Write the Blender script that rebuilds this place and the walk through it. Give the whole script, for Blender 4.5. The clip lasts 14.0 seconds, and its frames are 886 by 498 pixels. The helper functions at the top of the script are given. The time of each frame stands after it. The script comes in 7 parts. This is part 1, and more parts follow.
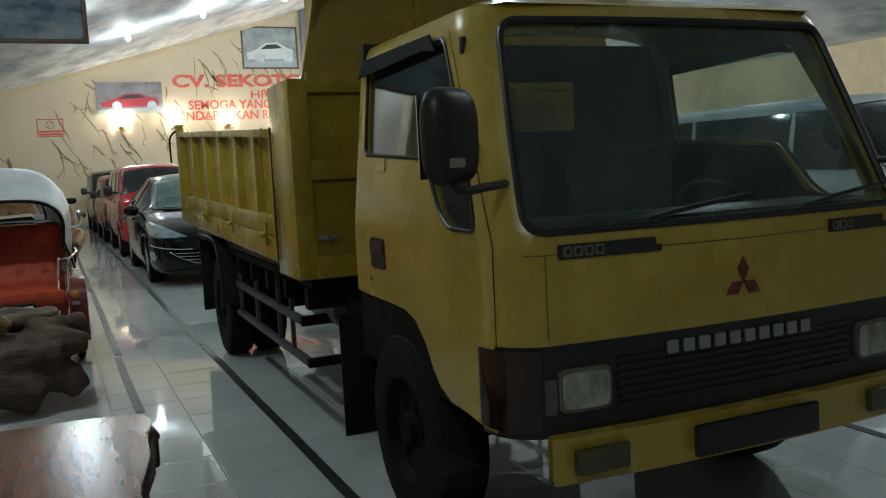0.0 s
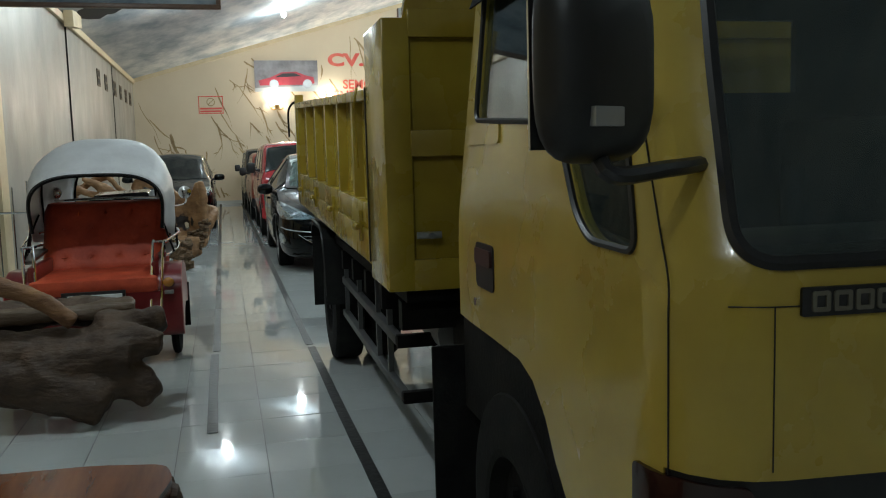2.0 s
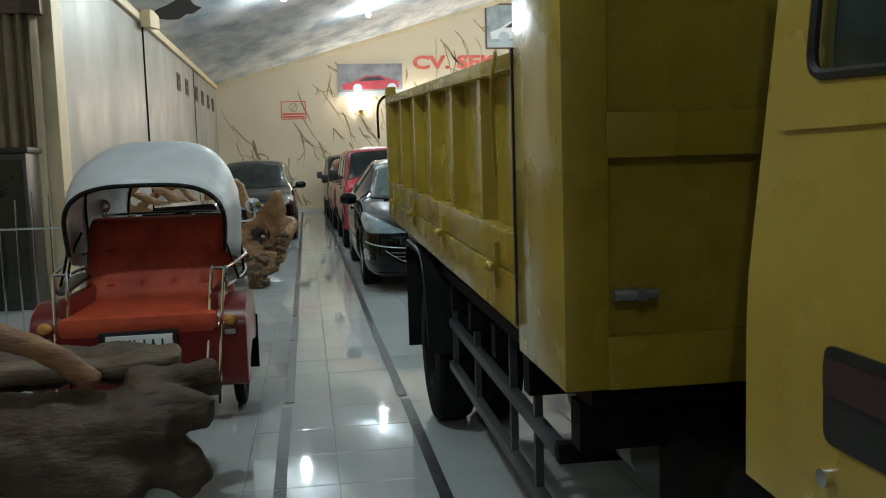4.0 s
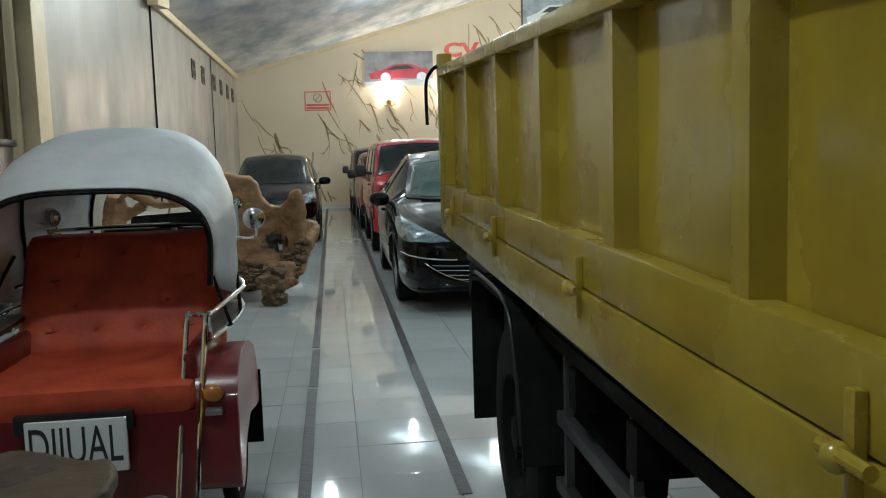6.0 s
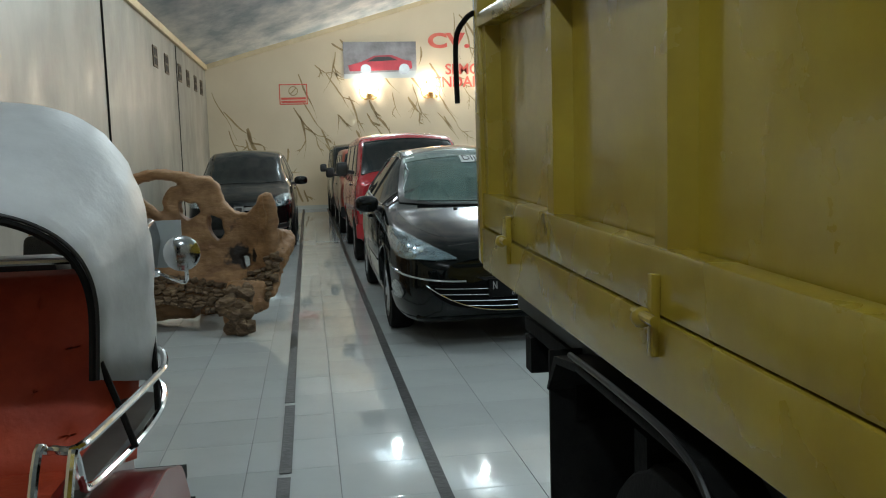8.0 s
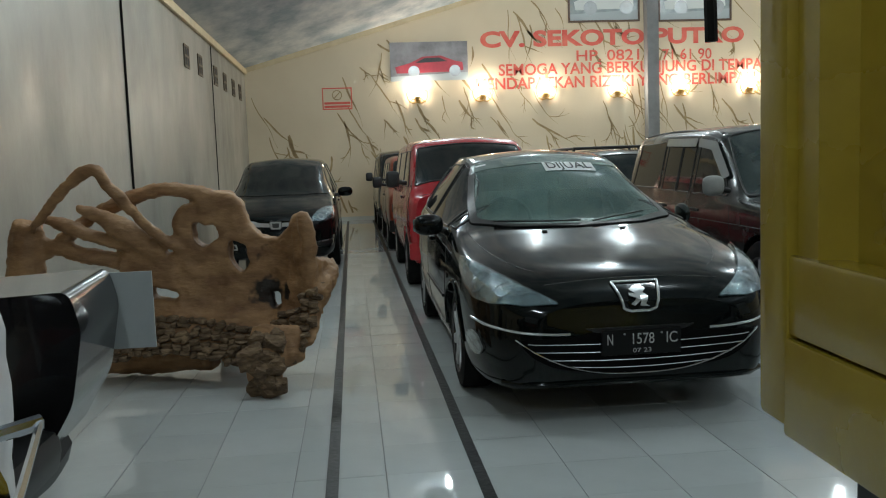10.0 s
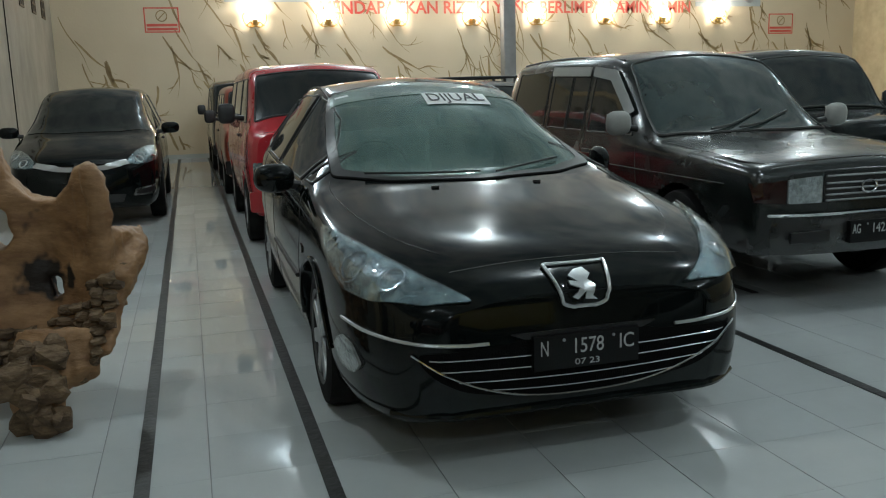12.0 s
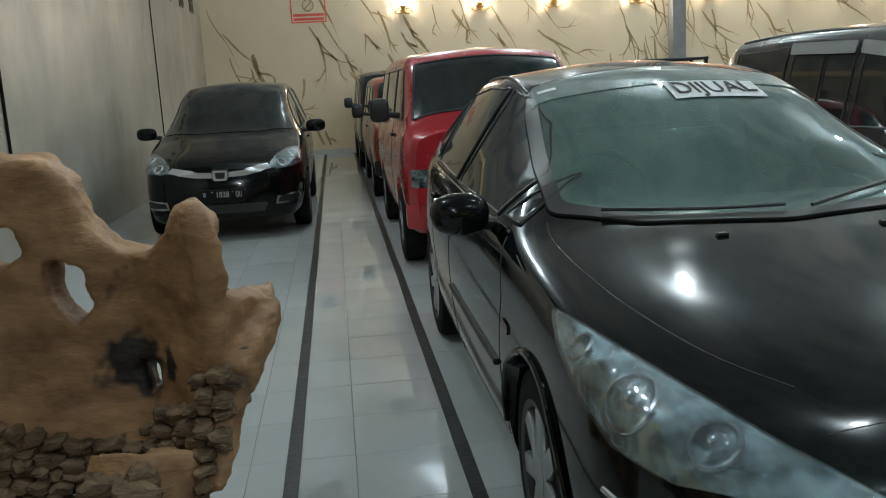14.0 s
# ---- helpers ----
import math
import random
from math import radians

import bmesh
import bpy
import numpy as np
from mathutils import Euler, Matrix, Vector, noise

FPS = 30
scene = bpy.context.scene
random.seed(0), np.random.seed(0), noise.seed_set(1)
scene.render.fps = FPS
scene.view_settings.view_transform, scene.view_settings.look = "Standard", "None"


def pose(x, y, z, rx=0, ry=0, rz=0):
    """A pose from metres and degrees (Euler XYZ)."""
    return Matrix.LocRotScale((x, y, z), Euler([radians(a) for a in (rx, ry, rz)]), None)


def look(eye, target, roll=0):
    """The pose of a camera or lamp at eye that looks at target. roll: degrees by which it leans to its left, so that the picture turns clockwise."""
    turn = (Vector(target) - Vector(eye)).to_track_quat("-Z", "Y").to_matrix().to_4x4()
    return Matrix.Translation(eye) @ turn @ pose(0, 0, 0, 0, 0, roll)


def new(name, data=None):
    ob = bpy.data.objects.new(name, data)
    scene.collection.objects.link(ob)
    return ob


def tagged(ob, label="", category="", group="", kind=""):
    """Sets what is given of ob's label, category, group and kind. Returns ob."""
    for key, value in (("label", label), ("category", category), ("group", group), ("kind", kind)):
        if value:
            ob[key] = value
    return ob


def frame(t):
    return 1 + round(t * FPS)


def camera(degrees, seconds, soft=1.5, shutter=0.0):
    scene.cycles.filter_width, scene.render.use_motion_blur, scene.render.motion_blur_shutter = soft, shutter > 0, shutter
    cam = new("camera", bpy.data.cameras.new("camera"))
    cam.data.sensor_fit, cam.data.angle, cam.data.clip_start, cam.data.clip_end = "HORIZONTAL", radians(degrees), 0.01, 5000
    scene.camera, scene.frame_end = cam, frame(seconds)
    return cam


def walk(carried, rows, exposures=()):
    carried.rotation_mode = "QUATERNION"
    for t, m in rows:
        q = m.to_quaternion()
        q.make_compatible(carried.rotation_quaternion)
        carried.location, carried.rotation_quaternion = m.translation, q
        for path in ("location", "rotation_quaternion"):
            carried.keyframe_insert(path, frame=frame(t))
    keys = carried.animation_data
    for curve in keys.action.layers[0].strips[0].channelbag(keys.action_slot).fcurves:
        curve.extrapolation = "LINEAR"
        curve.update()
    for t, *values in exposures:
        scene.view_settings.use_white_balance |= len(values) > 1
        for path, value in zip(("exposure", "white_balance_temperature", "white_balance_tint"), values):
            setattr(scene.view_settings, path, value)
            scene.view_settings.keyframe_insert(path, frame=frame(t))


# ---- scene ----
cam = camera(54.5, 14.0, 1.1)
PATH = [
    (0, (-0.411, 1.655, 1.42), (0.412, 3.467, 1.224), -3.0),
    (0.5, (-0.281, 1.856, 1.399), (0.408, 3.721, 1.185), -2.9),
    (1, (-0.179, 2.11, 1.402), (0.582, 3.947, 1.193), -1.7),
    (1.5, (0.003, 2.383, 1.396), (0.558, 4.294, 1.193), -1.5),
    (2, (0.11, 2.713, 1.377), (0.597, 4.641, 1.161), -1.6),
    (2.5, (0.142, 2.995, 1.375), (0.616, 4.927, 1.169), -2.0),
    (3, (0.182, 3.308, 1.376), (0.527, 5.268, 1.183), -2.0),
    (3.2, (0.176, 3.447, 1.365), (0.479, 5.414, 1.167), -1.7),
    (5.3, (0.153, 5.116, 1.39), (0.467, 7.082, 1.199), -1.9),
    (5.5, (0.171, 5.276, 1.386), (0.476, 7.243, 1.184), -2.1),
    (6, (0.174, 5.666, 1.391), (0.423, 7.64, 1.182), -1.8),
    (6.5, (0.122, 6.056, 1.396), (0.386, 8.024, 1.156), -1.7),
    (7, (0.148, 6.424, 1.397), (0.424, 8.387, 1.131), -2.6),
    (7.5, (0.135, 6.798, 1.391), (0.398, 8.766, 1.146), -2.3),
    (8, (0.164, 7.194, 1.392), (0.466, 9.16, 1.176), -1.7),
    (10.3, (0.148, 9.09, 1.404), (0.346, 11.07, 1.208), -2.1),
    (10.5, (0.162, 9.241, 1.392), (0.414, 11.215, 1.187), -2.1),
    (11, (0.217, 9.625, 1.404), (0.584, 11.577, 1.165), -1.9),
    (11.5, (0.206, 10.008, 1.408), (0.65, 11.937, 1.123), -1.1),
    (12, (0.266, 10.367, 1.396), (0.811, 12.258, 1.036), -1.7),
    (12.5, (0.29, 10.727, 1.402), (0.708, 12.635, 0.975), -2.3),
    (13, (0.238, 11.111, 1.426), (0.674, 13.022, 1.027), -2.2),
    (13.5, (0.287, 11.53, 1.435), (0.648, 13.459, 1.053), -3.1),
    (14, (0.26, 11.914, 1.43), (0.487, 13.866, 1.054), -3.1),
]
walk(cam, [(t, look(eye, target, roll)) for t, eye, target, roll in PATH],
     exposures=[(0, -0.05), (2.5, 0.05), (6.0, 0.08), (8.0, -0.05), (10.3, -0.30), (12.0, -0.21), (13.0, 0.02), (14.0, -0.14)])

# ---- light ----
world = bpy.data.worlds.new("world")
scene.world = world
world.use_nodes = True
world.node_tree.nodes["Background"].inputs[0].default_value = (0.6, 0.7, 0.8, 1)
world.node_tree.nodes["Background"].inputs[1].default_value = 0.0
scene.view_settings.exposure = 0.0

WALL_Y, WALL_L, WALL_R, BACK_Y = 31.9, -2.5, 19.2, -5.0
EAVE, SLOPE, RIDGE_X = 4.05, 0.283, 8.35
SCONCES = [1.97, 3.72, 5.44, 7.41, 9.18, 11.15, 12.86, 14.59]
# lamps with y below 10 are unseen, added as fill for the foreground
CEIL_AND_FILL_LAMPS = [(1.85, 25.7, 99), (3.7, 25.1, 99), (6.2, 26.2, 99), (10.5, 26.2, 99), (13.5, 26.2, 99), (-0.1, 20.6, 120), (4.1, 20.6, 110), (8.2, 20.6, 99),
              (12.4, 20.6, 99), (-0.9, 15.2, 86), (3.6, 14.6, 86), (7.5, 14.6, 99), (-1.1, 7.0, 92), (3.8, 9.6, 165), (8.0, 6.5, 99), (11.8, 14.6, 99), (11.9, 8.0, 99), (-1.3, 0.6, 50)]


def ceil_z(x):
    return EAVE + SLOPE * (min(x, 2 * RIDGE_X - x) - WALL_L)


def point_lamp(name, x, y, z, watts, colour, radius):
    lamp = bpy.data.lights.new(name, "POINT")
    lamp.energy, lamp.color, lamp.shadow_soft_size = watts, colour, radius
    ob = new(name, lamp)
    ob.location = (x, y, z)
    return ob


for sx in SCONCES:
    point_lamp("sconce_light", sx, WALL_Y - 0.13, 3.36, 30, (1.0, 0.96, 0.89), 0.06)
for lx, ly, watts in CEIL_AND_FILL_LAMPS:
    point_lamp("bulb_light", lx, ly, ceil_z(lx) - 0.24, watts, (0.86, 1.0, 1.03), 0.07)
# ---- materials ----
def mat(name, colour=(0.5, 0.5, 0.5), rough=0.5, metal=0.0, colour2=None, scale=4.0, detail=6.0, lo=0.35, hi=0.65, bump=0.0, bump_scale=60.0, rough_var=0.0, coat=0.0, stretch=(1, 1, 1), vary=0.0, spec=0.5):
    m = bpy.data.materials.new(name)
    m.use_nodes = True
    nt = m.node_tree
    b = nt.nodes["Principled BSDF"]
    b.inputs["Base Color"].default_value = (*colour, 1)
    b.inputs["Roughness"].default_value = rough
    b.inputs["Metallic"].default_value = metal
    b.inputs["Coat Weight"].default_value = coat
    b.inputs["Coat Roughness"].default_value = 0.03
    b.inputs["Specular IOR Level"].default_value = spec
    co = nt.nodes.new("ShaderNodeTexCoord")
    mp = nt.nodes.new("ShaderNodeMapping")
    mp.inputs["Scale"].default_value = stretch
    nt.links.new(co.outputs["Object"], mp.inputs["Vector"])
    out = None
    if colour2:
        n = nt.nodes.new("ShaderNodeTexNoise")
        n.inputs["Scale"].default_value, n.inputs["Detail"].default_value = scale, detail
        n.inputs["Roughness"].default_value = 0.62
        nt.links.new(mp.outputs[0], n.inputs["Vector"])
        r = nt.nodes.new("ShaderNodeMapRange")
        r.inputs[1].default_value, r.inputs[2].default_value = lo, hi
        nt.links.new(n.outputs["Fac"], r.inputs[0])
        x = nt.nodes.new("ShaderNodeMix")
        x.data_type = "RGBA"
        x.inputs[6].default_value, x.inputs[7].default_value = (*colour, 1), (*colour2, 1)
        nt.links.new(r.outputs[0], x.inputs[0])
        out = x.outputs[2]
    if vary:
        info = nt.nodes.new("ShaderNodeObjectInfo")
        hsv = nt.nodes.new("ShaderNodeHueSaturation")
        r2 = nt.nodes.new("ShaderNodeMapRange")
        r2.inputs[3].default_value, r2.inputs[4].default_value = 1 - vary, 1 + vary
        nt.links.new(info.outputs["Random"], r2.inputs[0])
        nt.links.new(r2.outputs[0], hsv.inputs["Value"])
        if out:
            nt.links.new(out, hsv.inputs["Color"])
        else:
            hsv.inputs["Color"].default_value = (*colour, 1)
        out = hsv.outputs[0]
    if out:
        nt.links.new(out, b.inputs["Base Color"])
    if rough_var:
        n = nt.nodes.new("ShaderNodeTexNoise")
        n.inputs["Scale"].default_value, n.inputs["Detail"].default_value = 3.0, 8.0
        nt.links.new(mp.outputs[0], n.inputs["Vector"])
        r = nt.nodes.new("ShaderNodeMapRange")
        r.inputs[1].default_value, r.inputs[2].default_value = 0.3, 0.7
        r.inputs[3].default_value, r.inputs[4].default_value = max(rough - rough_var, 0.01), rough + rough_var
        nt.links.new(n.outputs["Fac"], r.inputs[0])
        nt.links.new(r.outputs[0], b.inputs["Roughness"])
    if bump:
        n = nt.nodes.new("ShaderNodeTexNoise")
        n.inputs["Scale"].default_value, n.inputs["Detail"].default_value = bump_scale, 8.0
        nt.links.new(mp.outputs[0], n.inputs["Vector"])
        u = nt.nodes.new("ShaderNodeBump")
        u.inputs["Strength"].default_value, u.inputs["Distance"].default_value = bump, 0.02
        nt.links.new(n.outputs["Fac"], u.inputs["Height"])
        nt.links.new(u.outputs[0], b.inputs["Normal"])
    return m


def glow(name, colour, strength):
    m = bpy.data.materials.new(name)
    m.use_nodes = True
    b = m.node_tree.nodes["Principled BSDF"]
    b.inputs["Base Color"].default_value = (*colour, 1)
    b.inputs["Emission Color"].default_value = (*colour, 1)
    b.inputs["Emission Strength"].default_value = strength
    return m


def clear_glass(name, tint=(0.8, 0.9, 0.88), rough=0.02, opacity=0.25, dust=(0.10, 0.12, 0.12)):
    """A thin pane: part sees through, part is covered by dust and painted reflection tone, with a mirror gloss over
    both.
    """
    m = bpy.data.materials.new(name)
    m.use_nodes = True
    nt = m.node_tree
    b = nt.nodes["Principled BSDF"]
    b.inputs["Base Color"].default_value = (*dust, 1)
    b.inputs["Roughness"].default_value = 0.5
    b.inputs["Specular IOR Level"].default_value = 0.0
    tr = nt.nodes.new("ShaderNodeBsdfTransparent")
    tr.inputs[0].default_value = (*tint, 1)
    co = nt.nodes.new("ShaderNodeTexCoord")
    nz = nt.nodes.new("ShaderNodeTexNoise")         # uneven dust, its contrast also painting in varied reflections
    nz.inputs["Scale"].default_value, nz.inputs["Detail"].default_value = 2.4, 8.0
    nt.links.new(co.outputs["Object"], nz.inputs["Vector"])
    dr = nt.nodes.new("ShaderNodeMapRange")
    dr.inputs[1].default_value, dr.inputs[2].default_value = 0.3, 0.7
    dr.inputs[3].default_value, dr.inputs[4].default_value = opacity * 0.35, min(opacity * 1.6, 1.0)
    nt.links.new(nz.outputs["Fac"], dr.inputs[0])
    body = nt.nodes.new("ShaderNodeMixShader")
    nt.links.new(dr.outputs[0], body.inputs[0])
    nt.links.new(tr.outputs[0], body.inputs[1])
    nt.links.new(b.outputs[0], body.inputs[2])
    gl = nt.nodes.new("ShaderNodeBsdfGlossy")
    gl.inputs["Color"].default_value = (1, 1, 1, 1)
    gl.inputs["Roughness"].default_value = rough
    lw = nt.nodes.new("ShaderNodeLayerWeight")
    fr = nt.nodes.new("ShaderNodeMath")             # gloss grows towards a glancing view
    fr.operation = "POWER"
    fr.inputs[1].default_value = 5.0
    nt.links.new(lw.outputs["Facing"], fr.inputs[0])
    mr = nt.nodes.new("ShaderNodeMapRange")
    mr.inputs[3].default_value, mr.inputs[4].default_value = 0.06, 1.0
    nt.links.new(fr.outputs[0], mr.inputs[0])
    mx = nt.nodes.new("ShaderNodeMixShader")
    nt.links.new(mr.outputs[0], mx.inputs[0])
    nt.links.new(body.outputs[0], mx.inputs[1])
    nt.links.new(gl.outputs[0], mx.inputs[2])
    nt.links.new(mx.outputs[0], nt.nodes["Material Output"].inputs[0])
    return m


def marble_paint():
    """Cream wall paint with hand-painted brown branching veins that lean to the right as they fall."""
    m = bpy.data.materials.new("marble_wall_paint")
    m.use_nodes = True
    nt = m.node_tree
    b = nt.nodes["Principled BSDF"]
    b.inputs["Roughness"].default_value = 0.55
    co = nt.nodes.new("ShaderNodeTexCoord")
    base = nt.nodes.new("ShaderNodeMix")
    base.data_type = "RGBA"
    base.inputs[6].default_value, base.inputs[7].default_value = (0.69, 0.585, 0.425, 1), (0.57, 0.465, 0.32, 1)
    n0 = nt.nodes.new("ShaderNodeTexNoise")
    n0.inputs["Scale"].default_value, n0.inputs["Detail"].default_value = 0.9, 7
    nt.links.new(co.outputs["Object"], n0.inputs["Vector"])
    nt.links.new(n0.outputs["Fac"], base.inputs[0])
    nt.links.new(base.outputs[2], b.inputs["Base Color"])
    u = nt.nodes.new("ShaderNodeBump")
    u.inputs["Strength"].default_value, u.inputs["Distance"].default_value = 0.25, 0.01
    n1 = nt.nodes.new("ShaderNodeTexNoise")
    n1.inputs["Scale"].default_value = 25
    nt.links.new(co.outputs["Object"], n1.inputs["Vector"])
    nt.links.new(n1.outputs["Fac"], u.inputs["Height"])
    nt.links.new(u.outputs[0], b.inputs["Normal"])
    return m


def sky_paint(name, clouds, sky, scale, stretch):
    """Cloud mural brushed on the ceiling boards."""
    return mat(name, sky, 0.7, colour2=clouds, scale=scale, detail=9, lo=0.36, hi=0.62, stretch=stretch, bump=0.15, bump_scale=8)


M_MARBLE = marble_paint()
M_CEIL = sky_paint("ceiling_cloud_paint", (0.72, 0.74, 0.74), (0.30, 0.37, 0.43), 1.3, (1.0, 0.5, 1.0))
M_CONC = mat("grey_plaster", (0.36, 0.335, 0.282), 0.42, colour2=(0.20, 0.19, 0.16), scale=0.9, detail=8, bump=0.12, bump_scale=20, rough_var=0.12, stretch=(1, 0.6, 0.35))
M_CREAM = mat("cream_paint", (0.66, 0.54, 0.34), 0.5, colour2=(0.55, 0.43, 0.26), scale=3)
M_TILE = mat("white_floor_tile", (0.50, 0.53, 0.525), 0.042, colour2=(0.45, 0.475, 0.47), scale=1.5, rough_var=0.03, vary=0.05, bump=0.012, bump_scale=6)
M_GROUT = mat("grey_grout", (0.26, 0.27, 0.265), 0.8, colour2=(0.17, 0.175, 0.17), scale=6)
M_TAPE = mat("black_tape", (0.009, 0.010, 0.010), 0.45, colour2=(0.026, 0.027, 0.027), scale=7, spec=0.25, bump=0.2, bump_scale=30)
M_RED_PAINT = mat("red_wall_lettering", (0.62, 0.075, 0.055), 0.6, colour2=(0.70, 0.16, 0.11), scale=3)
M_STEEL = mat("grey_painted_steel", (0.20, 0.20, 0.20), 0.5, colour2=(0.16, 0.16, 0.16), scale=4)
M_VEIN = mat("brown_vein_paint", (0.25, 0.165, 0.075), 0.6, colour2=(0.38, 0.27, 0.13), scale=5)
M_HOLE_SHADE = mat("black_hole_shade", (0.012, 0.012, 0.012), 0.8)
M_BROWN_FRAME = mat("dark_brown_frame", (0.07, 0.035, 0.02), 0.4, colour2=(0.11, 0.06, 0.035), scale=12)
M_BULB = glow("warm_bulb", (1.0, 0.90, 0.72), 60.0)
M_COOLBULB = glow("cool_bulb", (0.92, 0.98, 1.0), 45.0)
M_BRASS = mat("gilded_ironwork", (0.55, 0.36, 0.13), 0.4, 0.8)
M_WHITE = mat("white_plastic", (0.75, 0.75, 0.73), 0.4)


# ---- mesh helpers ----
def finish(name, bm, material, parent=None, smooth=True):
    bmesh.ops.recalc_face_normals(bm, faces=bm.faces)
    me = bpy.data.meshes.new(name)
    bm.to_mesh(me)
    bm.free()
    for m in (material if isinstance(material, (list, tuple)) else [material]):
        me.materials.append(m)
    if smooth:
        me.shade_smooth()
        me.set_sharp_from_angle(angle=radians(35))
    ob = new(name, me)
    if parent:
        ob.parent = parent
    return ob


def part(name, bm, material, parent, label=""):
    return tagged(finish(name, bm, material, parent), label)


def thing(name, label, category, x=0, y=0, z=0, turn=0, group="", kind=""):
    ob = new(name)
    ob.empty_display_size = 0.1
    ob.matrix_basis = pose(x, y, z, 0, 0, turn)
    return tagged(ob, label, category, group, kind)


def add_box(bm, x0, x1, y0, y1, z0, z1, bevel=0.0, m=None):
    r = bmesh.ops.create_cube(bm, size=1.0)
    vs = r["verts"]
    bmesh.ops.scale(bm, vec=(x1 - x0, y1 - y0, z1 - z0), verts=vs)
    bmesh.ops.translate(bm, vec=((x0 + x1) / 2, (y0 + y1) / 2, (z0 + z1) / 2), verts=vs)
    if bevel:
        es = list({e for v in vs for e in v.link_edges})
        r = bmesh.ops.bevel(bm, geom=es, offset=bevel, segments=2, profile=0.6, affect="EDGES", clamp_overlap=True)
        vs = list({v for f in r["faces"] for v in f.verts} | {v for v in vs if v.is_valid})
    if m is not None:
        bmesh.ops.transform(bm, matrix=m, verts=[v for v in vs if v.is_valid])
    return bm


def box(x0, x1, y0, y1, z0, z1, bevel=0.0, m=None):
    return add_box(bmesh.new(), x0, x1, y0, y1, z0, z1, bevel, m)


def add_prism(bm, pts, depth, place):
    """A flat outline in (u, v), thick along w from 0 to depth, laid by place(u, v, w)."""
    a = [bm.verts.new(place(u, v, 0)) for u, v in pts]
    b = [bm.verts.new(place(u, v, depth)) for u, v in pts]
    bm.faces.new(a)
    bm.faces.new(list(reversed(b)))
    n = len(pts)
    for i in range(n):
        bm.faces.new((a[i], b[i], b[(i + 1) % n], a[(i + 1) % n]))
    return bm


def prism(pts, depth, place):
    return add_prism(bmesh.new(), pts, depth, place)


def add_cyl(bm, p, q, r0, r1=None, n=20, cap=True):
    p, q = Vector(p), Vector(q)
    d = q - p
    m = Matrix.Translation((p + q) / 2) @ d.to_track_quat("Z", "Y").to_matrix().to_4x4()
    bmesh.ops.create_cone(bm, cap_ends=cap, segments=n, radius1=r0, radius2=r0 if r1 is None else r1, depth=d.length, matrix=m)
    return bm


def add_tube(bm, pts, r, n=10, closed=False, taper=None):
    """A round bar through the points, smoothed."""
    pts = [Vector(p) for p in pts]
    k = len(pts)
    path = []
    seg = 5
    rng = range(k if closed else k - 1)
    for i in rng:
        p1, p2 = pts[i], pts[(i + 1) % k]
        p0 = pts[i - 1] if (i or closed) else p1
        p3 = pts[(i + 2) % k] if (closed or i + 2 < k) else p2
        for j in range(seg):
            t = j / seg
            path.append(0.5 * ((2 * p1) + (p2 - p0) * t + (2 * p0 - 5 * p1 + 4 * p2 - p3) * t * t + (3 * p1 - p0 - 3 * p2 + p3) * t ** 3))
    if not closed:
        path.append(pts[-1])
    rings = []
    up = Vector((0.013, 0.027, 1.0))
    m = len(path)
    for i, p in enumerate(path):
        d = (path[(i + 1) % m] - path[i - 1]) if (closed or 0 < i < m - 1) else (path[1] - path[0] if i == 0 else path[-1] - path[-2])
        d.normalize()
        if abs(d.dot(up)) > 0.98:
            up = Vector((0.7, 0.7, 0.1))
        a = d.cross(up).normalized()
        b = a.cross(d).normalized()
        rr = r if taper is None else r + (taper - r) * i / (m - 1)
        rings.append([bm.verts.new(p + (a * math.cos(w) + b * math.sin(w)) * rr) for w in (2 * math.pi * j / n for j in range(n))])
        up = b
    for i in range(m if closed else m - 1):
        A, B = rings[i], rings[(i + 1) % m]
        for j in range(n):
            bm.faces.new((A[j], A[(j + 1) % n], B[(j + 1) % n], B[j]))
    if not closed:
        bm.faces.new(rings[0])
        bm.faces.new(list(reversed(rings[-1])))
    return bm


def tube(pts, r, n=10, closed=False, taper=None):
    return add_tube(bmesh.new(), pts, r, n, closed, taper)


def writing(name, text, size, place, material, parent, width=None, depth=0.003, bold=0.0):
    """Letters of the built-in font as a mesh, centred, in the plane of place (x right, y up)."""
    cu = bpy.data.curves.new(name, "FONT")
    cu.body, cu.size, cu.align_x, cu.align_y, cu.extrude, cu.offset = text, size, "CENTER", "CENTER", depth, bold
    cu.resolution_u = 4
    tmp = bpy.data.objects.new(name, cu)
    me = bpy.data.meshes.new_from_object(tmp)
    bpy.data.objects.remove(tmp)
    bpy.data.curves.remove(cu)
    me.name = name
    xs = [v.co.x for v in me.vertices]
    k = (width / (max(xs) - min(xs))) if width else 1.0
    mid = (max(xs) + min(xs)) / 2
    for v in me.vertices:
        v.co = place @ Vector(((v.co.x - mid) * k, v.co.y, v.co.z))
    me.materials.append(material)
    ob = new(name, me)
    if parent:
        ob.parent = parent
    return ob


FACING = pose(0, 0, 0, 90, 0, 0)   # a plane that faces -y, as seen by the walker


# ---- structure ----
def wall(name, bm, material, label):
    return tagged(finish(name, bm, material, smooth=False), label, "wall", kind="structure")


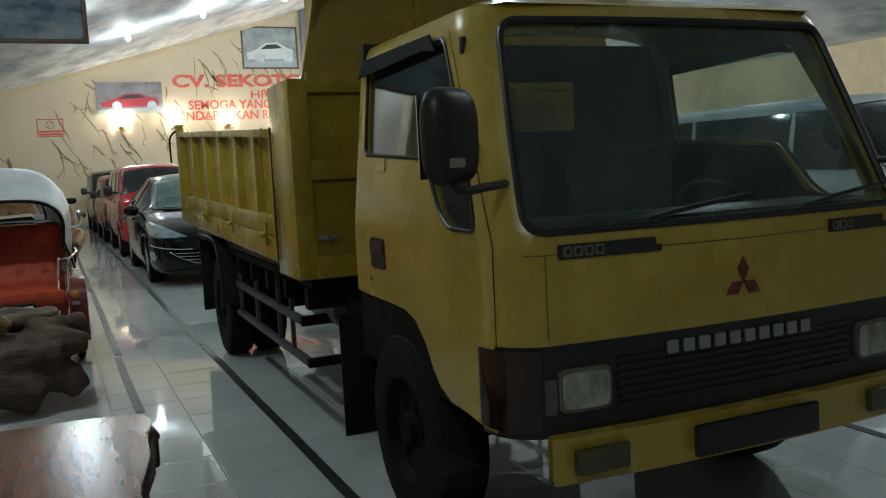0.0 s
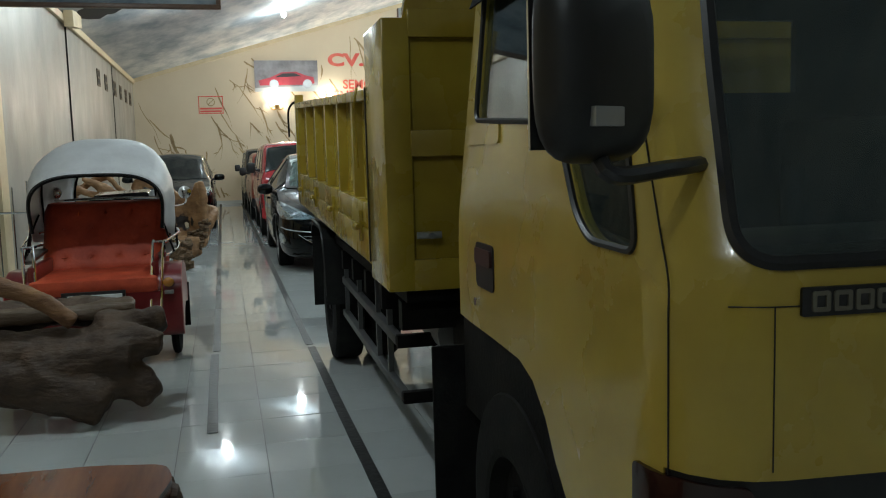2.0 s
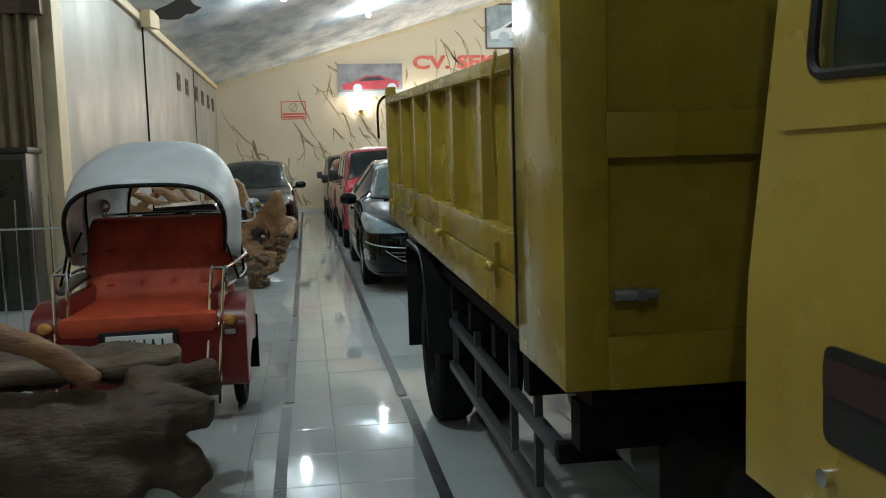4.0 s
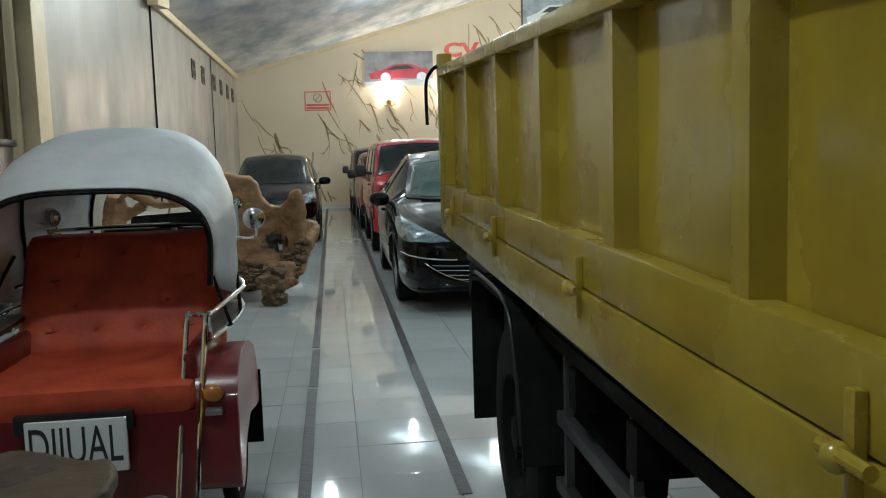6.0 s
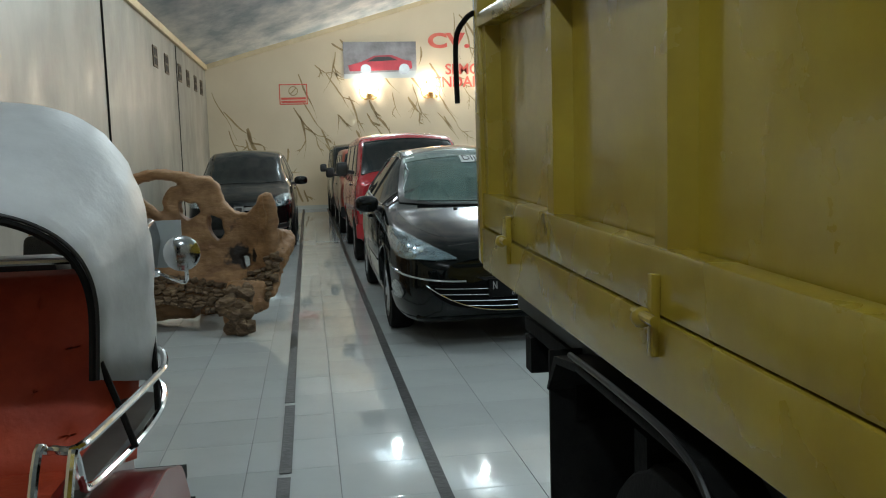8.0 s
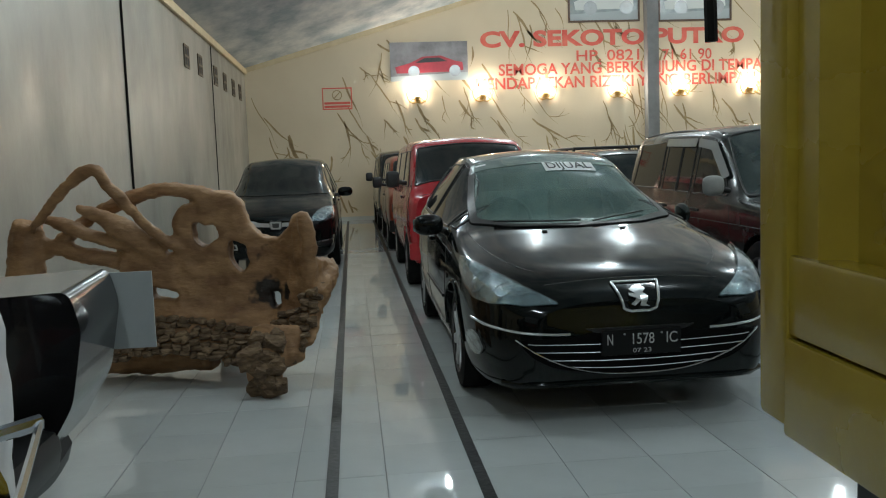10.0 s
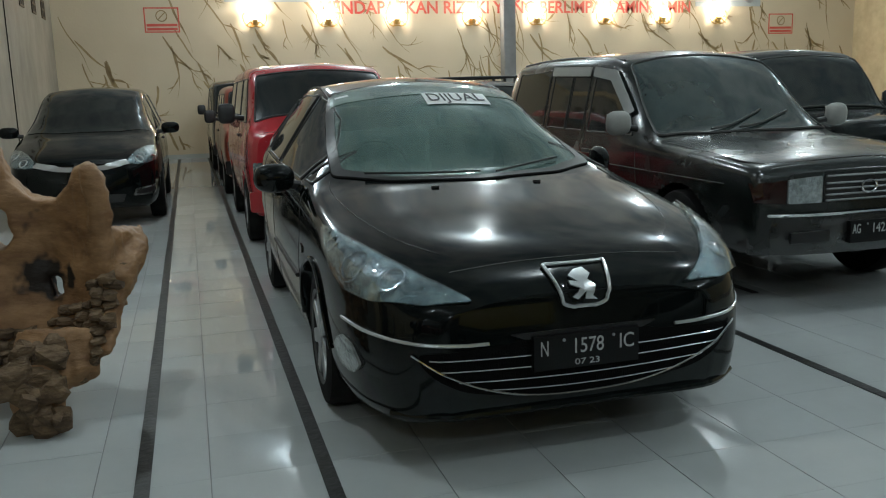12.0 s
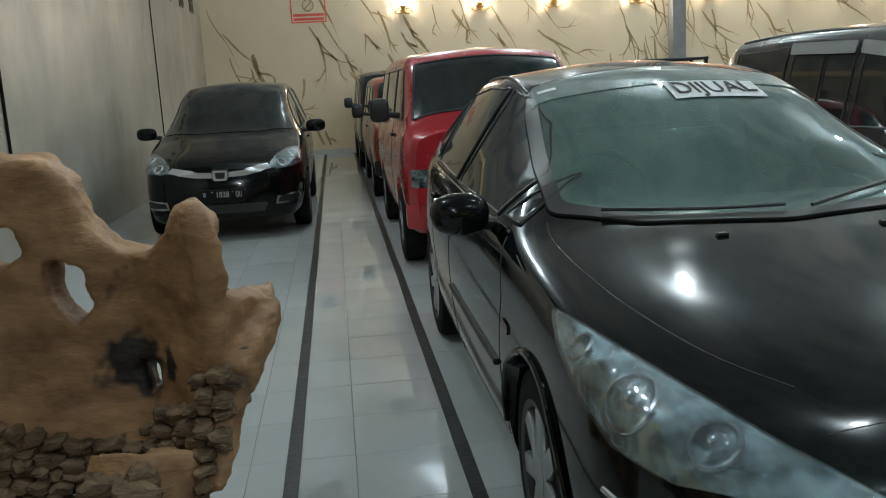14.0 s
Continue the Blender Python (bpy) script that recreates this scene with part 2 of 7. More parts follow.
# gable wall at the far end
gable = [(WALL_L, 0), (WALL_R, 0), (WALL_R, ceil_z(WALL_R)), (RIDGE_X, ceil_z(RIDGE_X)), (WALL_L, EAVE)]
wall_north = wall("wall_north", prism(gable, 0.2, lambda u, v, w: (u, WALL_Y + w, v)), M_MARBLE, "cream gable wall with painted brown marble veins")
wall("wall_south", prism(gable, 0.2, lambda u, v, w: (u, BACK_Y - w, v)), M_CONC, "plain grey plaster end wall")
wall("wall_east", box(WALL_R, WALL_R + 0.2, BACK_Y, WALL_Y, 0, ceil_z(WALL_R)), M_CREAM, "plain cream painted side wall")
# side wall: grey panels from WALL_Y back to OPEN_Y, then a curtained bay
OPEN_Y = 14.15
wall("wall_west", box(WALL_L - 0.2, WALL_L, OPEN_Y, WALL_Y, 0, EAVE), M_CONC, "grey cement plaster side wall with control joints")
wall("wall_west_near", box(WALL_L - 2.7, WALL_L - 2.5, BACK_Y, OPEN_Y + 0.1, 0, EAVE + 0.3), M_CREAM, "plain wall of the curtained bay")
wall("wall_bay_end", box(WALL_L - 2.5, WALL_L - 0.2, OPEN_Y, OPEN_Y + 0.2, 0, EAVE), M_CREAM, "cream return wall of the bay")

bm = bmesh.new()
add_prism(bm, [(WALL_L - 2.7, EAVE), (WALL_L, EAVE), (RIDGE_X, ceil_z(RIDGE_X)), (RIDGE_X, ceil_z(RIDGE_X) + 0.12), (WALL_L, EAVE + 0.12), (WALL_L - 2.7, EAVE + 0.12)], WALL_Y + 0.2 - BACK_Y + 0.2, lambda u, v, w: (u, BACK_Y - 0.2 + w, v))
add_prism(bm, [(RIDGE_X, ceil_z(RIDGE_X)), (WALL_R + 0.2, ceil_z(WALL_R + 0.2)), (WALL_R + 0.2, ceil_z(WALL_R + 0.2) + 0.12), (RIDGE_X, ceil_z(RIDGE_X) + 0.12)], WALL_Y + 0.2 - BACK_Y + 0.2, lambda u, v, w: (u, BACK_Y - 0.2 + w, v))
tagged(finish("ceiling", bm, M_CEIL, smooth=False), "pitched ceiling painted with grey-blue clouds", "ceiling", kind="structure")
floor = tagged(finish("floor", box(WALL_L - 2.7, WALL_R + 0.2, BACK_Y - 0.2, WALL_Y + 0.2, -0.2, -0.004), M_GROUT, smooth=False), "glossy white ceramic tile floor with grey joints", "floor", kind="structure")
# cornices
tagged(finish("trim", box(WALL_L, WALL_L + 0.07, OPEN_Y, WALL_Y - 0.08, EAVE - 0.16, EAVE - 0.02, 0.02), M_CREAM), "cream moulded cornice", "cornice", kind="structure")
L = RIDGE_X - WALL_L
for sgn in (1, -1):
    pts = [(0, -0.13), (L / math.cos(math.atan(SLOPE)), -0.13), (L / math.cos(math.atan(SLOPE)), 0.0), (0, 0.0)]
    ca, sa = math.cos(math.atan(SLOPE)), math.sin(math.atan(SLOPE))
    tagged(finish("trim", prism(pts, 0.06, lambda u, v, w: (RIDGE_X - sgn * (L - u * ca + v * sa), WALL_Y - w, EAVE + u * sa + v * ca)), M_CREAM), "cream moulded cornice", "cornice", kind="structure")
tagged(finish("baseboard", box(WALL_L, WALL_R, WALL_Y - 0.015, WALL_Y, 0, 0.1), M_TILE), "white tile skirting", "skirting", kind="structure")
# ---- curved sheets ----
def hermite(pairs):
    """A smooth curve through (s, value) pairs, with no overshoot."""
    xs, ys = [p[0] for p in pairs], [p[1] for p in pairs]
    n = len(xs)
    d = [(ys[i + 1] - ys[i]) / (xs[i + 1] - xs[i]) for i in range(n - 1)]
    m = [d[0]] + [0 if d[i - 1] * d[i] <= 0 else 2 * d[i - 1] * d[i] / (d[i - 1] + d[i]) for i in range(1, n - 1)] + [d[-1]]

    def f(s):
        if s <= xs[0]:
            return ys[0]
        if s >= xs[-1]:
            return ys[-1]
        i = max(k for k in range(n - 1) if xs[k] <= s)
        h = xs[i + 1] - xs[i]
        t = (s - xs[i]) / h
        return (2 * t ** 3 - 3 * t * t + 1) * ys[i] + (t ** 3 - 2 * t * t + t) * h * m[i] + (3 * t * t - 2 * t ** 3) * ys[i + 1] + (t ** 3 - t * t) * h * m[i + 1]
    return f


def rounded(pts, r, n=4):
    """An outline with its corners rounded."""
    out = []
    k = len(pts)
    for i in range(k):
        p, a, b = Vector(pts[i]), Vector(pts[i - 1]), Vector(pts[(i + 1) % k])
        rr = min(r, (a - p).length * 0.45, (b - p).length * 0.45)
        p0, p1 = p + (a - p).normalized() * rr, p + (b - p).normalized() * rr
        for j in range(n + 1):
            t = j / n
            q = p0 * (1 - t) ** 2 + p * 2 * t * (1 - t) + p1 * t * t
            out.append((q.x, q.y))
    return out


def dense(loop, step=0.05, closed=True):
    """The same line with points no further apart than step."""
    out = []
    k = len(loop)
    for i in range(k if closed else k - 1):
        (a, b), (c, d) = loop[i], loop[(i + 1) % k]
        n = max(int(math.hypot(c - a, d - b) / step), 1)
        out += [(a + (c - a) * j / n, b + (d - b) * j / n) for j in range(n)]
    return out if closed else out + [loop[-1]]


def flat_sheet(outer, holes=(), cell=(0.05, 0.05)):
    """A flat outline with holes, cut into a grid, in the plane (u, v)."""
    bm = bmesh.new()
    for loop in (outer, *holes):
        vs = [bm.verts.new((u, v, 0)) for u, v in loop]
        for i in range(len(vs)):
            bm.edges.new((vs[i], vs[(i + 1) % len(vs)]))
    bmesh.ops.triangle_fill(bm, use_beauty=True, use_dissolve=False, edges=bm.edges[:])
    for axis, step in ((0, cell[0]), (1, cell[1])):
        if not step:
            continue
        lo, hi = min(p[axis] for p in outer), max(p[axis] for p in outer)
        k = math.ceil(lo / step + 1e-6)
        while k * step < hi - 1e-6:
            no = (1, 0, 0) if axis == 0 else (0, 1, 0)
            co = tuple(k * step * c for c in no)
            bmesh.ops.bisect_plane(bm, geom=bm.verts[:] + bm.edges[:] + bm.faces[:], plane_co=co, plane_no=no, dist=1e-5)
            k += 1
    return bm


def bent_sheet(outer, holes, cell, place, depth=0.0):
    """A flat outline bent by place(u, v, w); with depth, a closed plate from w = 0 to w = -depth."""
    bm = flat_sheet(outer, holes, cell)
    flat = {v: (v.co.x, v.co.y) for v in bm.verts}
    if depth:
        faces = bm.faces[:]
        rim = [e for e in bm.edges if len(e.link_faces) == 1]
        back = {v: bm.verts.new((0, 0, 0)) for v in list(flat)}
        for f in faces:
            bm.faces.new([back[v] for v in reversed(f.verts)])
        for e in rim:
            a, b = e.verts
            bm.faces.new((a, b, back[b], back[a]))
        for v, w in back.items():
            w.co = place(*flat[v], -depth)
    for v, (a, b) in flat.items():
        v.co = place(a, b, 0.0)
    return bm


# ---- paints ----
M_YELLOW = mat("aged_yellow_truck_paint", (0.47, 0.345, 0.055), 0.27, colour2=(0.40, 0.28, 0.04), scale=2.2, rough_var=0.1, coat=0.35, bump=0.03, bump_scale=9)
M_YELLOW2 = mat("brushed_yellow_bed_paint", (0.43, 0.315, 0.034), 0.25, colour2=(0.34, 0.237, 0.025), scale=3.2, rough_var=0.12, coat=0.3, bump=0.25, bump_scale=5)
M_BLACK = mat("satin_black", (0.009, 0.009, 0.01), 0.42, colour2=(0.018, 0.018, 0.018), scale=8)
M_CHASSIS = mat("dusty_black_chassis", (0.004, 0.004, 0.004), 0.7, spec=0.1, colour2=(0.012, 0.011, 0.010), scale=6, bump=0.1)
M_RUBBER = mat("tyre_rubber", (0.006, 0.006, 0.0065), 0.75, spec=0.12, colour2=(0.013, 0.013, 0.012), scale=9, bump=0.1, bump_scale=80)
M_CHROME = mat("chrome", (0.75, 0.76, 0.77), 0.09, 1.0, rough_var=0.04)
M_ALLOY = mat("silver_alloy", (0.42, 0.43, 0.44), 0.3, 0.7, colour2=(0.34, 0.345, 0.35), scale=5)
M_CABGLASS = clear_glass("windscreen_glass", (0.88, 0.94, 0.93), 0.03, 0.13, (0.075, 0.105, 0.105))
M_CARGLASS = clear_glass("green_car_glass", (0.80, 0.92, 0.90), 0.03, 0.36, (0.15, 0.235, 0.215))
M_DARKGLASS = mat("dark_tinted_glass", (0.008, 0.012, 0.012), 0.05, coat=0.2, rough_var=0.02)
M_PLATE = mat("black_number_plate", (0.006, 0.006, 0.0065), 0.4, spec=0.2)
M_PLATETXT = mat("worn_white_plate_paint", (0.55, 0.55, 0.54), 0.5, colour2=(0.36, 0.36, 0.36), scale=30)
M_LENS = clear_glass("clear_lamp_lens", (0.97, 0.99, 1.0), 0.02, 0.02, (0.5, 0.55, 0.57))
M_REFL = mat("lamp_reflector", (0.34, 0.44, 0.47), 0.1, 0.8, colour2=(0.03, 0.045, 0.05), scale=13, lo=0.4, hi=0.66, bump=0.9, bump_scale=22)
M_FOGREFL = mat("bright_fog_reflector", (0.72, 0.74, 0.74), 0.18, 0.5, colour2=(0.34, 0.35, 0.35), scale=30, bump=0.6, bump_scale=40)
M_BRIGHT = mat("bright_satin_trim", (0.66, 0.68, 0.69), 0.26, 0.7)
M_AMBER = mat("dark_red_amber_lens", (0.022, 0.005, 0.004), 0.15, coat=0.3)
M_SEATCLOTH = mat("grey_seat_cloth", (0.05, 0.055, 0.06), 0.8, bump=0.3, bump_scale=90)


def wheel(parent, x, y, r, width, side, rim_mat, spokes=0, rim_share=0.66):
    """A tyre with a rim; side is -1 where the outer face looks to -x."""
    bm = bmesh.new()
    prof = [(-width / 2, rim_share * r), (-width / 2 * 1.04, 0.8 * r), (-width / 2 * 0.92, 0.96 * r), (-width / 2 * 0.7, r), (width / 2 * 0.7, r), (width / 2 * 0.92, 0.96 * r), (width / 2 * 1.04, 0.8 * r), (width / 2, rim_share * r)]
    n = 40
    rings = [[bm.verts.new((px, pr * math.cos(a), pr * math.sin(a))) for px, pr in prof] for a in (2 * math.pi * i / n for i in range(n))]
    for i in range(n):
        A, B = rings[i], rings[(i + 1) % n]
        for j in range(len(prof)):
            k = (j + 1) % len(prof)
            bm.faces.new((A[j], A[k], B[k], B[j]))
    tyre = part("tyre", bm, M_RUBBER, parent)
    tyre.location = (x, y, r)
    bm = bmesh.new()
    o = side * width / 2
    R = rim_share * r
    dish = [(o * 1.02, R * 1.02), (o * 0.98, R * 0.93), (o * 0.55, R * 0.84), (o * 0.6, R * 0.34), (o * 0.95, R * 0.26), (o * 1.0, 0.0001)] if not spokes else [(o * 1.02, R * 1.02), (o * 0.96, R * 0.92), (o * 0.2, R * 0.88), (o * 0.2, 0.0001)]
    rings = [[bm.verts.new((px, pr * math.cos(a), pr * math.sin(a))) for px, pr in dish] for a in (2 * math.pi * i / 36 for i in range(36))]
    for i in range(36):
        A, B = rings[i], rings[(i + 1) % 36]
        for j in range(len(dish) - 1):
            bm.faces.new((A[j], A[j + 1], B[j + 1], B[j]))
    if not spokes:
        for i in range(6):
            a = 2 * math.pi * i / 6
            add_cyl(bm, (o * 0.5, R * 0.5 * math.cos(a), R * 0.5 * math.sin(a)), (o * 0.78, R * 0.5 * math.cos(a), R * 0.5 * math.sin(a)), 0.016, n=8)
    rim = part("rim", bm, rim_mat if not spokes else M_BLACK, tyre)
    if spokes:
        bm = bmesh.new()
        for i in range(spokes):
            a = 2 * math.pi * i / spokes
            m = pose(0, 0, 0, math.degrees(a), 0, 0)
            add_box(bm, min(o * 0.7, o * 0.98), max(o * 0.7, o * 0.98), -R * 0.16, R * 0.16, R * 0.1, R * 0.95, 0.012, m)
        add_cyl(bm, (o * 0.6, 0, 0), (o * 1.0, 0, 0), R * 0.27, n=24)
        part("spokes", bm, rim_mat, tyre)
    return tyre


# ---- dump truck ----
TX, TY = 1.63, 3.80
truck = thing("dump_truck", "yellow dump truck with black bumper band and steel tipping bed", "truck", TX, TY, 0, -1.1)
HW, CR, CL = 0.86, 0.17, 1.42       # half width, corner radius, length of the cab
U1 = HW - CR
U2 = U1 + CR * math.pi / 2


def cab_place(u, v, w):
    """The cab's skin: u runs round from the middle of the front, v is the height, w stands off it."""
    a, sg = abs(u), (1 if u >= 0 else -1)
    if a <= U1:
        x, y, nx, ny = a, 0.0, 0.0, -1.0
    elif a <= U2:
        t = (a - U1) / CR
        x, y, nx, ny = U1 + CR * math.sin(t), CR - CR * math.cos(t), math.sin(t), -math.cos(t)
    else:
        x, y, nx, ny = HW, CR + a - U2, 1.0, 0.0
    up = max(v - 1.17, 0)
    y += (0.43 * up + 0.02) * (1 - min(y / CL, 1)) + max(v - 1.86, 0) ** 2 * 2.2 * (1 if a <= U2 else 0.2)
    x -= 0.11 * up * min(x / HW, 1) + (max(v - 1.84, 0) ** 2 * 3.0 * x / HW)
    bow = 0.03 * (1 - min(a / U1, 1) ** 2) if a < U1 else 0
    return Vector((sg * (x + nx * w), y + ny * w - bow, v))


UR = U2 + CL - CR                   # the rear edge of the side
ZT = 1.93


def yu(y):
    return U2 + y - CR


def side_out(s):
    """The cab side's lower edge, from the rear edge round the wheel arch to the front."""
    return [(s * UR, 0.892), (s * yu(1.30), 0.887), (s * yu(1.05), 0.884), (s * yu(0.84), 0.878), (s * yu(0.74), 0.85), (s * yu(0.655), 0.785), (s * yu(0.59), 0.70), (s * yu(0.53), 0.645), (s * yu(0.44), 0.612), (s * yu(0.32), 0.605)]


outer = side_out(-1) + [(-U2 + 0.06, 0.585), (-U2 + 0.06, 0.86), (U2 - 0.06, 0.86), (U2 - 0.06, 0.585)] + list(reversed(side_out(1))) + [(UR, ZT), (-UR, ZT)]


def door_window(s):
    return rounded([(s * yu(1.30), 1.475), (s * yu(0.56), 1.442), (s * yu(0.455), 1.255), (s * yu(0.385), 1.208), (s * yu(0.18), 1.205), (s * yu(0.185), 1.50), (s * yu(0.28), 1.845), (s * yu(1.30), 1.845)], 0.04)


screen = rounded([(-U1 - 0.085, 1.20), (U1 + 0.085, 1.20), (U1 + 0.08, 1.50), (U1 + 0.06, 1.875), (-U1 - 0.06, 1.875), (-U1 - 0.08, 1.50)], 0.07)
cab = part("cab", bent_sheet(outer, [door_window(-1), door_window(1), screen], (0.05, 0.08), cab_place, 0.03), M_YELLOW, truck, "faded yellow steel cab")
# roof
bm = bmesh.new()
rows = []
for i in range(15):
    k = i / 14
    row = []
    for j in range(17):
        q = -1 + 2 * j / 16
        y0 = cab_place(0, ZT, 0).y
        y = y0 + (CL - y0) * k
        hw = cab_place(UR, ZT, 0).x
        edge = max(abs(q) ** 6, (1 - k) ** 10)
        row.append(bm.verts.new((q * (hw - 0.10 * (1 - k) ** 12), y, ZT + 0.065 * (1 - edge))))
    rows.append(row)
for i in range(14):
    for j in range(16):
        bm.faces.new((rows[i][j], rows[i][j + 1], rows[i + 1][j + 1], rows[i + 1][j]))
part("roof", bm, M_YELLOW, cab)
# cab floor, rear wall with a window, dashboard, seats
rear_hole = [(-0.28, 1.55), (0.28, 1.55), (0.28, 1.78), (-0.28, 1.78)]
part("rear_wall", bent_sheet([(-0.84, 0.9), (0.84, 0.9), (0.78, 1.95), (-0.78, 1.95)], [rear_hole], (0.4, 0.4), lambda u, v, w: Vector((u, CL - 0.03 - w, v)), 0.03), M_BLACK, cab, "black lined cab rear wall")
part("cab_floor", box(-0.70, 0.70, 0.10, CL - 0.03, 0.84, 0.92), M_BLACK, cab)
part("dashboard", box(-0.72, 0.72, 0.14, 0.42, 0.95, 1.22, 0.04), M_BLACK, cab, "black plastic dashboard")
for sx in (-0.38, 0.38):
    bm = box(sx - 0.28, sx + 0.28, 0.68, 1.2, 0.92, 1.12, 0.05)
    add_box(bm, sx - 0.26, sx + 0.26, 1.12, 1.26, 1.1, 1.46, 0.05)
    part("cab_seat", bm, M_SEATCLOTH, cab)
bm = tube([(0.38 + 0.19 * math.cos(a), 0.5 + 0.10 * math.sin(a), 1.32 + 0.13 * math.sin(a)) for a in (2 * math.pi * i / 12 for i in range(12))], 0.014, closed=True)
add_cyl(bm, (0.38, 0.5, 1.32), (0.38, 0.34, 1.05), 0.025)
bmesh.ops.translate(bm, verts=bm.verts, vec=(0, 0.03, -0.16))
part("steering_wheel", bm, M_BLACK, cab)
for s in (-1, 1):
    part("door_trim", bent_sheet([(s * yu(0.12), 0.93), (s * yu(1.36), 0.93), (s * yu(1.36), 1.46), (s * yu(0.58), 1.428), (s * yu(0.47), 1.235), (s * yu(0.12), 1.19)], (), (0.08, 0.1), lambda u, v, w: cab_place(u, v, w - 0.036), 0.01), M_BLACK, cab, "black vinyl door lining")
for nm, hole in (("windscreen", screen), ("door_window", door_window(-1)), ("door_window", door_window(1))):
    p = part(nm, bent_sheet(hole, (), (0.06, 0.1), lambda u, v, w: cab_place(u, v, w - 0.012), 0.005), M_CABGLASS, cab, "dusty smoked glass")
    p.visible_shadow = False


def strip(line, r, w=0.004):
    return tube([cab_place(u, v, w) for u, v in dense(line, 0.06, False)], r, 6)


def loop_strip(loop, r, w=0.0):
    return tube([cab_place(u, v, w) for u, v in dense(loop, 0.05)], r, 6, closed=True)


part("screen_rubber", loop_strip(screen, 0.013), M_BLACK, cab, "black rubber window gasket")
for s in (-1, 1):
    part("window_rubber", loop_strip(door_window(s), 0.008), M_BLACK, cab)
    part("drip_visor", bent_sheet([(s * yu(0.30), 1.80), (s * yu(0.42), 1.875), (s * yu(1.36), 1.875), (s * yu(1.36), 1.80), (s * yu(0.45), 1.82)], (), (0.08, 0), lambda u, v, w: cab_place(u, v, w + 0.012 + (1.88 - v) * 0.25), 0.006), M_RUBBER, cab, "smoked rain visor")
    # door shut lines, belt moulding and arch lip
    part("door_seam", strip([(s * yu(0.10), 0.62), (s * yu(0.10), 1.17), (s * yu(0.135), 1.5), (s * yu(0.22), 1.86)], 0.0018, 0.0), M_BLACK, cab)
    part("belt_moulding", bent_sheet(rounded([(s * yu(1.02), 1.405), (s * yu(1.37), 1.405), (s * yu(1.37), 1.455), (s * yu(1.02), 1.455)], 0.015), (), (0.1, 0), lambda u, v, w: cab_place(u, v, w + 0.006), 0.006), M_YELLOW, cab)
    hb = bent_sheet(rounded([(s * yu(1.04), 1.01), (s * yu(1.21), 1.01), (s * yu(1.21), 1.135), (s * yu(1.04), 1.135)], 0.02), (), (0.05, 0), lambda u, v, w: cab_place(u, v, w + 0.004), 0.006)
    h = part("door_handle", hb, M_BLACK, cab, "black recessed door handle")
    part("grip", bent_sheet(rounded([(s * yu(1.05), 1.075), (s * yu(1.20), 1.075), (s * yu(1.20), 1.12), (s * yu(1.05), 1.12)], 0.01), (), (0.05, 0), lambda u, v, w: cab_place(u, v, w + 0.011), 0.008), mat("dark_red_grip", (0.05, 0.02, 0.02), 0.35), h)
    p0 = cab_place(s * yu(1.2), 0.965, 0)
    part("lock", add_cyl(bmesh.new(), p0, p0 + Vector((s * 0.012, 0, 0)), 0.012, n=12), M_CHROME, cab)
    for hz in (1.45, 1.80):
        p0 = cab_place(s * (U2 - 0.05), hz, 0.0)
        part("hinge", box(p0.x - 0.010, p0.x + 0.010, p0.y - 0.012, p0.y + 0.01, hz - 0.028, hz + 0.028, 0.006), M_BLACK, cab)
part("seam", strip([(-U1 - 0.03, 0.875), (-U1 - 0.03, 1.135)], 0.0012, 0.0), M_BLACK, cab)
part("seam", strip([(U1 + 0.03, 0.875), (U1 + 0.03, 1.135)], 0.0012, 0.0), M_BLACK, cab)
part("seam", strip([(-U1 - 0.1, 1.135), (0, 1.13), (U1 + 0.1, 1.135)], 0.0012, 0.0), M_BLACK, cab)
# grille band with lamps
M_FLUTED = mat("fluted_headlamp_glass", (0.55, 0.53, 0.45), 0.12, 0.85, colour2=(0.16, 0.15, 0.12), scale=7, coat=1.0, stretch=(2, 1, 1), bump=0.4, bump_scale=9)
band = part("grille_band", bent_sheet([(-U2 - 0.03, 0.575), (U2 + 0.03, 0.575), (U2 + 0.03, 0.872), (-U2 - 0.03, 0.872)], (), (0.05, 0), lambda u, v, w: cab_place(u, v, w - 0.004), 0.03), M_BLACK, truck, "black plastic grille band")
for i in range(7):
    part("slat", bent_sheet([(-U1 + 0.2, 0.645 + 0.024 * i), (U1 - 0.2, 0.645 + 0.024 * i), (U1 - 0.2, 0.655 + 0.024 * i), (-U1 + 0.2, 0.655 + 0.024 * i)], (), (0.3, 0), lambda u, v, w: cab_place(u, v, w + 0.006), 0.012), M_BLACK, band)


M_SILVER = mat("silver_lettering", (0.30, 0.31, 0.31), 0.4, 0.5)
M_BADGEGREY = mat("dull_grey_badge_bar", (0.13, 0.12, 0.09), 0.5)
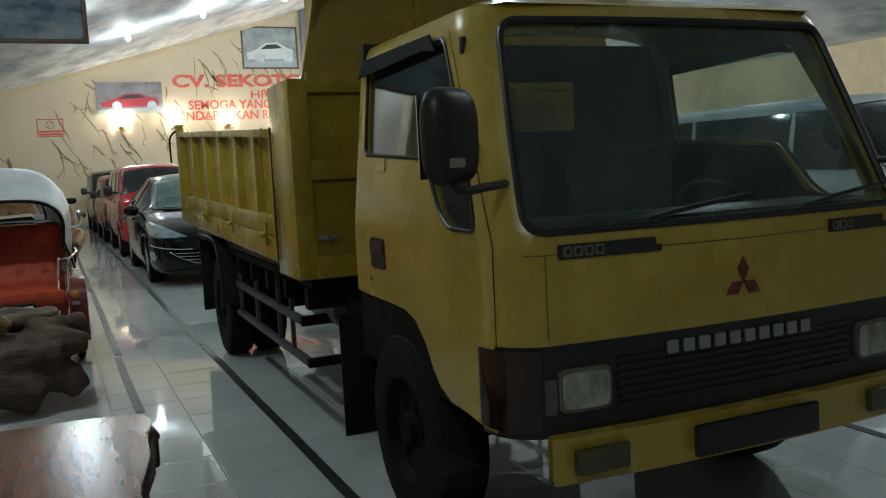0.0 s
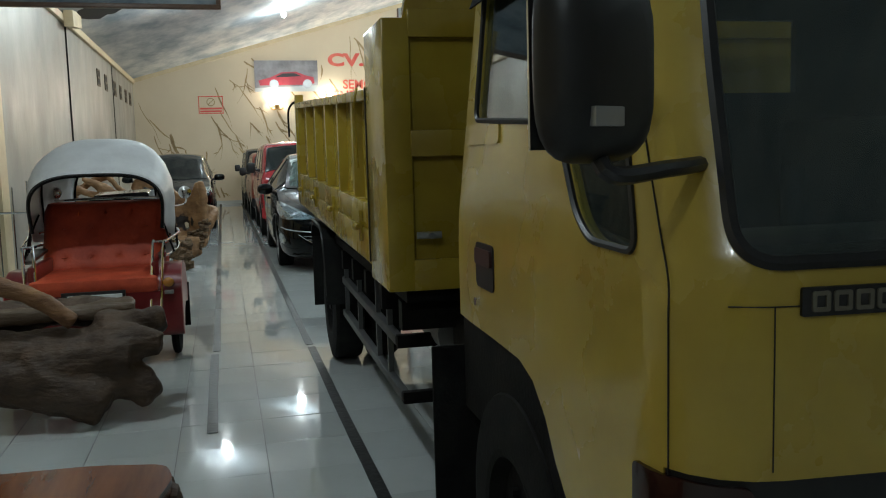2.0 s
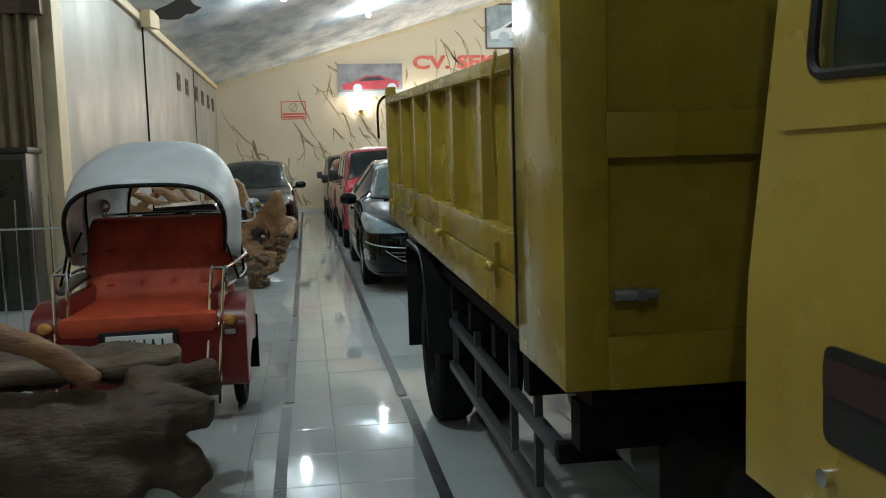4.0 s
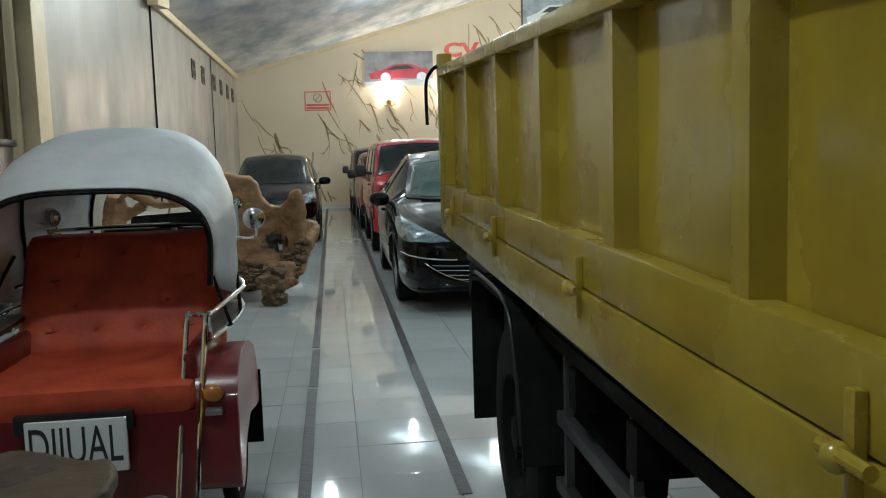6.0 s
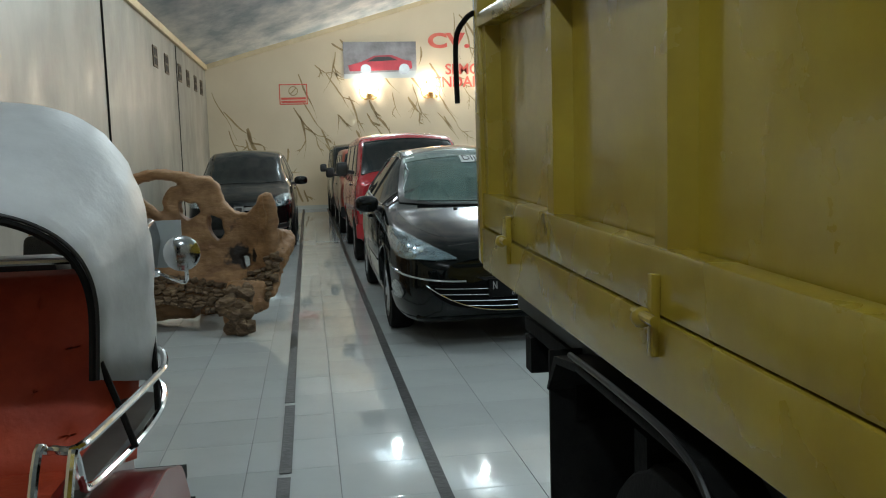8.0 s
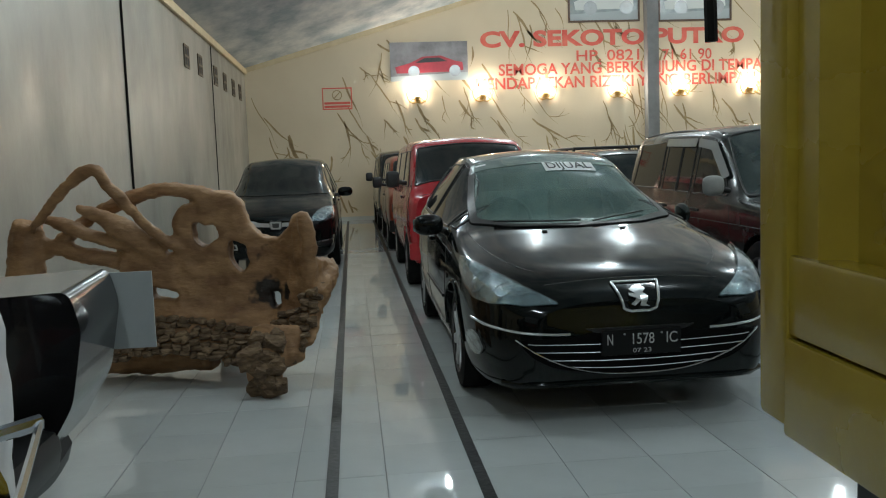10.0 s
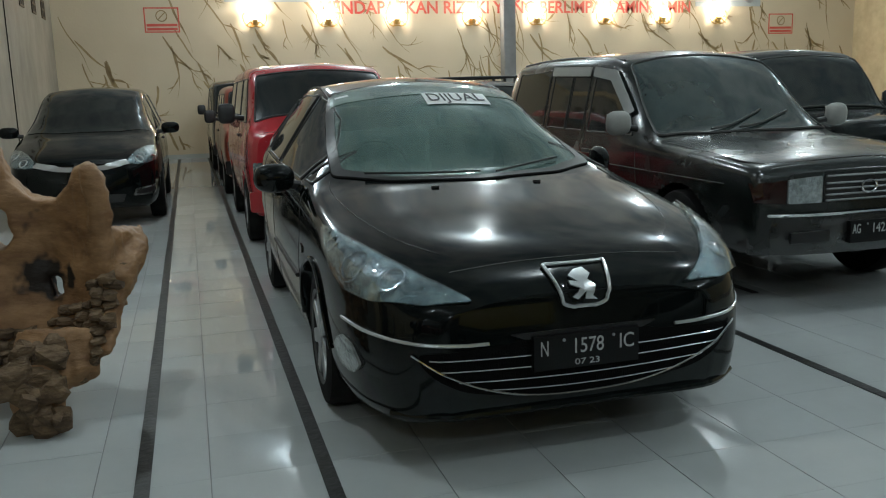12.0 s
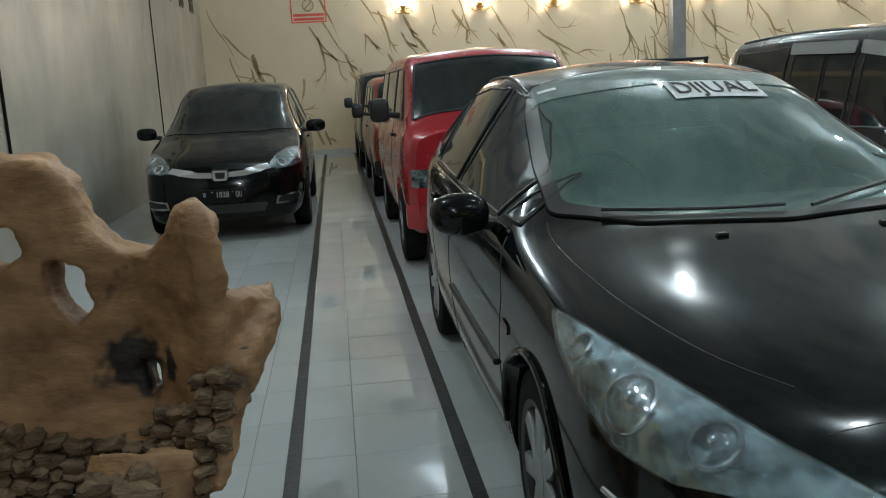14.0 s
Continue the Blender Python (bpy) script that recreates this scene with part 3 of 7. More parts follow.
# the maker's name is drawn as plain bars of its letters' size
for i in range(10):
    u = 0.062 * i - 0.31
    part("name_bar", bent_sheet(rounded([(u, 0.788), (u + 0.042, 0.788), (u + 0.042, 0.830), (u, 0.830)], 0.006), (), (0.1, 0), lambda a, b, w: cab_place(a, b, w + 0.008), 0.008), M_SILVER, band, "silver bar")
M_EMBLEM = mat("dull_red_emblem", (0.15, 0.022, 0.016), 0.4)
for k in range(3):
    a0 = math.pi / 2 + k * 2 * math.pi / 3
    d1, d2 = Vector((math.cos(a0 - 0.52), math.sin(a0 - 0.52))), Vector((math.cos(a0 + 0.52), math.sin(a0 + 0.52)))
    pts = [Vector((0.0, 0.99)) + q for q in (Vector((0, 0)), d1 * 0.046, d1 * 0.046 + d2 * 0.046, d2 * 0.046)]
    part("emblem", bent_sheet([(p.x, p.y) for p in pts], (), (0.2, 0), lambda a, b, w: cab_place(a, b, w + 0.006), 0.006), M_EMBLEM, truck, "dull red emblem")
for u0, wd in ((-U1 + 0.01, 0.36), (U1 - 0.30, 0.30)):
    bdg = part("badge", bent_sheet(rounded([(u0, 1.118), (u0 + wd, 1.118), (u0 + wd, 1.138), (u0 + wd - 0.02, 1.140), (u0 + wd - 0.022, 1.163), (u0, 1.163)], 0.004), (), (0.1, 0), lambda a, b, w: cab_place(a, b, w + 0.006), 0.006), M_BLACK, truck, "black model badge")
    for k in range(4 if u0 < 0 else 3):
        a = u0 + 0.015 + 0.036 * k
        part("badge_bar", bent_sheet(rounded([(a, 1.125), (a + 0.030, 1.125), (a + 0.030, 1.157), (a, 1.157)], 0.005), [rounded([(a + 0.007, 1.132), (a + 0.023, 1.132), (a + 0.023, 1.150), (a + 0.007, 1.150)], 0.002)], (0.1, 0), lambda c, d, w: cab_place(c, d, w + 0.009), 0.003), M_BADGEGREY, bdg)
for s in (-1, 1):
    hl = part("headlamp", bent_sheet(rounded([(s * (U1 + 0.008), 0.65), (s * (U1 - 0.172), 0.65), (s * (U1 - 0.172), 0.785), (s * (U1 + 0.008), 0.785)], 0.03), (), (0.06, 0), lambda u, v, w: cab_place(u, v, w + 0.012), 0.02), M_BADGEGREY, truck, "rectangular headlamp with dull metal bezel")
    part("reflector", bent_sheet(rounded([(s * (U1 - 0.002), 0.661), (s * (U1 - 0.162), 0.661), (s * (U1 - 0.162), 0.774), (s * (U1 - 0.002), 0.774)], 0.025), (), (0.04, 0.04), lambda u, v, w: cab_place(u, v, w + 0.016), 0.003), M_FLUTED, hl)
    part("indicator", bent_sheet(rounded([(s * (U1 + 0.06), 0.60), (s * (U2 + 0.02), 0.60), (s * (U2 + 0.02), 0.85), (s * (U1 + 0.06), 0.85)], 0.015), (), (0.04, 0), lambda u, v, w: cab_place(u, v, w + 0.008), 0.01), M_AMBER, truck, "dark amber indicator lens")
    part("side_marker", bent_sheet(rounded([(s * (U1 + 0.012), 0.65), (s * (U1 + 0.05), 0.65), (s * (U1 + 0.05), 0.76), (s * (U1 + 0.012), 0.76)], 0.01), (), (0.04, 0), lambda u, v, w: cab_place(u, v, w + 0.008), 0.01), mat("smoked_marker_lens", (0.10, 0.09, 0.08), 0.2), truck)
# bumper
bm = bent_sheet(rounded([(-U1 - 0.045, 0.445), (U1 + 0.045, 0.445), (U1 + 0.045, 0.588), (-U1 - 0.045, 0.588)], 0.012), (), (0.05, 0), lambda u, v, w: cab_place(u, v, w + 0.05), 0.05)
bumper = part("bumper", bm, M_YELLOW, truck, "yellow steel bumper")
part("bumper_plate", box(-0.275, 0.235, -0.105, -0.08, 0.468, 0.572, 0.02), M_BLACK, bumper, "black plate holder")
for s in (-1, 1):
    part("fog_lamp", box(s * 0.60 - 0.095, s * 0.60 + 0.095, -0.078, -0.05, 0.480, 0.560, 0.012), mat("yellow_fog_lens", (0.07, 0.058, 0.02), 0.3, coat=0.5), bumper, "rectangular yellow fog lamp")
    part("step", box(s * 0.86 - 0.10, s * 0.86 + 0.02 * s + 0.06, 0.30, 0.60, 0.36, 0.42, 0.01), M_CHASSIS, truck, "black cab step")
    part("wheel_box", box(s * 0.72 - 0.13, s * 0.72 + 0.13, 0.34, 1.42, 0.60, 0.9), M_CHASSIS, truck)
# wipers
for sx in (-0.35, 0.30):
    part("wiper", tube([cab_place(sx, 1.22, 0.02), cab_place(sx + 0.2, 1.25, 0.025), cab_place(sx + 0.42, 1.27, 0.02)], 0.008, 6), M_BLACK, truck)
def mirror_shell(m):
    """A moulded housing, rounded at its corners and bulging forwards."""
    bm = bmesh.new()
    bmesh.ops.create_uvsphere(bm, u_segments=32, v_segments=20, radius=1.0)
    for v in bm.verts:
        x, y, z = v.co
        q = max(math.hypot(x, z), 0.001)
        f = q ** 0.45 / q * (math.hypot(x, z) / max((abs(x) ** 4 + abs(z) ** 4) ** 0.25, 0.001))
        v.co = m @ Vector((x * f * 0.105, y * (0.055 if y < 0 else 0.035), z * f * 0.135))
    return bm


# mirrors on bent arms
for s in (-1, 1):
    base = cab_place(s * (U1 + 0.12), 1.352, 0.0)
    tip = Vector((s * 1.01, -0.03, 1.345))
    mm = part("wing_mirror", mirror_shell(Matrix.Translation((s * 1.025, 0.0, 1.495)) @ pose(0, 0, 0, 0, 0, -s * 28)), M_BLACK, truck, "large black wing mirror with a chrome edge")
    part("mirror_arm", tube([base, base.lerp(tip, 0.5) + Vector((0, -0.02, 0)), tip, Vector((s * 1.02, 0.0, 1.39))], 0.013, 8), M_BLACK, mm)
    part("mirror_glass", box(-0.085, 0.085, 0.036, 0.040, -0.115, 0.115, 0.002, Matrix.Translation((s * 1.025, 0.0, 1.495)) @ pose(0, 0, 0, 0, 0, -s * 28)), M_CHROME, mm)
    part("mirror_label", box(s * 0.032 - 0.030, s * 0.032 + 0.030, -0.058, -0.045, -0.086, -0.060, 0.002, Matrix.Translation((s * 1.025, 0.0, 1.495)) @ pose(0, 0, 0, 0, 0, -s * 28)), M_ALLOY, mm, "dull metal maker's label")
# chassis
M_GUARD = mat("dull_grey_guard_paint", (0.075, 0.078, 0.08), 0.45, colour2=(0.045, 0.047, 0.048), scale=6)
bm = box(-0.42, -0.30, 0.3, 6.0, 0.55, 0.72)
add_box(bm, 0.30, 0.42, 0.3, 6.0, 0.55, 0.72)
for yy in (0.5, 1.9, 2.9, 4.2, 5.9):
    add_box(bm, -0.42, 0.42, yy, yy + 0.1, 0.57, 0.7)
part("chassis", bm, M_CHASSIS, truck, "black ladder chassis")
part("bed_floor", box(-0.92, 0.92, 1.99, 6.0, 0.835, 0.878), M_CHASSIS, truck)
for i in range(9):
    part("cross_member", box(-0.93, 0.93, 2.05 + 0.48 * i, 2.12 + 0.48 * i, 0.72, 0.83), M_CHASSIS, truck)
add_cyl(bm := bmesh.new(), (-0.74, 4.80, 0.40), (0.74, 4.80, 0.40), 0.09, n=16)
add_box(bm, -0.2, 0.2, 4.60, 5.0, 0.25, 0.55, 0.08)
part("axle", bm, M_CHASSIS, truck)
part("axle", add_cyl(bmesh.new(), (-0.74, 0.93, 0.36), (0.74, 0.93, 0.36), 0.06, n=12), M_CHASSIS, truck)
for s in (-1, 1):
    wheel(truck, s * 0.765, 0.93, 0.385, 0.20, s, M_CHASSIS, rim_share=0.58)
    wheel(truck, s * 0.845, 4.80, 0.40, 0.20, s, M_CHASSIS, rim_share=0.58)
    wheel(truck, s * 0.60, 4.80, 0.40, 0.20, s, M_CHASSIS, rim_share=0.58)
    # side guard rails
    g = part("side_guard", box(s * 0.885 - 0.018, s * 0.885 + 0.018, 2.28, 4.32, 0.38, 0.42, 0.005), M_GUARD, truck, "welded grey steel side guard")
    part("guard_rail", box(s * 0.885 - 0.018, s * 0.885 + 0.018, 2.38, 4.30, 0.592, 0.632, 0.005), M_GUARD, g)
    for yy in (2.62, 2.95, 3.62, 4.22):
        part("guard_post", box(s * 0.882 - 0.012, s * 0.882 + 0.012, yy, yy + 0.024, 0.42, 0.86), M_GUARD, g)
    part("guard_end", box(min(s * 0.90, s * 0.62), max(s * 0.90, s * 0.62), 2.24, 2.28, 0.375, 0.425, 0.005), M_CHASSIS, g)
    part("guard_end", box(min(s * 0.90, s * 0.50), max(s * 0.90, s * 0.50), 2.34, 2.38, 0.585, 0.64, 0.005), M_CHASSIS, g)
    part("guard_end", box(min(s * 0.64, s * 0.60), max(s * 0.64, s * 0.60), 2.24, 2.28, 0.425, 0.78, 0.005), M_CHASSIS, g)
    # mud flaps and fender braces
    part("mud_flap", box(s * 0.78 - 0.16, s * 0.78 + 0.16, 1.48, 1.495, 0.22, 0.78, 0.004), M_RUBBER, truck, "black rubber mud flap")
    fg = part("rear_mudguard", box(min(s * 0.62, s * 1.0), max(s * 0.62, s * 1.0), 4.56, 5.20, 0.905, 0.925, 0.006), M_RUBBER, truck, "black sheet mudguard over the rear wheels")
    part("mud_flap", box(min(s * 0.55, s * 0.995), max(s * 0.55, s * 0.995), 5.42, 5.435, 0.27, 0.90, 0.004), M_RUBBER, fg, "black rubber mud flap")
    part("mudguard_front", prism([(4.56, 0.925), (4.45, 0.86), (4.38, 0.70), (4.33, 0.45), (4.345, 0.45), (4.40, 0.70), (4.47, 0.84), (4.57, 0.905)], 0.40, lambda u, v, w: (s * (0.60 + w), u, v)), M_RUBBER, fg)
    part("mudguard_back", prism([(5.18, 0.925), (5.36, 0.90), (5.435, 0.80), (5.42, 0.80), (5.34, 0.885), (5.18, 0.905)], 0.40, lambda u, v, w: (s * (0.60 + w), u, v)), M_RUBBER, fg)
    part("fender_brace", tube([(s * 1.005, 5.20, 0.94), (s * 1.008, 4.9, 0.945), (s * 1.008, 4.60, 0.935), (s * 1.005, 4.48, 0.875), (s * 1.0, 4.42, 0.72), (s * 0.995, 4.38, 0.50)], 0.007, 8), M_BLACK, fg)
bm = box(-0.72, -0.48, 1.55, 2.15, 0.42, 0.78, 0.05)
part("fuel_tank", bm, M_CHASSIS, truck, "black steel fuel tank")
part("battery_box", box(-0.78, -0.5, 1.62, 1.9, 0.33, 0.62, 0.01), M_CHASSIS, truck)
part("air_tank", add_cyl(bmesh.new(), (-0.66, 2.2, 0.66), (-0.66, 2.75, 0.66), 0.10, n=20), M_STEEL, truck)

# tipping bed
BF, BB, BW = 1.98, 6.15, 0.985          # front, back and half width of the bed
bed = part("tipping_bed", box(-BW + 0.03, BW - 0.03, BF, BB, 0.955, 1.0), M_YELLOW2, truck, "yellow riveted steel tipping bed")
pts = [(-BW, 0.885), (BW, 0.885), (BW, 1.865), (BW - 0.075, 1.865), (BW - 0.13, 2.10), (BW - 0.13, 2.52), (-BW + 0.13, 2.52), (-BW + 0.13, 2.10), (-BW + 0.075, 1.865), (-BW, 1.865)]
part("headboard", prism(pts, 0.05, lambda u, v, w: (u, BF + w, v)), M_YELLOW2, bed)
for s in (-1, 1):
    part("corner_post", box(s * (BW - 0.045) - 0.05, s * (BW - 0.045) + 0.05, BF - 0.03, 2.385, 0.885, 1.868, 0.006), M_YELLOW2, bed)
for z0, z1 in ((0.885, 1.0), (1.375, 1.47), (1.80, 1.90)):
    part("headboard_rail", box(-BW + 0.09, BW - 0.09, BF - 0.035, BF - 0.001, z0, z1, 0.006), M_YELLOW2, bed)
for x0 in (-0.30, 0.25):
    part("headboard_stud", box(x0, x0 + 0.07, BF - 0.035, BF - 0.001, 1.0, 2.5, 0.006), M_YELLOW2, bed)
# guard over the cab roof
part("cab_guard", prism([(BF, 2.44), (BF, 2.52), (BF - 0.62, 2.60), (BF - 0.62, 2.55)], 2 * (BW - 0.13), lambda u, v, w: (-BW + 0.13 + w, u, v)), M_YELLOW2, bed)
for s in (-1, 1):
    part("guard_gusset", prism([(BF, 2.10), (BF, 2.5), (BF - 0.6, 2.57), (BF - 0.45, 2.46), (BF - 0.12, 2.25)], 0.02, lambda u, v, w: (s * (BW - 0.14) + w - 0.01, u, v)), M_YELLOW2, bed)
p0 = Vector((-BW + 0.10, BF - 0.04, 1.09))
bm = add_cyl(bmesh.new(), p0, p0 + Vector((0.09, -0.01, 0)), 0.013, n=10)
add_cyl(bm, p0 + Vector((0.05, 0.03, 0)), p0 + Vector((0.05, -0.03, 0)), 0.012, n=10)
part("latch", bm, M_ALLOY, bed)
PANELS = 6
Y0, Y1 = 2.40, BB - 0.02
SIDE_TOP = 1.655
for s in (-1, 1):
    xo, xi = s * BW, s * (BW - 0.05)
    lo, hi = min(xo, xi), max(xo, xi)
    sd = part("side_panel", box(min(s * (BW - 0.055), s * (BW - 0.075)), max(s * (BW - 0.055), s * (BW - 0.075)), Y0, Y1, 0.96, SIDE_TOP), M_YELLOW2, bed, "yellow drop side with pressed ribs")
    part("lower_rail", box(lo - 0.004, hi + 0.004, Y0, Y1, 0.937, 1.0725, 0.006), M_YELLOW2, sd)
    part("middle_rail", box(lo, hi, Y0, Y1, 1.0765, 1.185, 0.006), M_YELLOW2, sd)
    part("top_rail", box(lo - 0.006, hi + 0.006, Y0, Y1, SIDE_TOP - 0.047, SIDE_TOP, 0.01), M_YELLOW2, sd)
    for yy in (Y0 + 0.03, 2.92, 3.47, 4.07, 4.68, 5.335, Y1 - 0.04):
        wd = 0.075
        a, b = max(yy - wd / 2, Y0), min(yy + wd / 2, Y1)
        bx = [(a, 0.0), (a + 0.012, 0.046), (b - 0.012, 0.046), (b, 0.0)]
        part("rib", prism(bx, SIDE_TOP - 0.045 - 1.18, lambda u, v, w: (s * (BW - 0.055 + v), u, 1.18 + w)), M_YELLOW2, sd)
    for i in range(4):
        yy = (2.63, 3.64, 4.67, 5.72)[i]
        bm = box(s * (BW + 0.008) - 0.008, s * (BW + 0.008) + 0.008, yy - 0.010, yy + 0.010, 1.01, 1.145, 0.004)
        add_cyl(bm, (s * (BW + 0.03), yy - 0.06, 1.08), (s * (BW + 0.03), yy + 0.025, 1.08), 0.009, n=10)
        bmesh.ops.create_icosphere(bm, subdivisions=2, radius=0.018, matrix=Matrix.Translation((s * (BW + 0.028), yy, 1.075)))
        part("side_latch", bm, M_YELLOW2, sd, "yellow painted latch")
    part("chain_hook", tube([(s * (BW + 0.02), Y0 + 0.12, 1.66), (s * (BW + 0.035), Y0 + 0.10, 1.60), (s * (BW + 0.03), Y0 + 0.14, 1.50), (s * (BW + 0.02), Y0 + 0.16, 1.33)], 0.006, 6), M_YELLOW2, sd)
    part("tailgate_post", box(s * (BW - 0.03) - 0.035, s * (BW - 0.03) + 0.035, BB - 0.03, BB + 0.05, 0.95, 1.72, 0.01), M_YELLOW2, bed)
    part("gate_hinge", tube([(s * (BW + 0.005), BB + 0.02, 1.66), (s * (BW + 0.03), BB + 0.05, 1.64), (s * (BW + 0.055), BB + 0.09, 1.58), (s * (BW + 0.055), BB + 0.09, 1.42)], 0.009, 6), M_CHASSIS, bed)
    # black strip drawn for the shade in the gap behind the corner post
    part("rubber_gap", box(s * (BW - 0.02) - 0.03, s * (BW - 0.02) + 0.024, Y0 - 0.014, Y0 - 0.001, 0.95, 1.66), M_BLACK, sd)
part("tailgate", box(-BW + 0.02, BW - 0.02, BB, BB + 0.04, 0.95, 1.63, 0.01), M_YELLOW2, bed)
part("bed_sill", box(-0.91, 0.91, BF, BB, 0.88, 0.944), mat("dusty_blue_grey_sill", (0.035, 0.042, 0.043), 0.55, colour2=(0.02, 0.024, 0.025), scale=7), truck, "dusty grey sub-frame rail")
# the bed lies a little askew and rises towards the tailgate
for ob in [bed] + list(bed.children_recursive):
    for v in ob.data.vertices:
        k = max(v.co.y - 2.4, 0)
        v.co.x -= 0.011 * k
        v.co.z += k * (0.022 + 0.028 * min(max((v.co.z - 1.2) / 0.4, 0), 1))
# ---- cars ----
from mathutils.bvhtree import BVHTree

M_CARBLACK = mat("black_car_paint", (0.0025, 0.0038, 0.0038), 0.10, colour2=(0.005, 0.0068, 0.0066), scale=3, rough_var=0.05, coat=0.30, spec=0.16, bump=0.004, bump_scale=3)
M_DARKGREEN = mat("dusty_dark_green_paint", (0.008, 0.011, 0.010), 0.24, colour2=(0.012, 0.015, 0.014), scale=3, rough_var=0.08, coat=0.35, spec=0.4)
M_CARRED = mat("red_van_paint", (0.42, 0.022, 0.03), 0.25, colour2=(0.34, 0.018, 0.025), scale=3, rough_var=0.06, coat=0.6)
M_ORANGE = mat("faded_orange_red_paint", (0.30, 0.06, 0.03), 0.3, colour2=(0.24, 0.045, 0.025), scale=3, coat=0.5)
M_GREYPAINT = mat("dark_grey_car_paint", (0.02, 0.022, 0.022), 0.2, colour2=(0.03, 0.03, 0.03), scale=3, coat=0.7)
M_GREYPLASTIC = mat("light_grey_plastic", (0.30, 0.30, 0.28), 0.4, colour2=(0.24, 0.24, 0.23), scale=6)
M_PAPER = mat("white_paper_sheet", (0.72, 0.74, 0.74), 0.6)
M_INK = mat("black_ink", (0.02, 0.02, 0.025), 0.6)


def smooth01(t):
    t = min(max(t, 0.0), 1.0)
    return t * t * (3 - 2 * t)


def car_skin(length, width, belt, top, bottom, rail, wheels, arch, hood_drop=0.10, cells=(0.035, 16)):
    """The painted shell of a car. All curves run from the nose (0) to the tail; width is the half width, rail the roof's half width,
    wheels their places along the car, arch the radius of the wheel openings and the height of their centres."""
    fw, fb, ft, fz = hermite(width), hermite(belt), hermite(top), hermite(bottom)
    n = int(length / cells[0])
    ss = sorted({0.0, 0.012, 0.03, 0.055, 0.085, length, length - 0.012, length - 0.03, length - 0.055, length - 0.085} | {length * i / n for i in range(1, n)})
    key = []
    for s in ss:
        w, zb, zt, z0 = fw(s), fb(s), ft(s), fz(s)
        t = smooth01((zt - zb - hood_drop) / 0.34)
        zt = max(zt, zb + 0.02)
        h6, h7 = (0.86 * w, zb + 0.50 * (zt - zb)), (0.60 * w, zb + 0.86 * (zt - zb))
        c6, c7 = (rail, zt - 0.105), (rail - 0.075, zt - 0.045)
        p6 = (h6[0] + (c6[0] - h6[0]) * t, h6[1] + (c6[1] - h6[1]) * t)
        p7 = (h7[0] + (c7[0] - h7[0]) * t, h7[1] + (c7[1] - h7[1]) * t)
        hgt = zb - z0
        key.append([(0, z0), (0.55 * w, z0), (0.90 * w, z0 + 0.01), (0.965 * w, z0 + 0.14 * hgt), (w, z0 + 0.50 * hgt), (0.985 * w, z0 + 0.82 * hgt), (0.95 * w, zb), p6, p7, (0, zt)])
    sub = [2, 4, 3, 5, 6, 4, 8, 4, 12]
    bm = bmesh.new()
    rows = []
    for s, k in zip(ss, key):
        half = []
        for i in range(9):
            p0, p1, p2, p3 = (Vector(k[max(i - 1, 0)]), Vector(k[i]), Vector(k[i + 1]), Vector(k[min(i + 2, 9)]))
            for j in range(sub[i]):
                t = j / sub[i]
                tens = 0.5
                m1, m2 = (p2 - p0) * tens, (p3 - p1) * tens
                lim = (p2 - p1).length
                if m1.length > lim:
                    m1 *= lim / m1.length
                if m2.length > lim:
                    m2 *= lim / m2.length
                if i == 8:
                    m2 = Vector((-lim, 0))
                half.append((2 * t ** 3 - 3 * t * t + 1) * p1 + (t ** 3 - 2 * t * t + t) * m1 + (3 * t * t - 2 * t ** 3) * p2 + (t ** 3 - t * t) * m2)
        half.append(Vector(k[9]))
        rows.append([bm.verts.new((-p.x, s, p.y)) for p in half] + [bm.verts.new((p.x, s, p.y)) for p in reversed(half[1:-1])])
    R, zc = arch
    for s0 in wheels:
        for row in rows:
            for v in row:
                d = math.hypot(v.co.y - s0, v.co.z - zc)
                if abs(v.co.x) > 0.5 and v.co.z < zc + R + 0.06:
                    if d < R - 0.018:
                        v.co.x *= 0.70
                    elif d < R + 0.018 and d > 1e-4:
                        v.co.y, v.co.z = s0 + (v.co.y - s0) * R / d, zc + (v.co.z - zc) * R / d
    m = len(rows[0])
    for a, b in zip(rows, rows[1:]):
        for j in range(m):
            bm.faces.new((a[j], a[(j + 1) % m], b[(j + 1) % m], b[j]))
    bm.faces.new(rows[0])
    bm.faces.new(list(reversed(rows[-1])))
    return bm


WAYS = {"front": Vector((0, 1, 0)), "left": Vector((1, 0, 0)), "right": Vector((-1, 0, 0)), "top": Vector((0, 0, -1)), "back": Vector((0, -1, 0))}


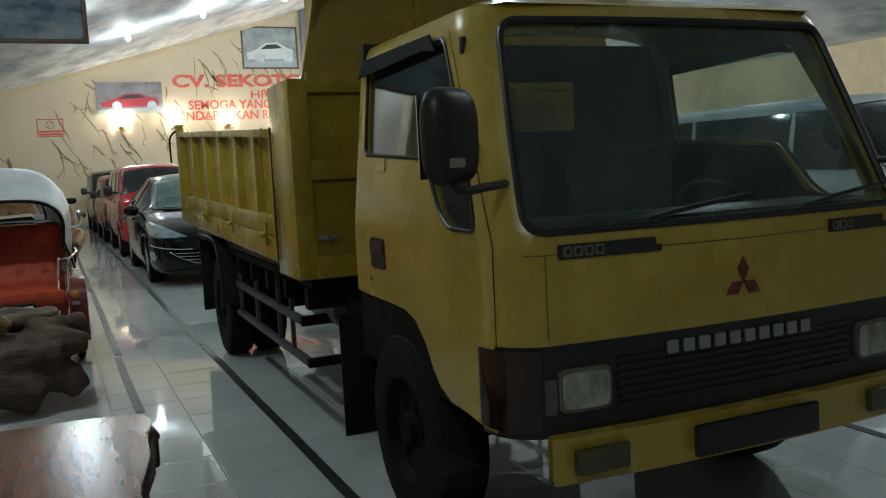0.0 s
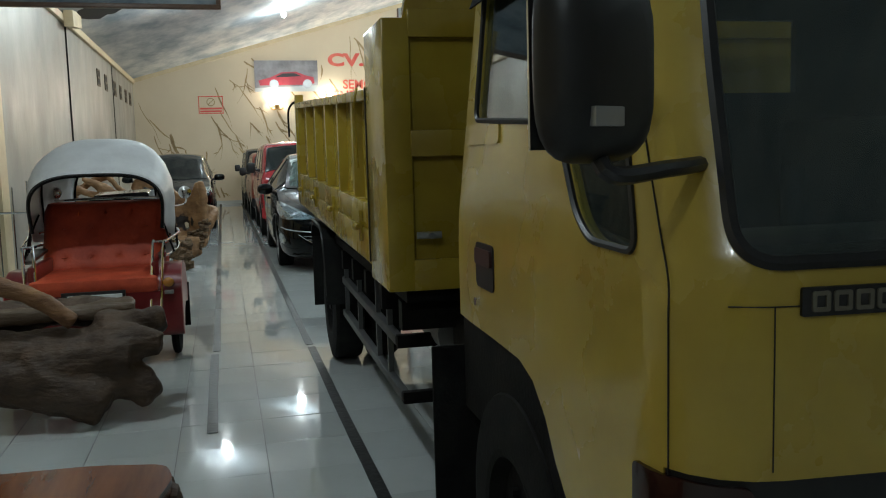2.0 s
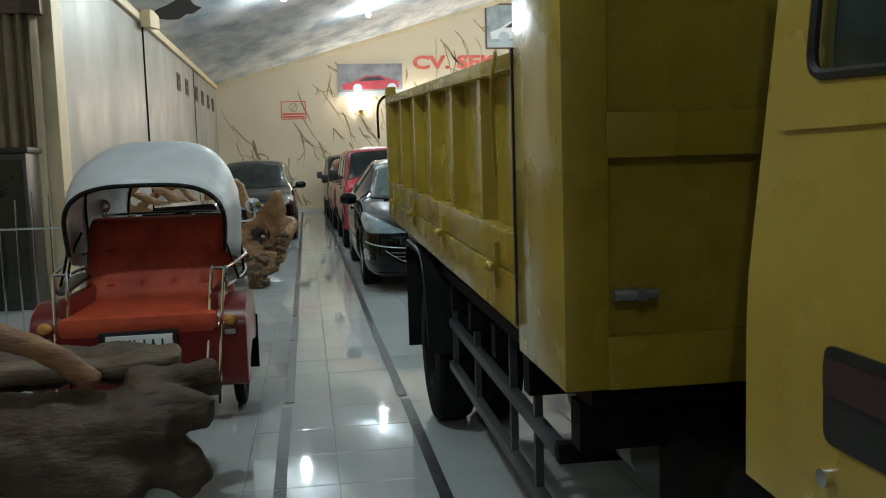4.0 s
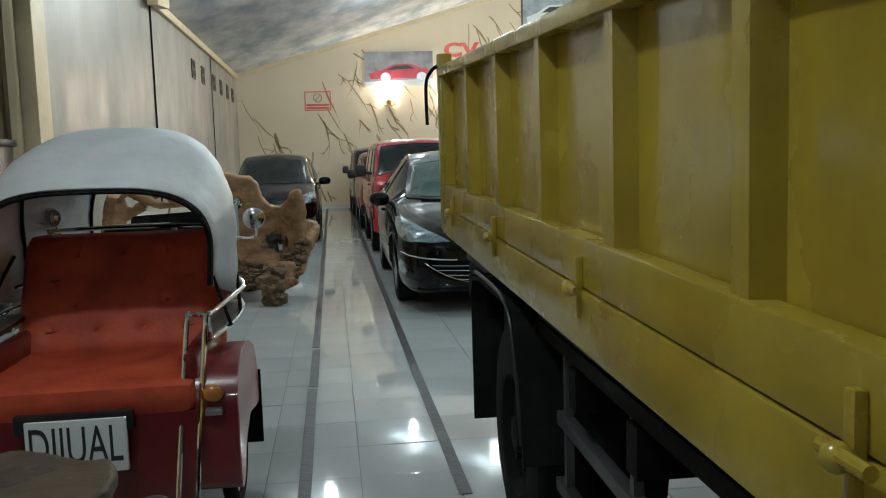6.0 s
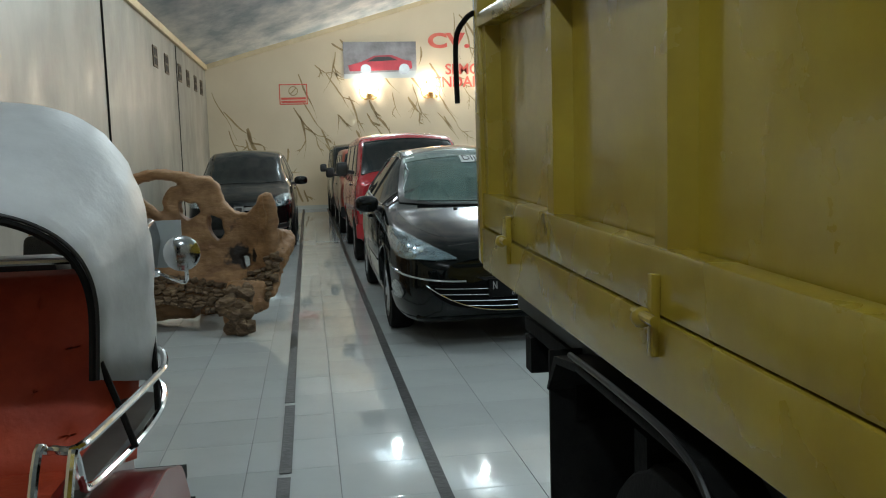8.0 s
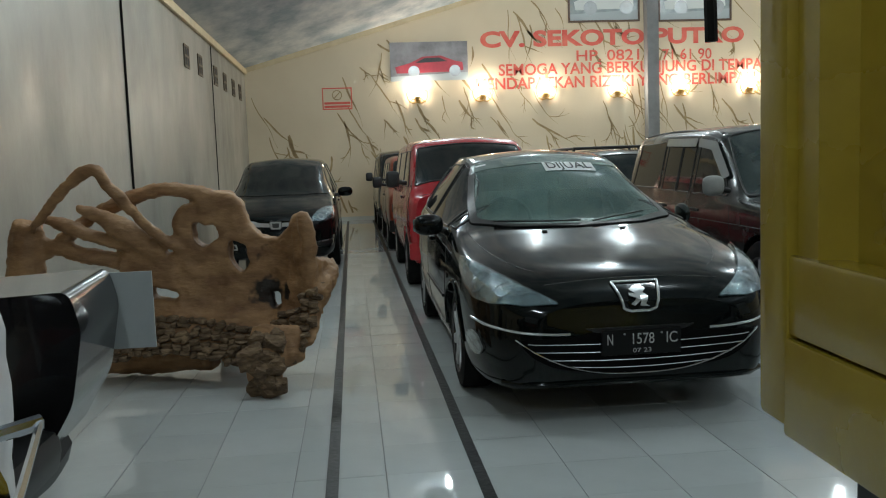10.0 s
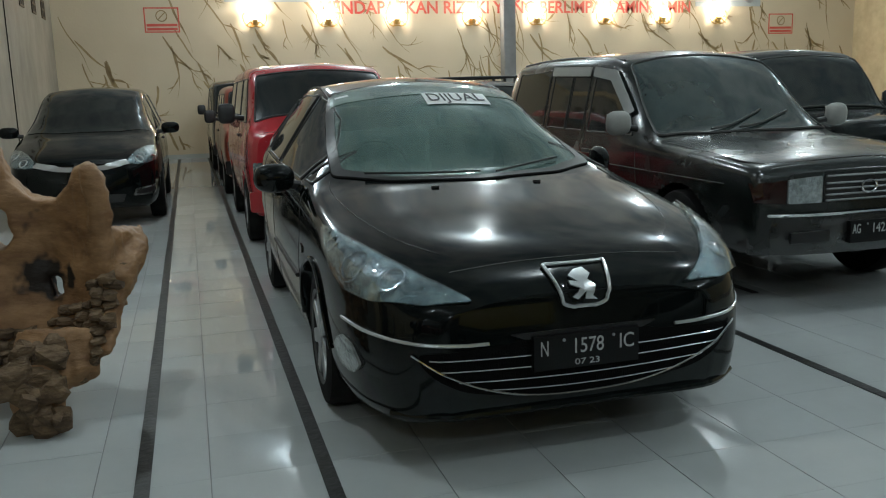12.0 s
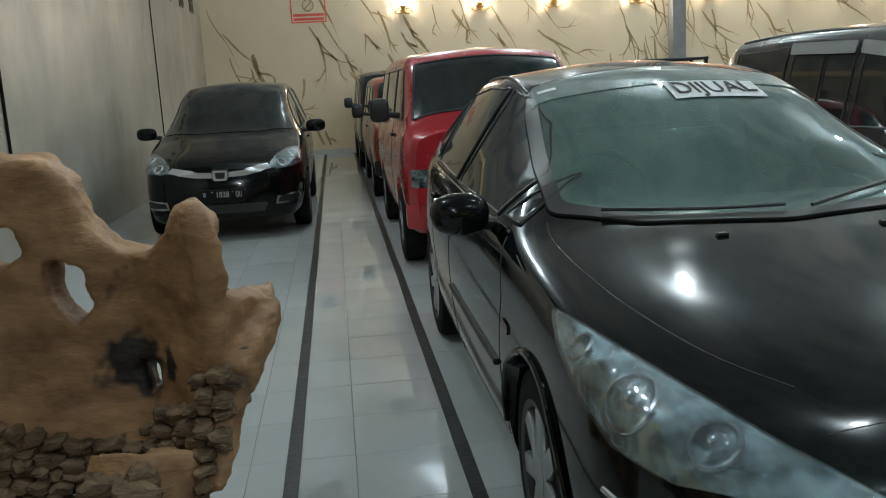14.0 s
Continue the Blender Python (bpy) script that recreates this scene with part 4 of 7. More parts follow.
class Skin:
    """Lays panes, lamps and trim on a car's shell."""

    def __init__(self, bm):
        bmesh.ops.recalc_face_normals(bm, faces=bm.faces)
        self.tree = BVHTree.FromBMesh(bm)

    def at(self, side, u, v, off):
        way = WAYS[side]
        start = {"front": Vector((u, -3, v)), "left": Vector((-4, u, v)), "right": Vector((4, u, v)), "top": Vector((u, v, 5)), "back": Vector((u, 12, v))}[side]
        hit = self.tree.ray_cast(start, way)
        if hit[0] is None:
            near = self.tree.find_nearest(start + way * 4)
            return near[0] - way * off
        no = hit[1] if hit[1].dot(way) < 0 else -hit[1]
        return hit[0] + (no * 0.75 - way * 0.25).normalized() * off

    def pane(self, side, outline, off=0.004, depth=0.02, cell=0.05, holes=()):
        return bent_sheet(outline, list(holes), (cell, cell), lambda u, v, w: self.at(side, u, v, off + w), depth)

    def along(self, p, way, off):
        """Where the shell is met from p along way, standing off by off."""
        p = Vector(p)
        hit = self.tree.ray_cast(p - way * 1.5, way)
        if hit[0] is None:
            hit = self.tree.find_nearest(p)
        no = hit[1] if hit[1].dot(way) < 0 else -hit[1]
        return hit[0] + (no * 0.75 - way * 0.25).normalized() * off

    def patch(self, pts, way, off=0.012, depth=0.02, cell=0.03, rim=0.02):
        """A pane laid on the shell along a slanting way, from corners in space."""
        way = Vector(way).normalized()
        right = way.cross(Vector((0, 0, 1))).normalized()
        up = right.cross(way)
        deep = sum((Vector(p).dot(way) for p in pts), 0.0) / len(pts)
        flat = [(Vector(p).dot(right), Vector(p).dot(up)) for p in pts]
        if sum(a[0] * b[1] - a[1] * b[0] for a, b in zip(flat, flat[1:] + flat[:1])) < 0:
            flat.reverse()
        return bent_sheet(rounded(flat, rim, 2), (), (cell, cell), lambda u, v, w: self.along(right * u + up * v + way * deep, way, off + w), depth)

    def ring(self, c, r, way, off, n=16):
        way = Vector(way).normalized()
        right = way.cross(Vector((0, 0, 1))).normalized()
        up = right.cross(way)
        return [self.along(Vector(c) + right * (r * math.cos(2 * math.pi * i / n)) + up * (r * math.sin(2 * math.pi * i / n)), way, off) for i in range(n)]

    def line(self, side, pts, r, off=0.0, steps=6):
        out = []
        for (a, b), (c, d) in zip(pts, pts[1:]):
            for i in range(steps):
                t = i / steps
                out.append(self.at(side, a + (c - a) * t, b + (d - b) * t, off))
        out.append(self.at(side, *pts[-1], off))
        return tube(out, r, 6)


def flip(pts, s):
    return [(p[0] * -s, p[1], p[2]) for p in pts]


def car_plate(car, text, small, skin, z, s_y=None, w=0.43, h=0.135):
    y = (skin.at("front", 0, z, 0).y - 0.022) if s_y is None else s_y
    pl = part("number_plate", box(-w / 2, w / 2, y - 0.006, y + 0.03, z - h / 2, z + h / 2, 0.004), M_PLATE, car, "black number plate with white characters")
    words = text.split()
    at = {1: (0,), 2: (-0.2, 0.2), 3: (-0.40, 0.02, 0.38)}[len(words)]
    for word, k in zip(words, at):
        writing("plate_text", word, 0.082, Matrix.Translation((k * w, y - 0.007, z + 0.015)) @ FACING, M_PLATETXT, pl, w * 0.068 * len(word), 0.001)
    for k in (-0.22, 0.25):
        part("screw", add_cyl(bmesh.new(), (k * w, y - 0.006, z + 0.045), (k * w, y - 0.010, z + 0.045), 0.006, n=8), M_ALLOY, pl)
    if small:
        writing("plate_text", small, 0.033, Matrix.Translation((0, y - 0.007, z - 0.045)) @ FACING, M_PLATETXT, pl, 0.10, 0.001)
    return pl


def car_mirrors(car, x, y, z, paint, size=(0.11, 0.055, 0.075), soft=0.7, folded=()):
    full = (x, y, size)
    for s in (-1, 1):
        x, y, size = full
        if s in folded:
            x, y, size = x - 0.06, y + 0.10, (0.045, 0.12, size[2])
        bm = bmesh.new()
        bmesh.ops.create_uvsphere(bm, u_segments=20, v_segments=12, radius=1.0)
        for v in bm.verts:
            c = v.co
            v.co = Vector((s * (x + 0.10) + math.copysign(abs(c.x) ** soft, c.x) * size[0], y + (c.y * size[1] if c.y < 0 else c.y * 0.03), z + math.copysign(abs(c.z) ** soft, c.z) * size[2]))
        mm = part("wing_mirror", bm, paint, car)
        part("mirror_foot", add_cyl(bmesh.new(), (s * (x - 0.06), y + 0.02, z - 0.05), (s * (x + 0.06), y, z - 0.03), 0.025, n=10), M_BLACK, mm)
        part("mirror_glass", box(s * (x + 0.10) - size[0] * 0.8, s * (x + 0.10) + size[0] * 0.8, y + 0.028, y + 0.034, z - size[2] * 0.75, z + size[2] * 0.75, 0.002), M_CHROME, mm)


def side_glass(car, skin, panes, glass, gap=True):
    for s, side in ((-1, "left"), (1, "right")):
        for pts in panes:
            w = part("side_window", skin.pane(side, rounded(pts, 0.03), 0.003, 0.012, 0.08), glass, car)
            if gap:
                part("window_trim", skin.line(side, pts + pts[:1], 0.006, 0.003, 5), M_BLACK, w)


def side_lines(car, skin, lines, handles, paint):
    for side in ("left", "right"):
        for ln in lines:
            part("door_seam", skin.line(side, ln, 0.0028, -0.001, 8), M_BLACK, car)
        for u, v in handles:
            p = skin.at(side, u, v, 0.012)
            part("door_handle", box(p.x - 0.012, p.x + 0.012, p.y - 0.09, p.y + 0.09, p.z - 0.016, p.z + 0.016, 0.01), paint, car)


# -- black hatchback for sale --
PX, PY = 1.63, 13.22
hatch = thing("hatchback_car", "glossy black hatchback car with a for-sale sheet on its windscreen", "car", PX, PY, 0)
WB = (0.95, 3.53)
skin_bm = car_skin(4.28,
                   width=[(0, 0.55), (0.05, 0.68), (0.15, 0.762), (0.35, 0.838), (0.55, 0.872), (0.75, 0.885), (1.1, 0.894), (2.2, 0.905), (3.4, 0.895), (3.9, 0.85), (4.2, 0.72), (4.28, 0.6)],
                   belt=[(0, 0.56), (0.1, 0.63), (0.35, 0.73), (0.7, 0.815), (1.1, 0.875), (1.6, 0.925), (3.0, 0.99), (3.9, 1.0), (4.28, 0.93)],
                   top=[(0, 0.66), (0.06, 0.71), (0.2, 0.775), (0.6, 0.865), (1.05, 0.945), (1.28, 0.99), (1.7, 1.195), (2.1, 1.365), (2.4, 1.45), (2.8, 1.495), (3.3, 1.475), (3.75, 1.39), (4.05, 1.2), (4.22, 1.03), (4.28, 0.98)],
                   bottom=[(0, 0.21), (0.12, 0.175), (0.5, 0.165), (3.8, 0.2), (4.28, 0.3)],
                   rail=0.60, wheels=WB, arch=(0.345, 0.315))
sk = Skin(skin_bm)
# windscreen with dark frit border, bottom edge bowed forward
ws = [(-0.70, 1.40), (-0.45, 1.24), (0.0, 1.16), (0.45, 1.24), (0.70, 1.40), (0.665, 1.75), (0.60, 2.16), (0.545, 2.33), (0.3, 2.40), (0, 2.42), (-0.3, 2.40), (-0.545, 2.33), (-0.60, 2.16), (-0.665, 1.75)]
wsr = rounded(ws, 0.05, 3)
M_PUGGLASS = mat("green_tinted_windscreen", (0.022, 0.034, 0.033), 0.05, colour2=(0.040, 0.056, 0.054), scale=2.0, rough_var=0.03, spec=0.8, coat=0.3)


def shrink(loop, d):
    """The same outline drawn in by about d on every side."""
    cu, cv = sum(p[0] for p in loop) / len(loop), sum(p[1] for p in loop) / len(loop)
    hu, hv = max(abs(p[0] - cu) for p in loop), max(abs(p[1] - cv) for p in loop)
    return [(cu + (u - cu) * (1 - d / hu), cv + (v - cv) * (1 - d / hv)) for u, v in loop]


def inside(u, v, loop):
    hit = False
    for (a, b), (c, d) in zip(loop, loop[1:] + loop[:1]):
        if (b > v) != (d > v) and u < a + (v - b) / (d - b) * (c - a):
            hit = not hit
    return hit


# the shell is open behind the glass
gap = shrink(wsr, 0.03)
bmesh.ops.delete(skin_bm, geom=[f for f in skin_bm.faces if f.normal.z > 0.2 and f.calc_center_median().z > 0.9 and inside(f.calc_center_median().x, f.calc_center_median().y, gap)], context="FACES")
part("body", skin_bm, M_CARBLACK, hatch, "glossy black painted body")
wsc = part("windscreen", sk.pane("top", wsr, 0.006, 0.004, 0.05), M_CARGLASS, hatch, "greenish dusty windscreen")
wsc.visible_shadow = False
part("frit", sk.pane("top", wsr, 0.008, 0.0015, 0.05, [shrink(wsr, 0.055)]), M_BLACK, wsc, "black printed border of the glass")
# cabin
part("dashboard", prism([(1.22, 0.70), (1.22, 0.93), (1.50, 0.985), (1.72, 0.97), (1.84, 0.90), (1.80, 0.70)], 1.34, lambda u, v, w: (-0.67 + w, u, v)), mat("grey_dashboard", (0.022, 0.025, 0.025), 0.6, bump=0.2, bump_scale=120), hatch, "dark grey dashboard")
part("cabin_floor", box(-0.68, 0.68, 1.35, 3.6, 0.30, 0.36), M_BLACK, hatch)
M_CARSEAT = mat("mid_grey_seat_cloth", (0.085, 0.095, 0.092), 0.85, colour2=(0.055, 0.062, 0.06), scale=8, bump=0.3, bump_scale=90)
for sx in (-0.36, 0.36):
    bm = box(sx - 0.24, sx + 0.24, 2.05, 2.55, 0.45, 0.62, 0.06)
    add_box(bm, -0.23, 0.23, -0.07, 0.07, 0.0, 0.60, 0.06, pose(sx, 2.56, 0.58, -14, 0, 0))
    seat = part("front_seat", bm, M_CARSEAT, hatch, "grey cloth front seat")
    part("headrest", box(-0.13, 0.13, -0.05, 0.05, 0.0, 0.17, 0.045, pose(sx, 2.74, 1.15, -10, 0, 0)), M_CARSEAT, seat)
bm = box(-0.62, 0.62, 2.95, 3.4, 0.45, 0.62, 0.06)
add_box(bm, -0.60, 0.60, -0.07, 0.07, 0.0, 0.58, 0.06, pose(0, 3.42, 0.58, -14, 0, 0))
part("rear_bench", bm, M_CARSEAT, hatch, "grey cloth rear bench")
sw = tube([Vector((-0.36, 1.90, 0.97)) + Vector((0.185 * math.cos(a), 0.075 * math.sin(a), 0.17 * math.sin(a))) for a in (2 * math.pi * i / 14 for i in range(14))], 0.015, 8, closed=True)
add_cyl(sw, (-0.36, 1.90, 0.97), (-0.36, 1.74, 0.92), 0.045)
add_box(sw, -0.52, -0.20, 1.89, 1.905, 0.955, 0.985, 0.004)
part("steering_wheel", sw, M_BLACK, hatch)
part("rear_mirror", box(-0.10, 0.10, 2.12, 2.145, 1.265, 1.325, 0.012), M_BLACK, hatch)
M_SUNBAND = clear_glass("pale_sun_band", (0.72, 0.84, 0.82), 0.05, 0.55, (0.28, 0.35, 0.33))
band_pts = [(-0.575, 2.14), (0.575, 2.14), (0.535, 2.31), (0.3, 2.375), (0, 2.395), (-0.3, 2.375), (-0.535, 2.31)]
part("sun_band", sk.pane("top", rounded(band_pts, 0.02), 0.0095, 0.0015, 0.05), M_SUNBAND, wsc, "pale green sun band")
part("screen_trim", tube([sk.at("top", u, v, 0.003) for u, v in dense(wsr)], 0.006, 6, closed=True), M_RUBBER, wsc)
# the paper sign taped inside the screen
sign_pts = [(-0.04, 1.97), (0.35, 1.99), (0.355, 2.16), (-0.035, 2.14)]
sheet = part("sale_sign", sk.pane("top", sign_pts, 0.0125, 0.001, 0.05), M_PAPER, hatch, "white paper sign reading DIJUAL")
c, ex = sk.at("top", 0.155, 2.065, 0.0140), (sk.at("top", 0.32, 2.075, 0.0140) - sk.at("top", -0.01, 2.055, 0.0125)).normalized()
ey = (sk.at("top", 0.155, 2.14, 0.0140) - sk.at("top", 0.155, 2.0, 0.0125)).normalized()
ez = ex.cross(ey).normalized()
sm = Matrix((ex, ez.cross(ex), ez)).transposed().to_4x4()
writing("sign_text", "DIJUAL", 0.17, Matrix.Translation(c) @ sm, M_INK, sheet, 0.34, 0.001)
part("sticker", sk.pane("top", [(-0.53, 2.22), (-0.45, 2.23), (-0.45, 2.255), (-0.53, 2.245)], 0.011, 0.001, 0.1), M_PAPER, hatch)
side_glass(hatch, sk, [[(1.42, 0.965), (1.58, 0.975), (1.58, 1.10)],
                       [(1.66, 0.97), (2.44, 1.005), (2.44, 1.38), (2.2, 1.345), (1.95, 1.255), (1.66, 1.10)],
                       [(2.53, 1.01), (3.22, 1.035), (3.30, 1.36), (2.9, 1.395), (2.53, 1.39)],
                       [(3.33, 1.05), (3.70, 1.10), (3.52, 1.28), (3.38, 1.33)]], M_DARKGLASS)
side_lines(hatch, sk, [[(1.42, 0.93), (1.33, 0.75), (1.33, 0.3)], [(2.48, 1.0), (2.50, 0.7), (2.46, 0.28)], [(3.27, 1.03), (3.22, 0.75), (3.08, 0.5)], [(1.33, 0.285), (3.1, 0.30)], [(1.25, 0.90), (0.98, 0.845)]], [(2.30, 0.84), (3.10, 0.87)], M_CARBLACK)
for side in ("left", "right"):
    part("rub_strip", sk.line(side, [(1.38, 0.52), (2.44, 0.54)], 0.012, 0.004, 8), M_BLACK, hatch)
    part("belt_chrome", sk.line(side, [(1.45, 0.945), (2.4, 0.985), (3.3, 1.015)], 0.006, 0.004, 8), M_CHROME, hatch)
    part("side_repeater", sk.pane(side, rounded([(1.20, 0.66), (1.28, 0.67), (1.28, 0.70), (1.20, 0.69)], 0.01), 0.006, 0.006, 0.1), M_AMBER, hatch)
    part("arch_flare", tube([sk.at(side, WB[0] + 0.36 * math.cos(a), 0.315 + 0.36 * math.sin(a), 0.004) for a in (math.radians(d) for d in range(5, 180, 14))], 0.012, 8), M_CARBLACK, hatch)
# bonnet shut lines and creases
part("bonnet_seam", tube([sk.at("front", u, v, 0.0005) for u, v in ((-0.48, 0.735), (-0.25, 0.752), (0, 0.757), (0.25, 0.752), (0.48, 0.735))], 0.002, 6), M_BLACK, hatch)
for s in (-1, 1):
    part("bonnet_seam", tube([sk.at("top", s * u, v, 0.0005) for u, v in ((0.48, 0.27), (0.60, 0.45), (0.70, 0.80), (0.735, 1.20), (0.72, 1.36))], 0.002, 6), M_BLACK, hatch)
    jp = sk.at("top", s * 0.26, 1.08, 0.004)
    part("washer_jet", box(jp.x - 0.018, jp.x + 0.018, jp.y - 0.012, jp.y + 0.012, jp.z - 0.006, jp.z + 0.006, 0.005), M_BLACK, hatch)
# headlamps sweeping back
lamp_l = [(-0.34, 0.10, 0.58), (-0.50, 0.22, 0.66), (-0.64, 0.42, 0.735), (-0.76, 0.62, 0.80), (-0.83, 0.80, 0.835), (-0.845, 0.70, 0.78), (-0.84, 0.52, 0.70), (-0.80, 0.38, 0.635), (-0.70, 0.26, 0.59), (-0.52, 0.14, 0.57)]
fog_l = [(-0.80, 0.44, 0.475), (-0.76, 0.36, 0.455), (-0.735, 0.31, 0.385), (-0.755, 0.35, 0.345), (-0.80, 0.44, 0.355), (-0.83, 0.50, 0.42)]
M_BOWL = mat("dark_chrome_lamp_bowl", (0.22, 0.26, 0.28), 0.12, 0.9, colour2=(0.5, 0.55, 0.58), scale=22)
for s in (-1, 1):
    way = (-s * 0.62, 0.62, -0.48)
    hl = part("headlamp", sk.patch(flip(lamp_l, s), way, 0.012, 0.02, 0.028), M_REFL, hatch, "long clear headlamp swept back")
    part("lens", sk.patch(flip(lamp_l, s), way, 0.024, 0.004, 0.035), M_LENS, hl)
    for c, r in (((-0.735, 0.42, 0.70), 0.06), ((-0.60, 0.27, 0.645), 0.046), ((-0.80, 0.62, 0.775), 0.03)):
        c = flip([c], s)[0]
        bm = tube(sk.ring(c, r, way, 0.014), 0.007, 6, closed=True)
        mid = sk.along(c, Vector(way).normalized(), 0.0)
        bmesh.ops.create_uvsphere(bm, u_segments=14, v_segments=8, radius=r * 0.88, matrix=Matrix.Translation(mid + Vector(way).normalized() * (r * 0.55)))
        part("bowl", bm, M_BOWL, hl, "dark chrome lamp bowl")
    # fog lamp, chrome bumper strip
    way = (-s * 0.75, 0.66, 0.0)
    fl = part("fog_lamp", sk.patch(flip(fog_l, s), way, 0.012, 0.02, 0.02, 0.012), M_FOGREFL, hatch, "clear faceted fog lamp")
    part("lens", sk.patch(flip(fog_l, s), way, 0.02, 0.004, 0.03, 0.012), M_LENS, fl)
    part("bumper_strip", tube([sk.at("front", s * u, v, 0.006) for u, v in ((0.845, 0.545), (0.78, 0.525), (0.65, 0.508), (0.50, 0.495), (0.38, 0.49))], 0.007, 8), M_BRIGHT, hatch, "chrome bumper strip")
# badge in a chrome trapezoid
bd = [(-0.125, 0.735), (0.125, 0.735), (0.085, 0.612), (0.05, 0.598), (-0.05, 0.598), (-0.085, 0.612)]
badge = part("badge_recess", sk.pane("front", bd, 0.004, 0.01, 0.05), M_CARBLACK, hatch)
part("badge_frame", tube([sk.at("front", u, v, 0.010) for u, v in dense((bd[0], bd[1], bd[2], bd[3], bd[4], bd[5], bd[0]), 0.02, False)], 0.0075, 8), M_BRIGHT, badge, "chrome badge frame")
lion = [(-0.02, 0.715), (0.02, 0.72), (0.04, 0.70), (0.02, 0.685), (0.045, 0.665), (0.03, 0.635), (0.05, 0.62), (0.0, 0.625), (0.005, 0.655), (-0.03, 0.625), (-0.05, 0.635), (-0.02, 0.66), (-0.055, 0.672), (-0.055, 0.685), (-0.02, 0.68), (-0.05, 0.70)]
part("badge", sk.pane("front", lion, 0.014, 0.008, 0.05), M_BRIGHT, badge, "plain chrome emblem")
# lower grille with chrome bars
M_MESH = mat("black_grille_mesh", (0.004, 0.004, 0.004), 0.8, spec=0.08, bump=0.6, bump_scale=160)
gr = rounded([(-0.655, 0.468), (-0.30, 0.478), (-0.24, 0.50), (0.24, 0.50), (0.30, 0.478), (0.655, 0.468), (0.60, 0.385), (0.48, 0.315), (0.28, 0.28), (0, 0.272), (-0.28, 0.28), (-0.48, 0.315), (-0.60, 0.385)], 0.05, 3)
grille = part("grille", sk.pane("front", gr, 0.006, 0.02, 0.03), M_MESH, hatch, "wide black lower grille")
for z, hw in ((0.428, 0.60), (0.385, 0.565), (0.340, 0.50), (0.300, 0.40)):
    part("grille_bar", tube([sk.at("front", hw * q, z + 0.018 * q * q, 0.012) for q in (i / 14 - 1 for i in range(29))], 0.0028, 6), M_CHROME, grille, "thin chrome bar")
part("grille_rim", tube([sk.at("front", u, v, 0.012) for u, v in [(0.66 * q, 0.268 + 0.20 * abs(q) ** 2.6) for q in (i / 20 - 1 for i in range(41))]], 0.0045, 8), M_CHROME, grille)
car_plate(hatch, "N 1578 IC", "07 23", sk, 0.435)
part("plate_hood", sk.pane("front", rounded([(-0.30, 0.515), (0.30, 0.515), (0.24, 0.49), (-0.24, 0.49)], 0.01), 0.008, 0.008, 0.06), M_BLACK, hatch)
part("bumper_lip", tube([sk.at("front", u, 0.225, 0.004) for u in (-0.72, -0.55, -0.3, 0, 0.3, 0.55, 0.72)], 0.016, 8), M_CARBLACK, hatch)
# wipers, roof gutters, aerial
part("wiper", tube([sk.at("top", u, v, 0.022) for u, v in ((0.10, 1.22), (0.25, 1.29), (0.50, 1.39))], 0.006, 6), M_BLACK, hatch)
part("wiper", tube([sk.at("top", u, v, 0.022) for u, v in ((-0.55, 1.33), (-0.25, 1.26), (0.02, 1.24))], 0.006, 6), M_BLACK, hatch)
for s in (-1, 1):
    part("roof_gutter", tube([sk.at("top", s * u, v, 0.003) for u, v in ((0.555, 2.30), (0.545, 2.7), (0.535, 3.2), (0.52, 3.6))], 0.007, 6), M_BLACK, hatch)
car_mirrors(hatch, 0.865, 1.62, 0.985, M_CARBLACK, (0.105, 0.075, 0.075), 0.8, folded=(1,))
for x in (-0.768, 0.768):
    for y in WB:
        wheel(hatch, x, y, 0.315, 0.20, -1 if x < 0 else 1, M_ALLOY, spokes=7, rim_share=0.68)
part("underbody", box(-0.6, 0.6, 0.3, 3.9, 0.17, 0.4), M_BLACK, hatch)

# -- dark green estate SUV --
SX, SY = 4.26, 14.72
suv = thing("estate_suv", "dusty dark green estate SUV with grey mirrors", "car", SX, SY, 0)
WS = (0.80, 3.45)
skin_bm = car_skin(4.45,
                   width=[(0, 0.765), (0.03, 0.80), (0.1, 0.82), (0.8, 0.83), (2.5, 0.84), (4.2, 0.83), (4.4, 0.79), (4.45, 0.75)],
                   belt=[(0, 0.80), (0.04, 0.865), (0.3, 0.90), (1.1, 0.965), (1.6, 0.99), (4.3, 1.0), (4.45, 0.95)],
                   top=[(0, 0.855), (0.04, 0.91), (0.15, 0.94), (0.7, 0.99), (1.15, 1.04), (1.5, 1.31), (1.8, 1.54), (1.98, 1.64), (2.3, 1.685), (3.2, 1.70), (4.1, 1.67), (4.3, 1.55), (4.42, 1.1), (4.45, 1.0)],
                   bottom=[(0, 0.40), (0.1, 0.34), (0.5, 0.32), (4.0, 0.34), (4.45, 0.45)], rail=0.665, wheels=WS, arch=(0.39, 0.35))
sk = Skin(skin_bm)
part("body", skin_bm, M_DARKGREEN, suv, "dark green painted body")
ws = rounded([(-0.72, 1.24), (-0.35, 1.17), (0.35, 1.17), (0.72, 1.24), (0.655, 1.65), (0.60, 1.90), (0.3, 1.935), (-0.3, 1.935), (-0.60, 1.90), (-0.655, 1.65)], 0.05, 3)
w = part("windscreen", sk.pane("top", ws, 0.005, 0.012, 0.06), M_PUGGLASS, suv, "dusty tinted windscreen")
part("screen_trim", tube([sk.at("top", u, v, 0.004) for u, v in dense(ws)], 0.010, 6, closed=True), M_BLACK, w)
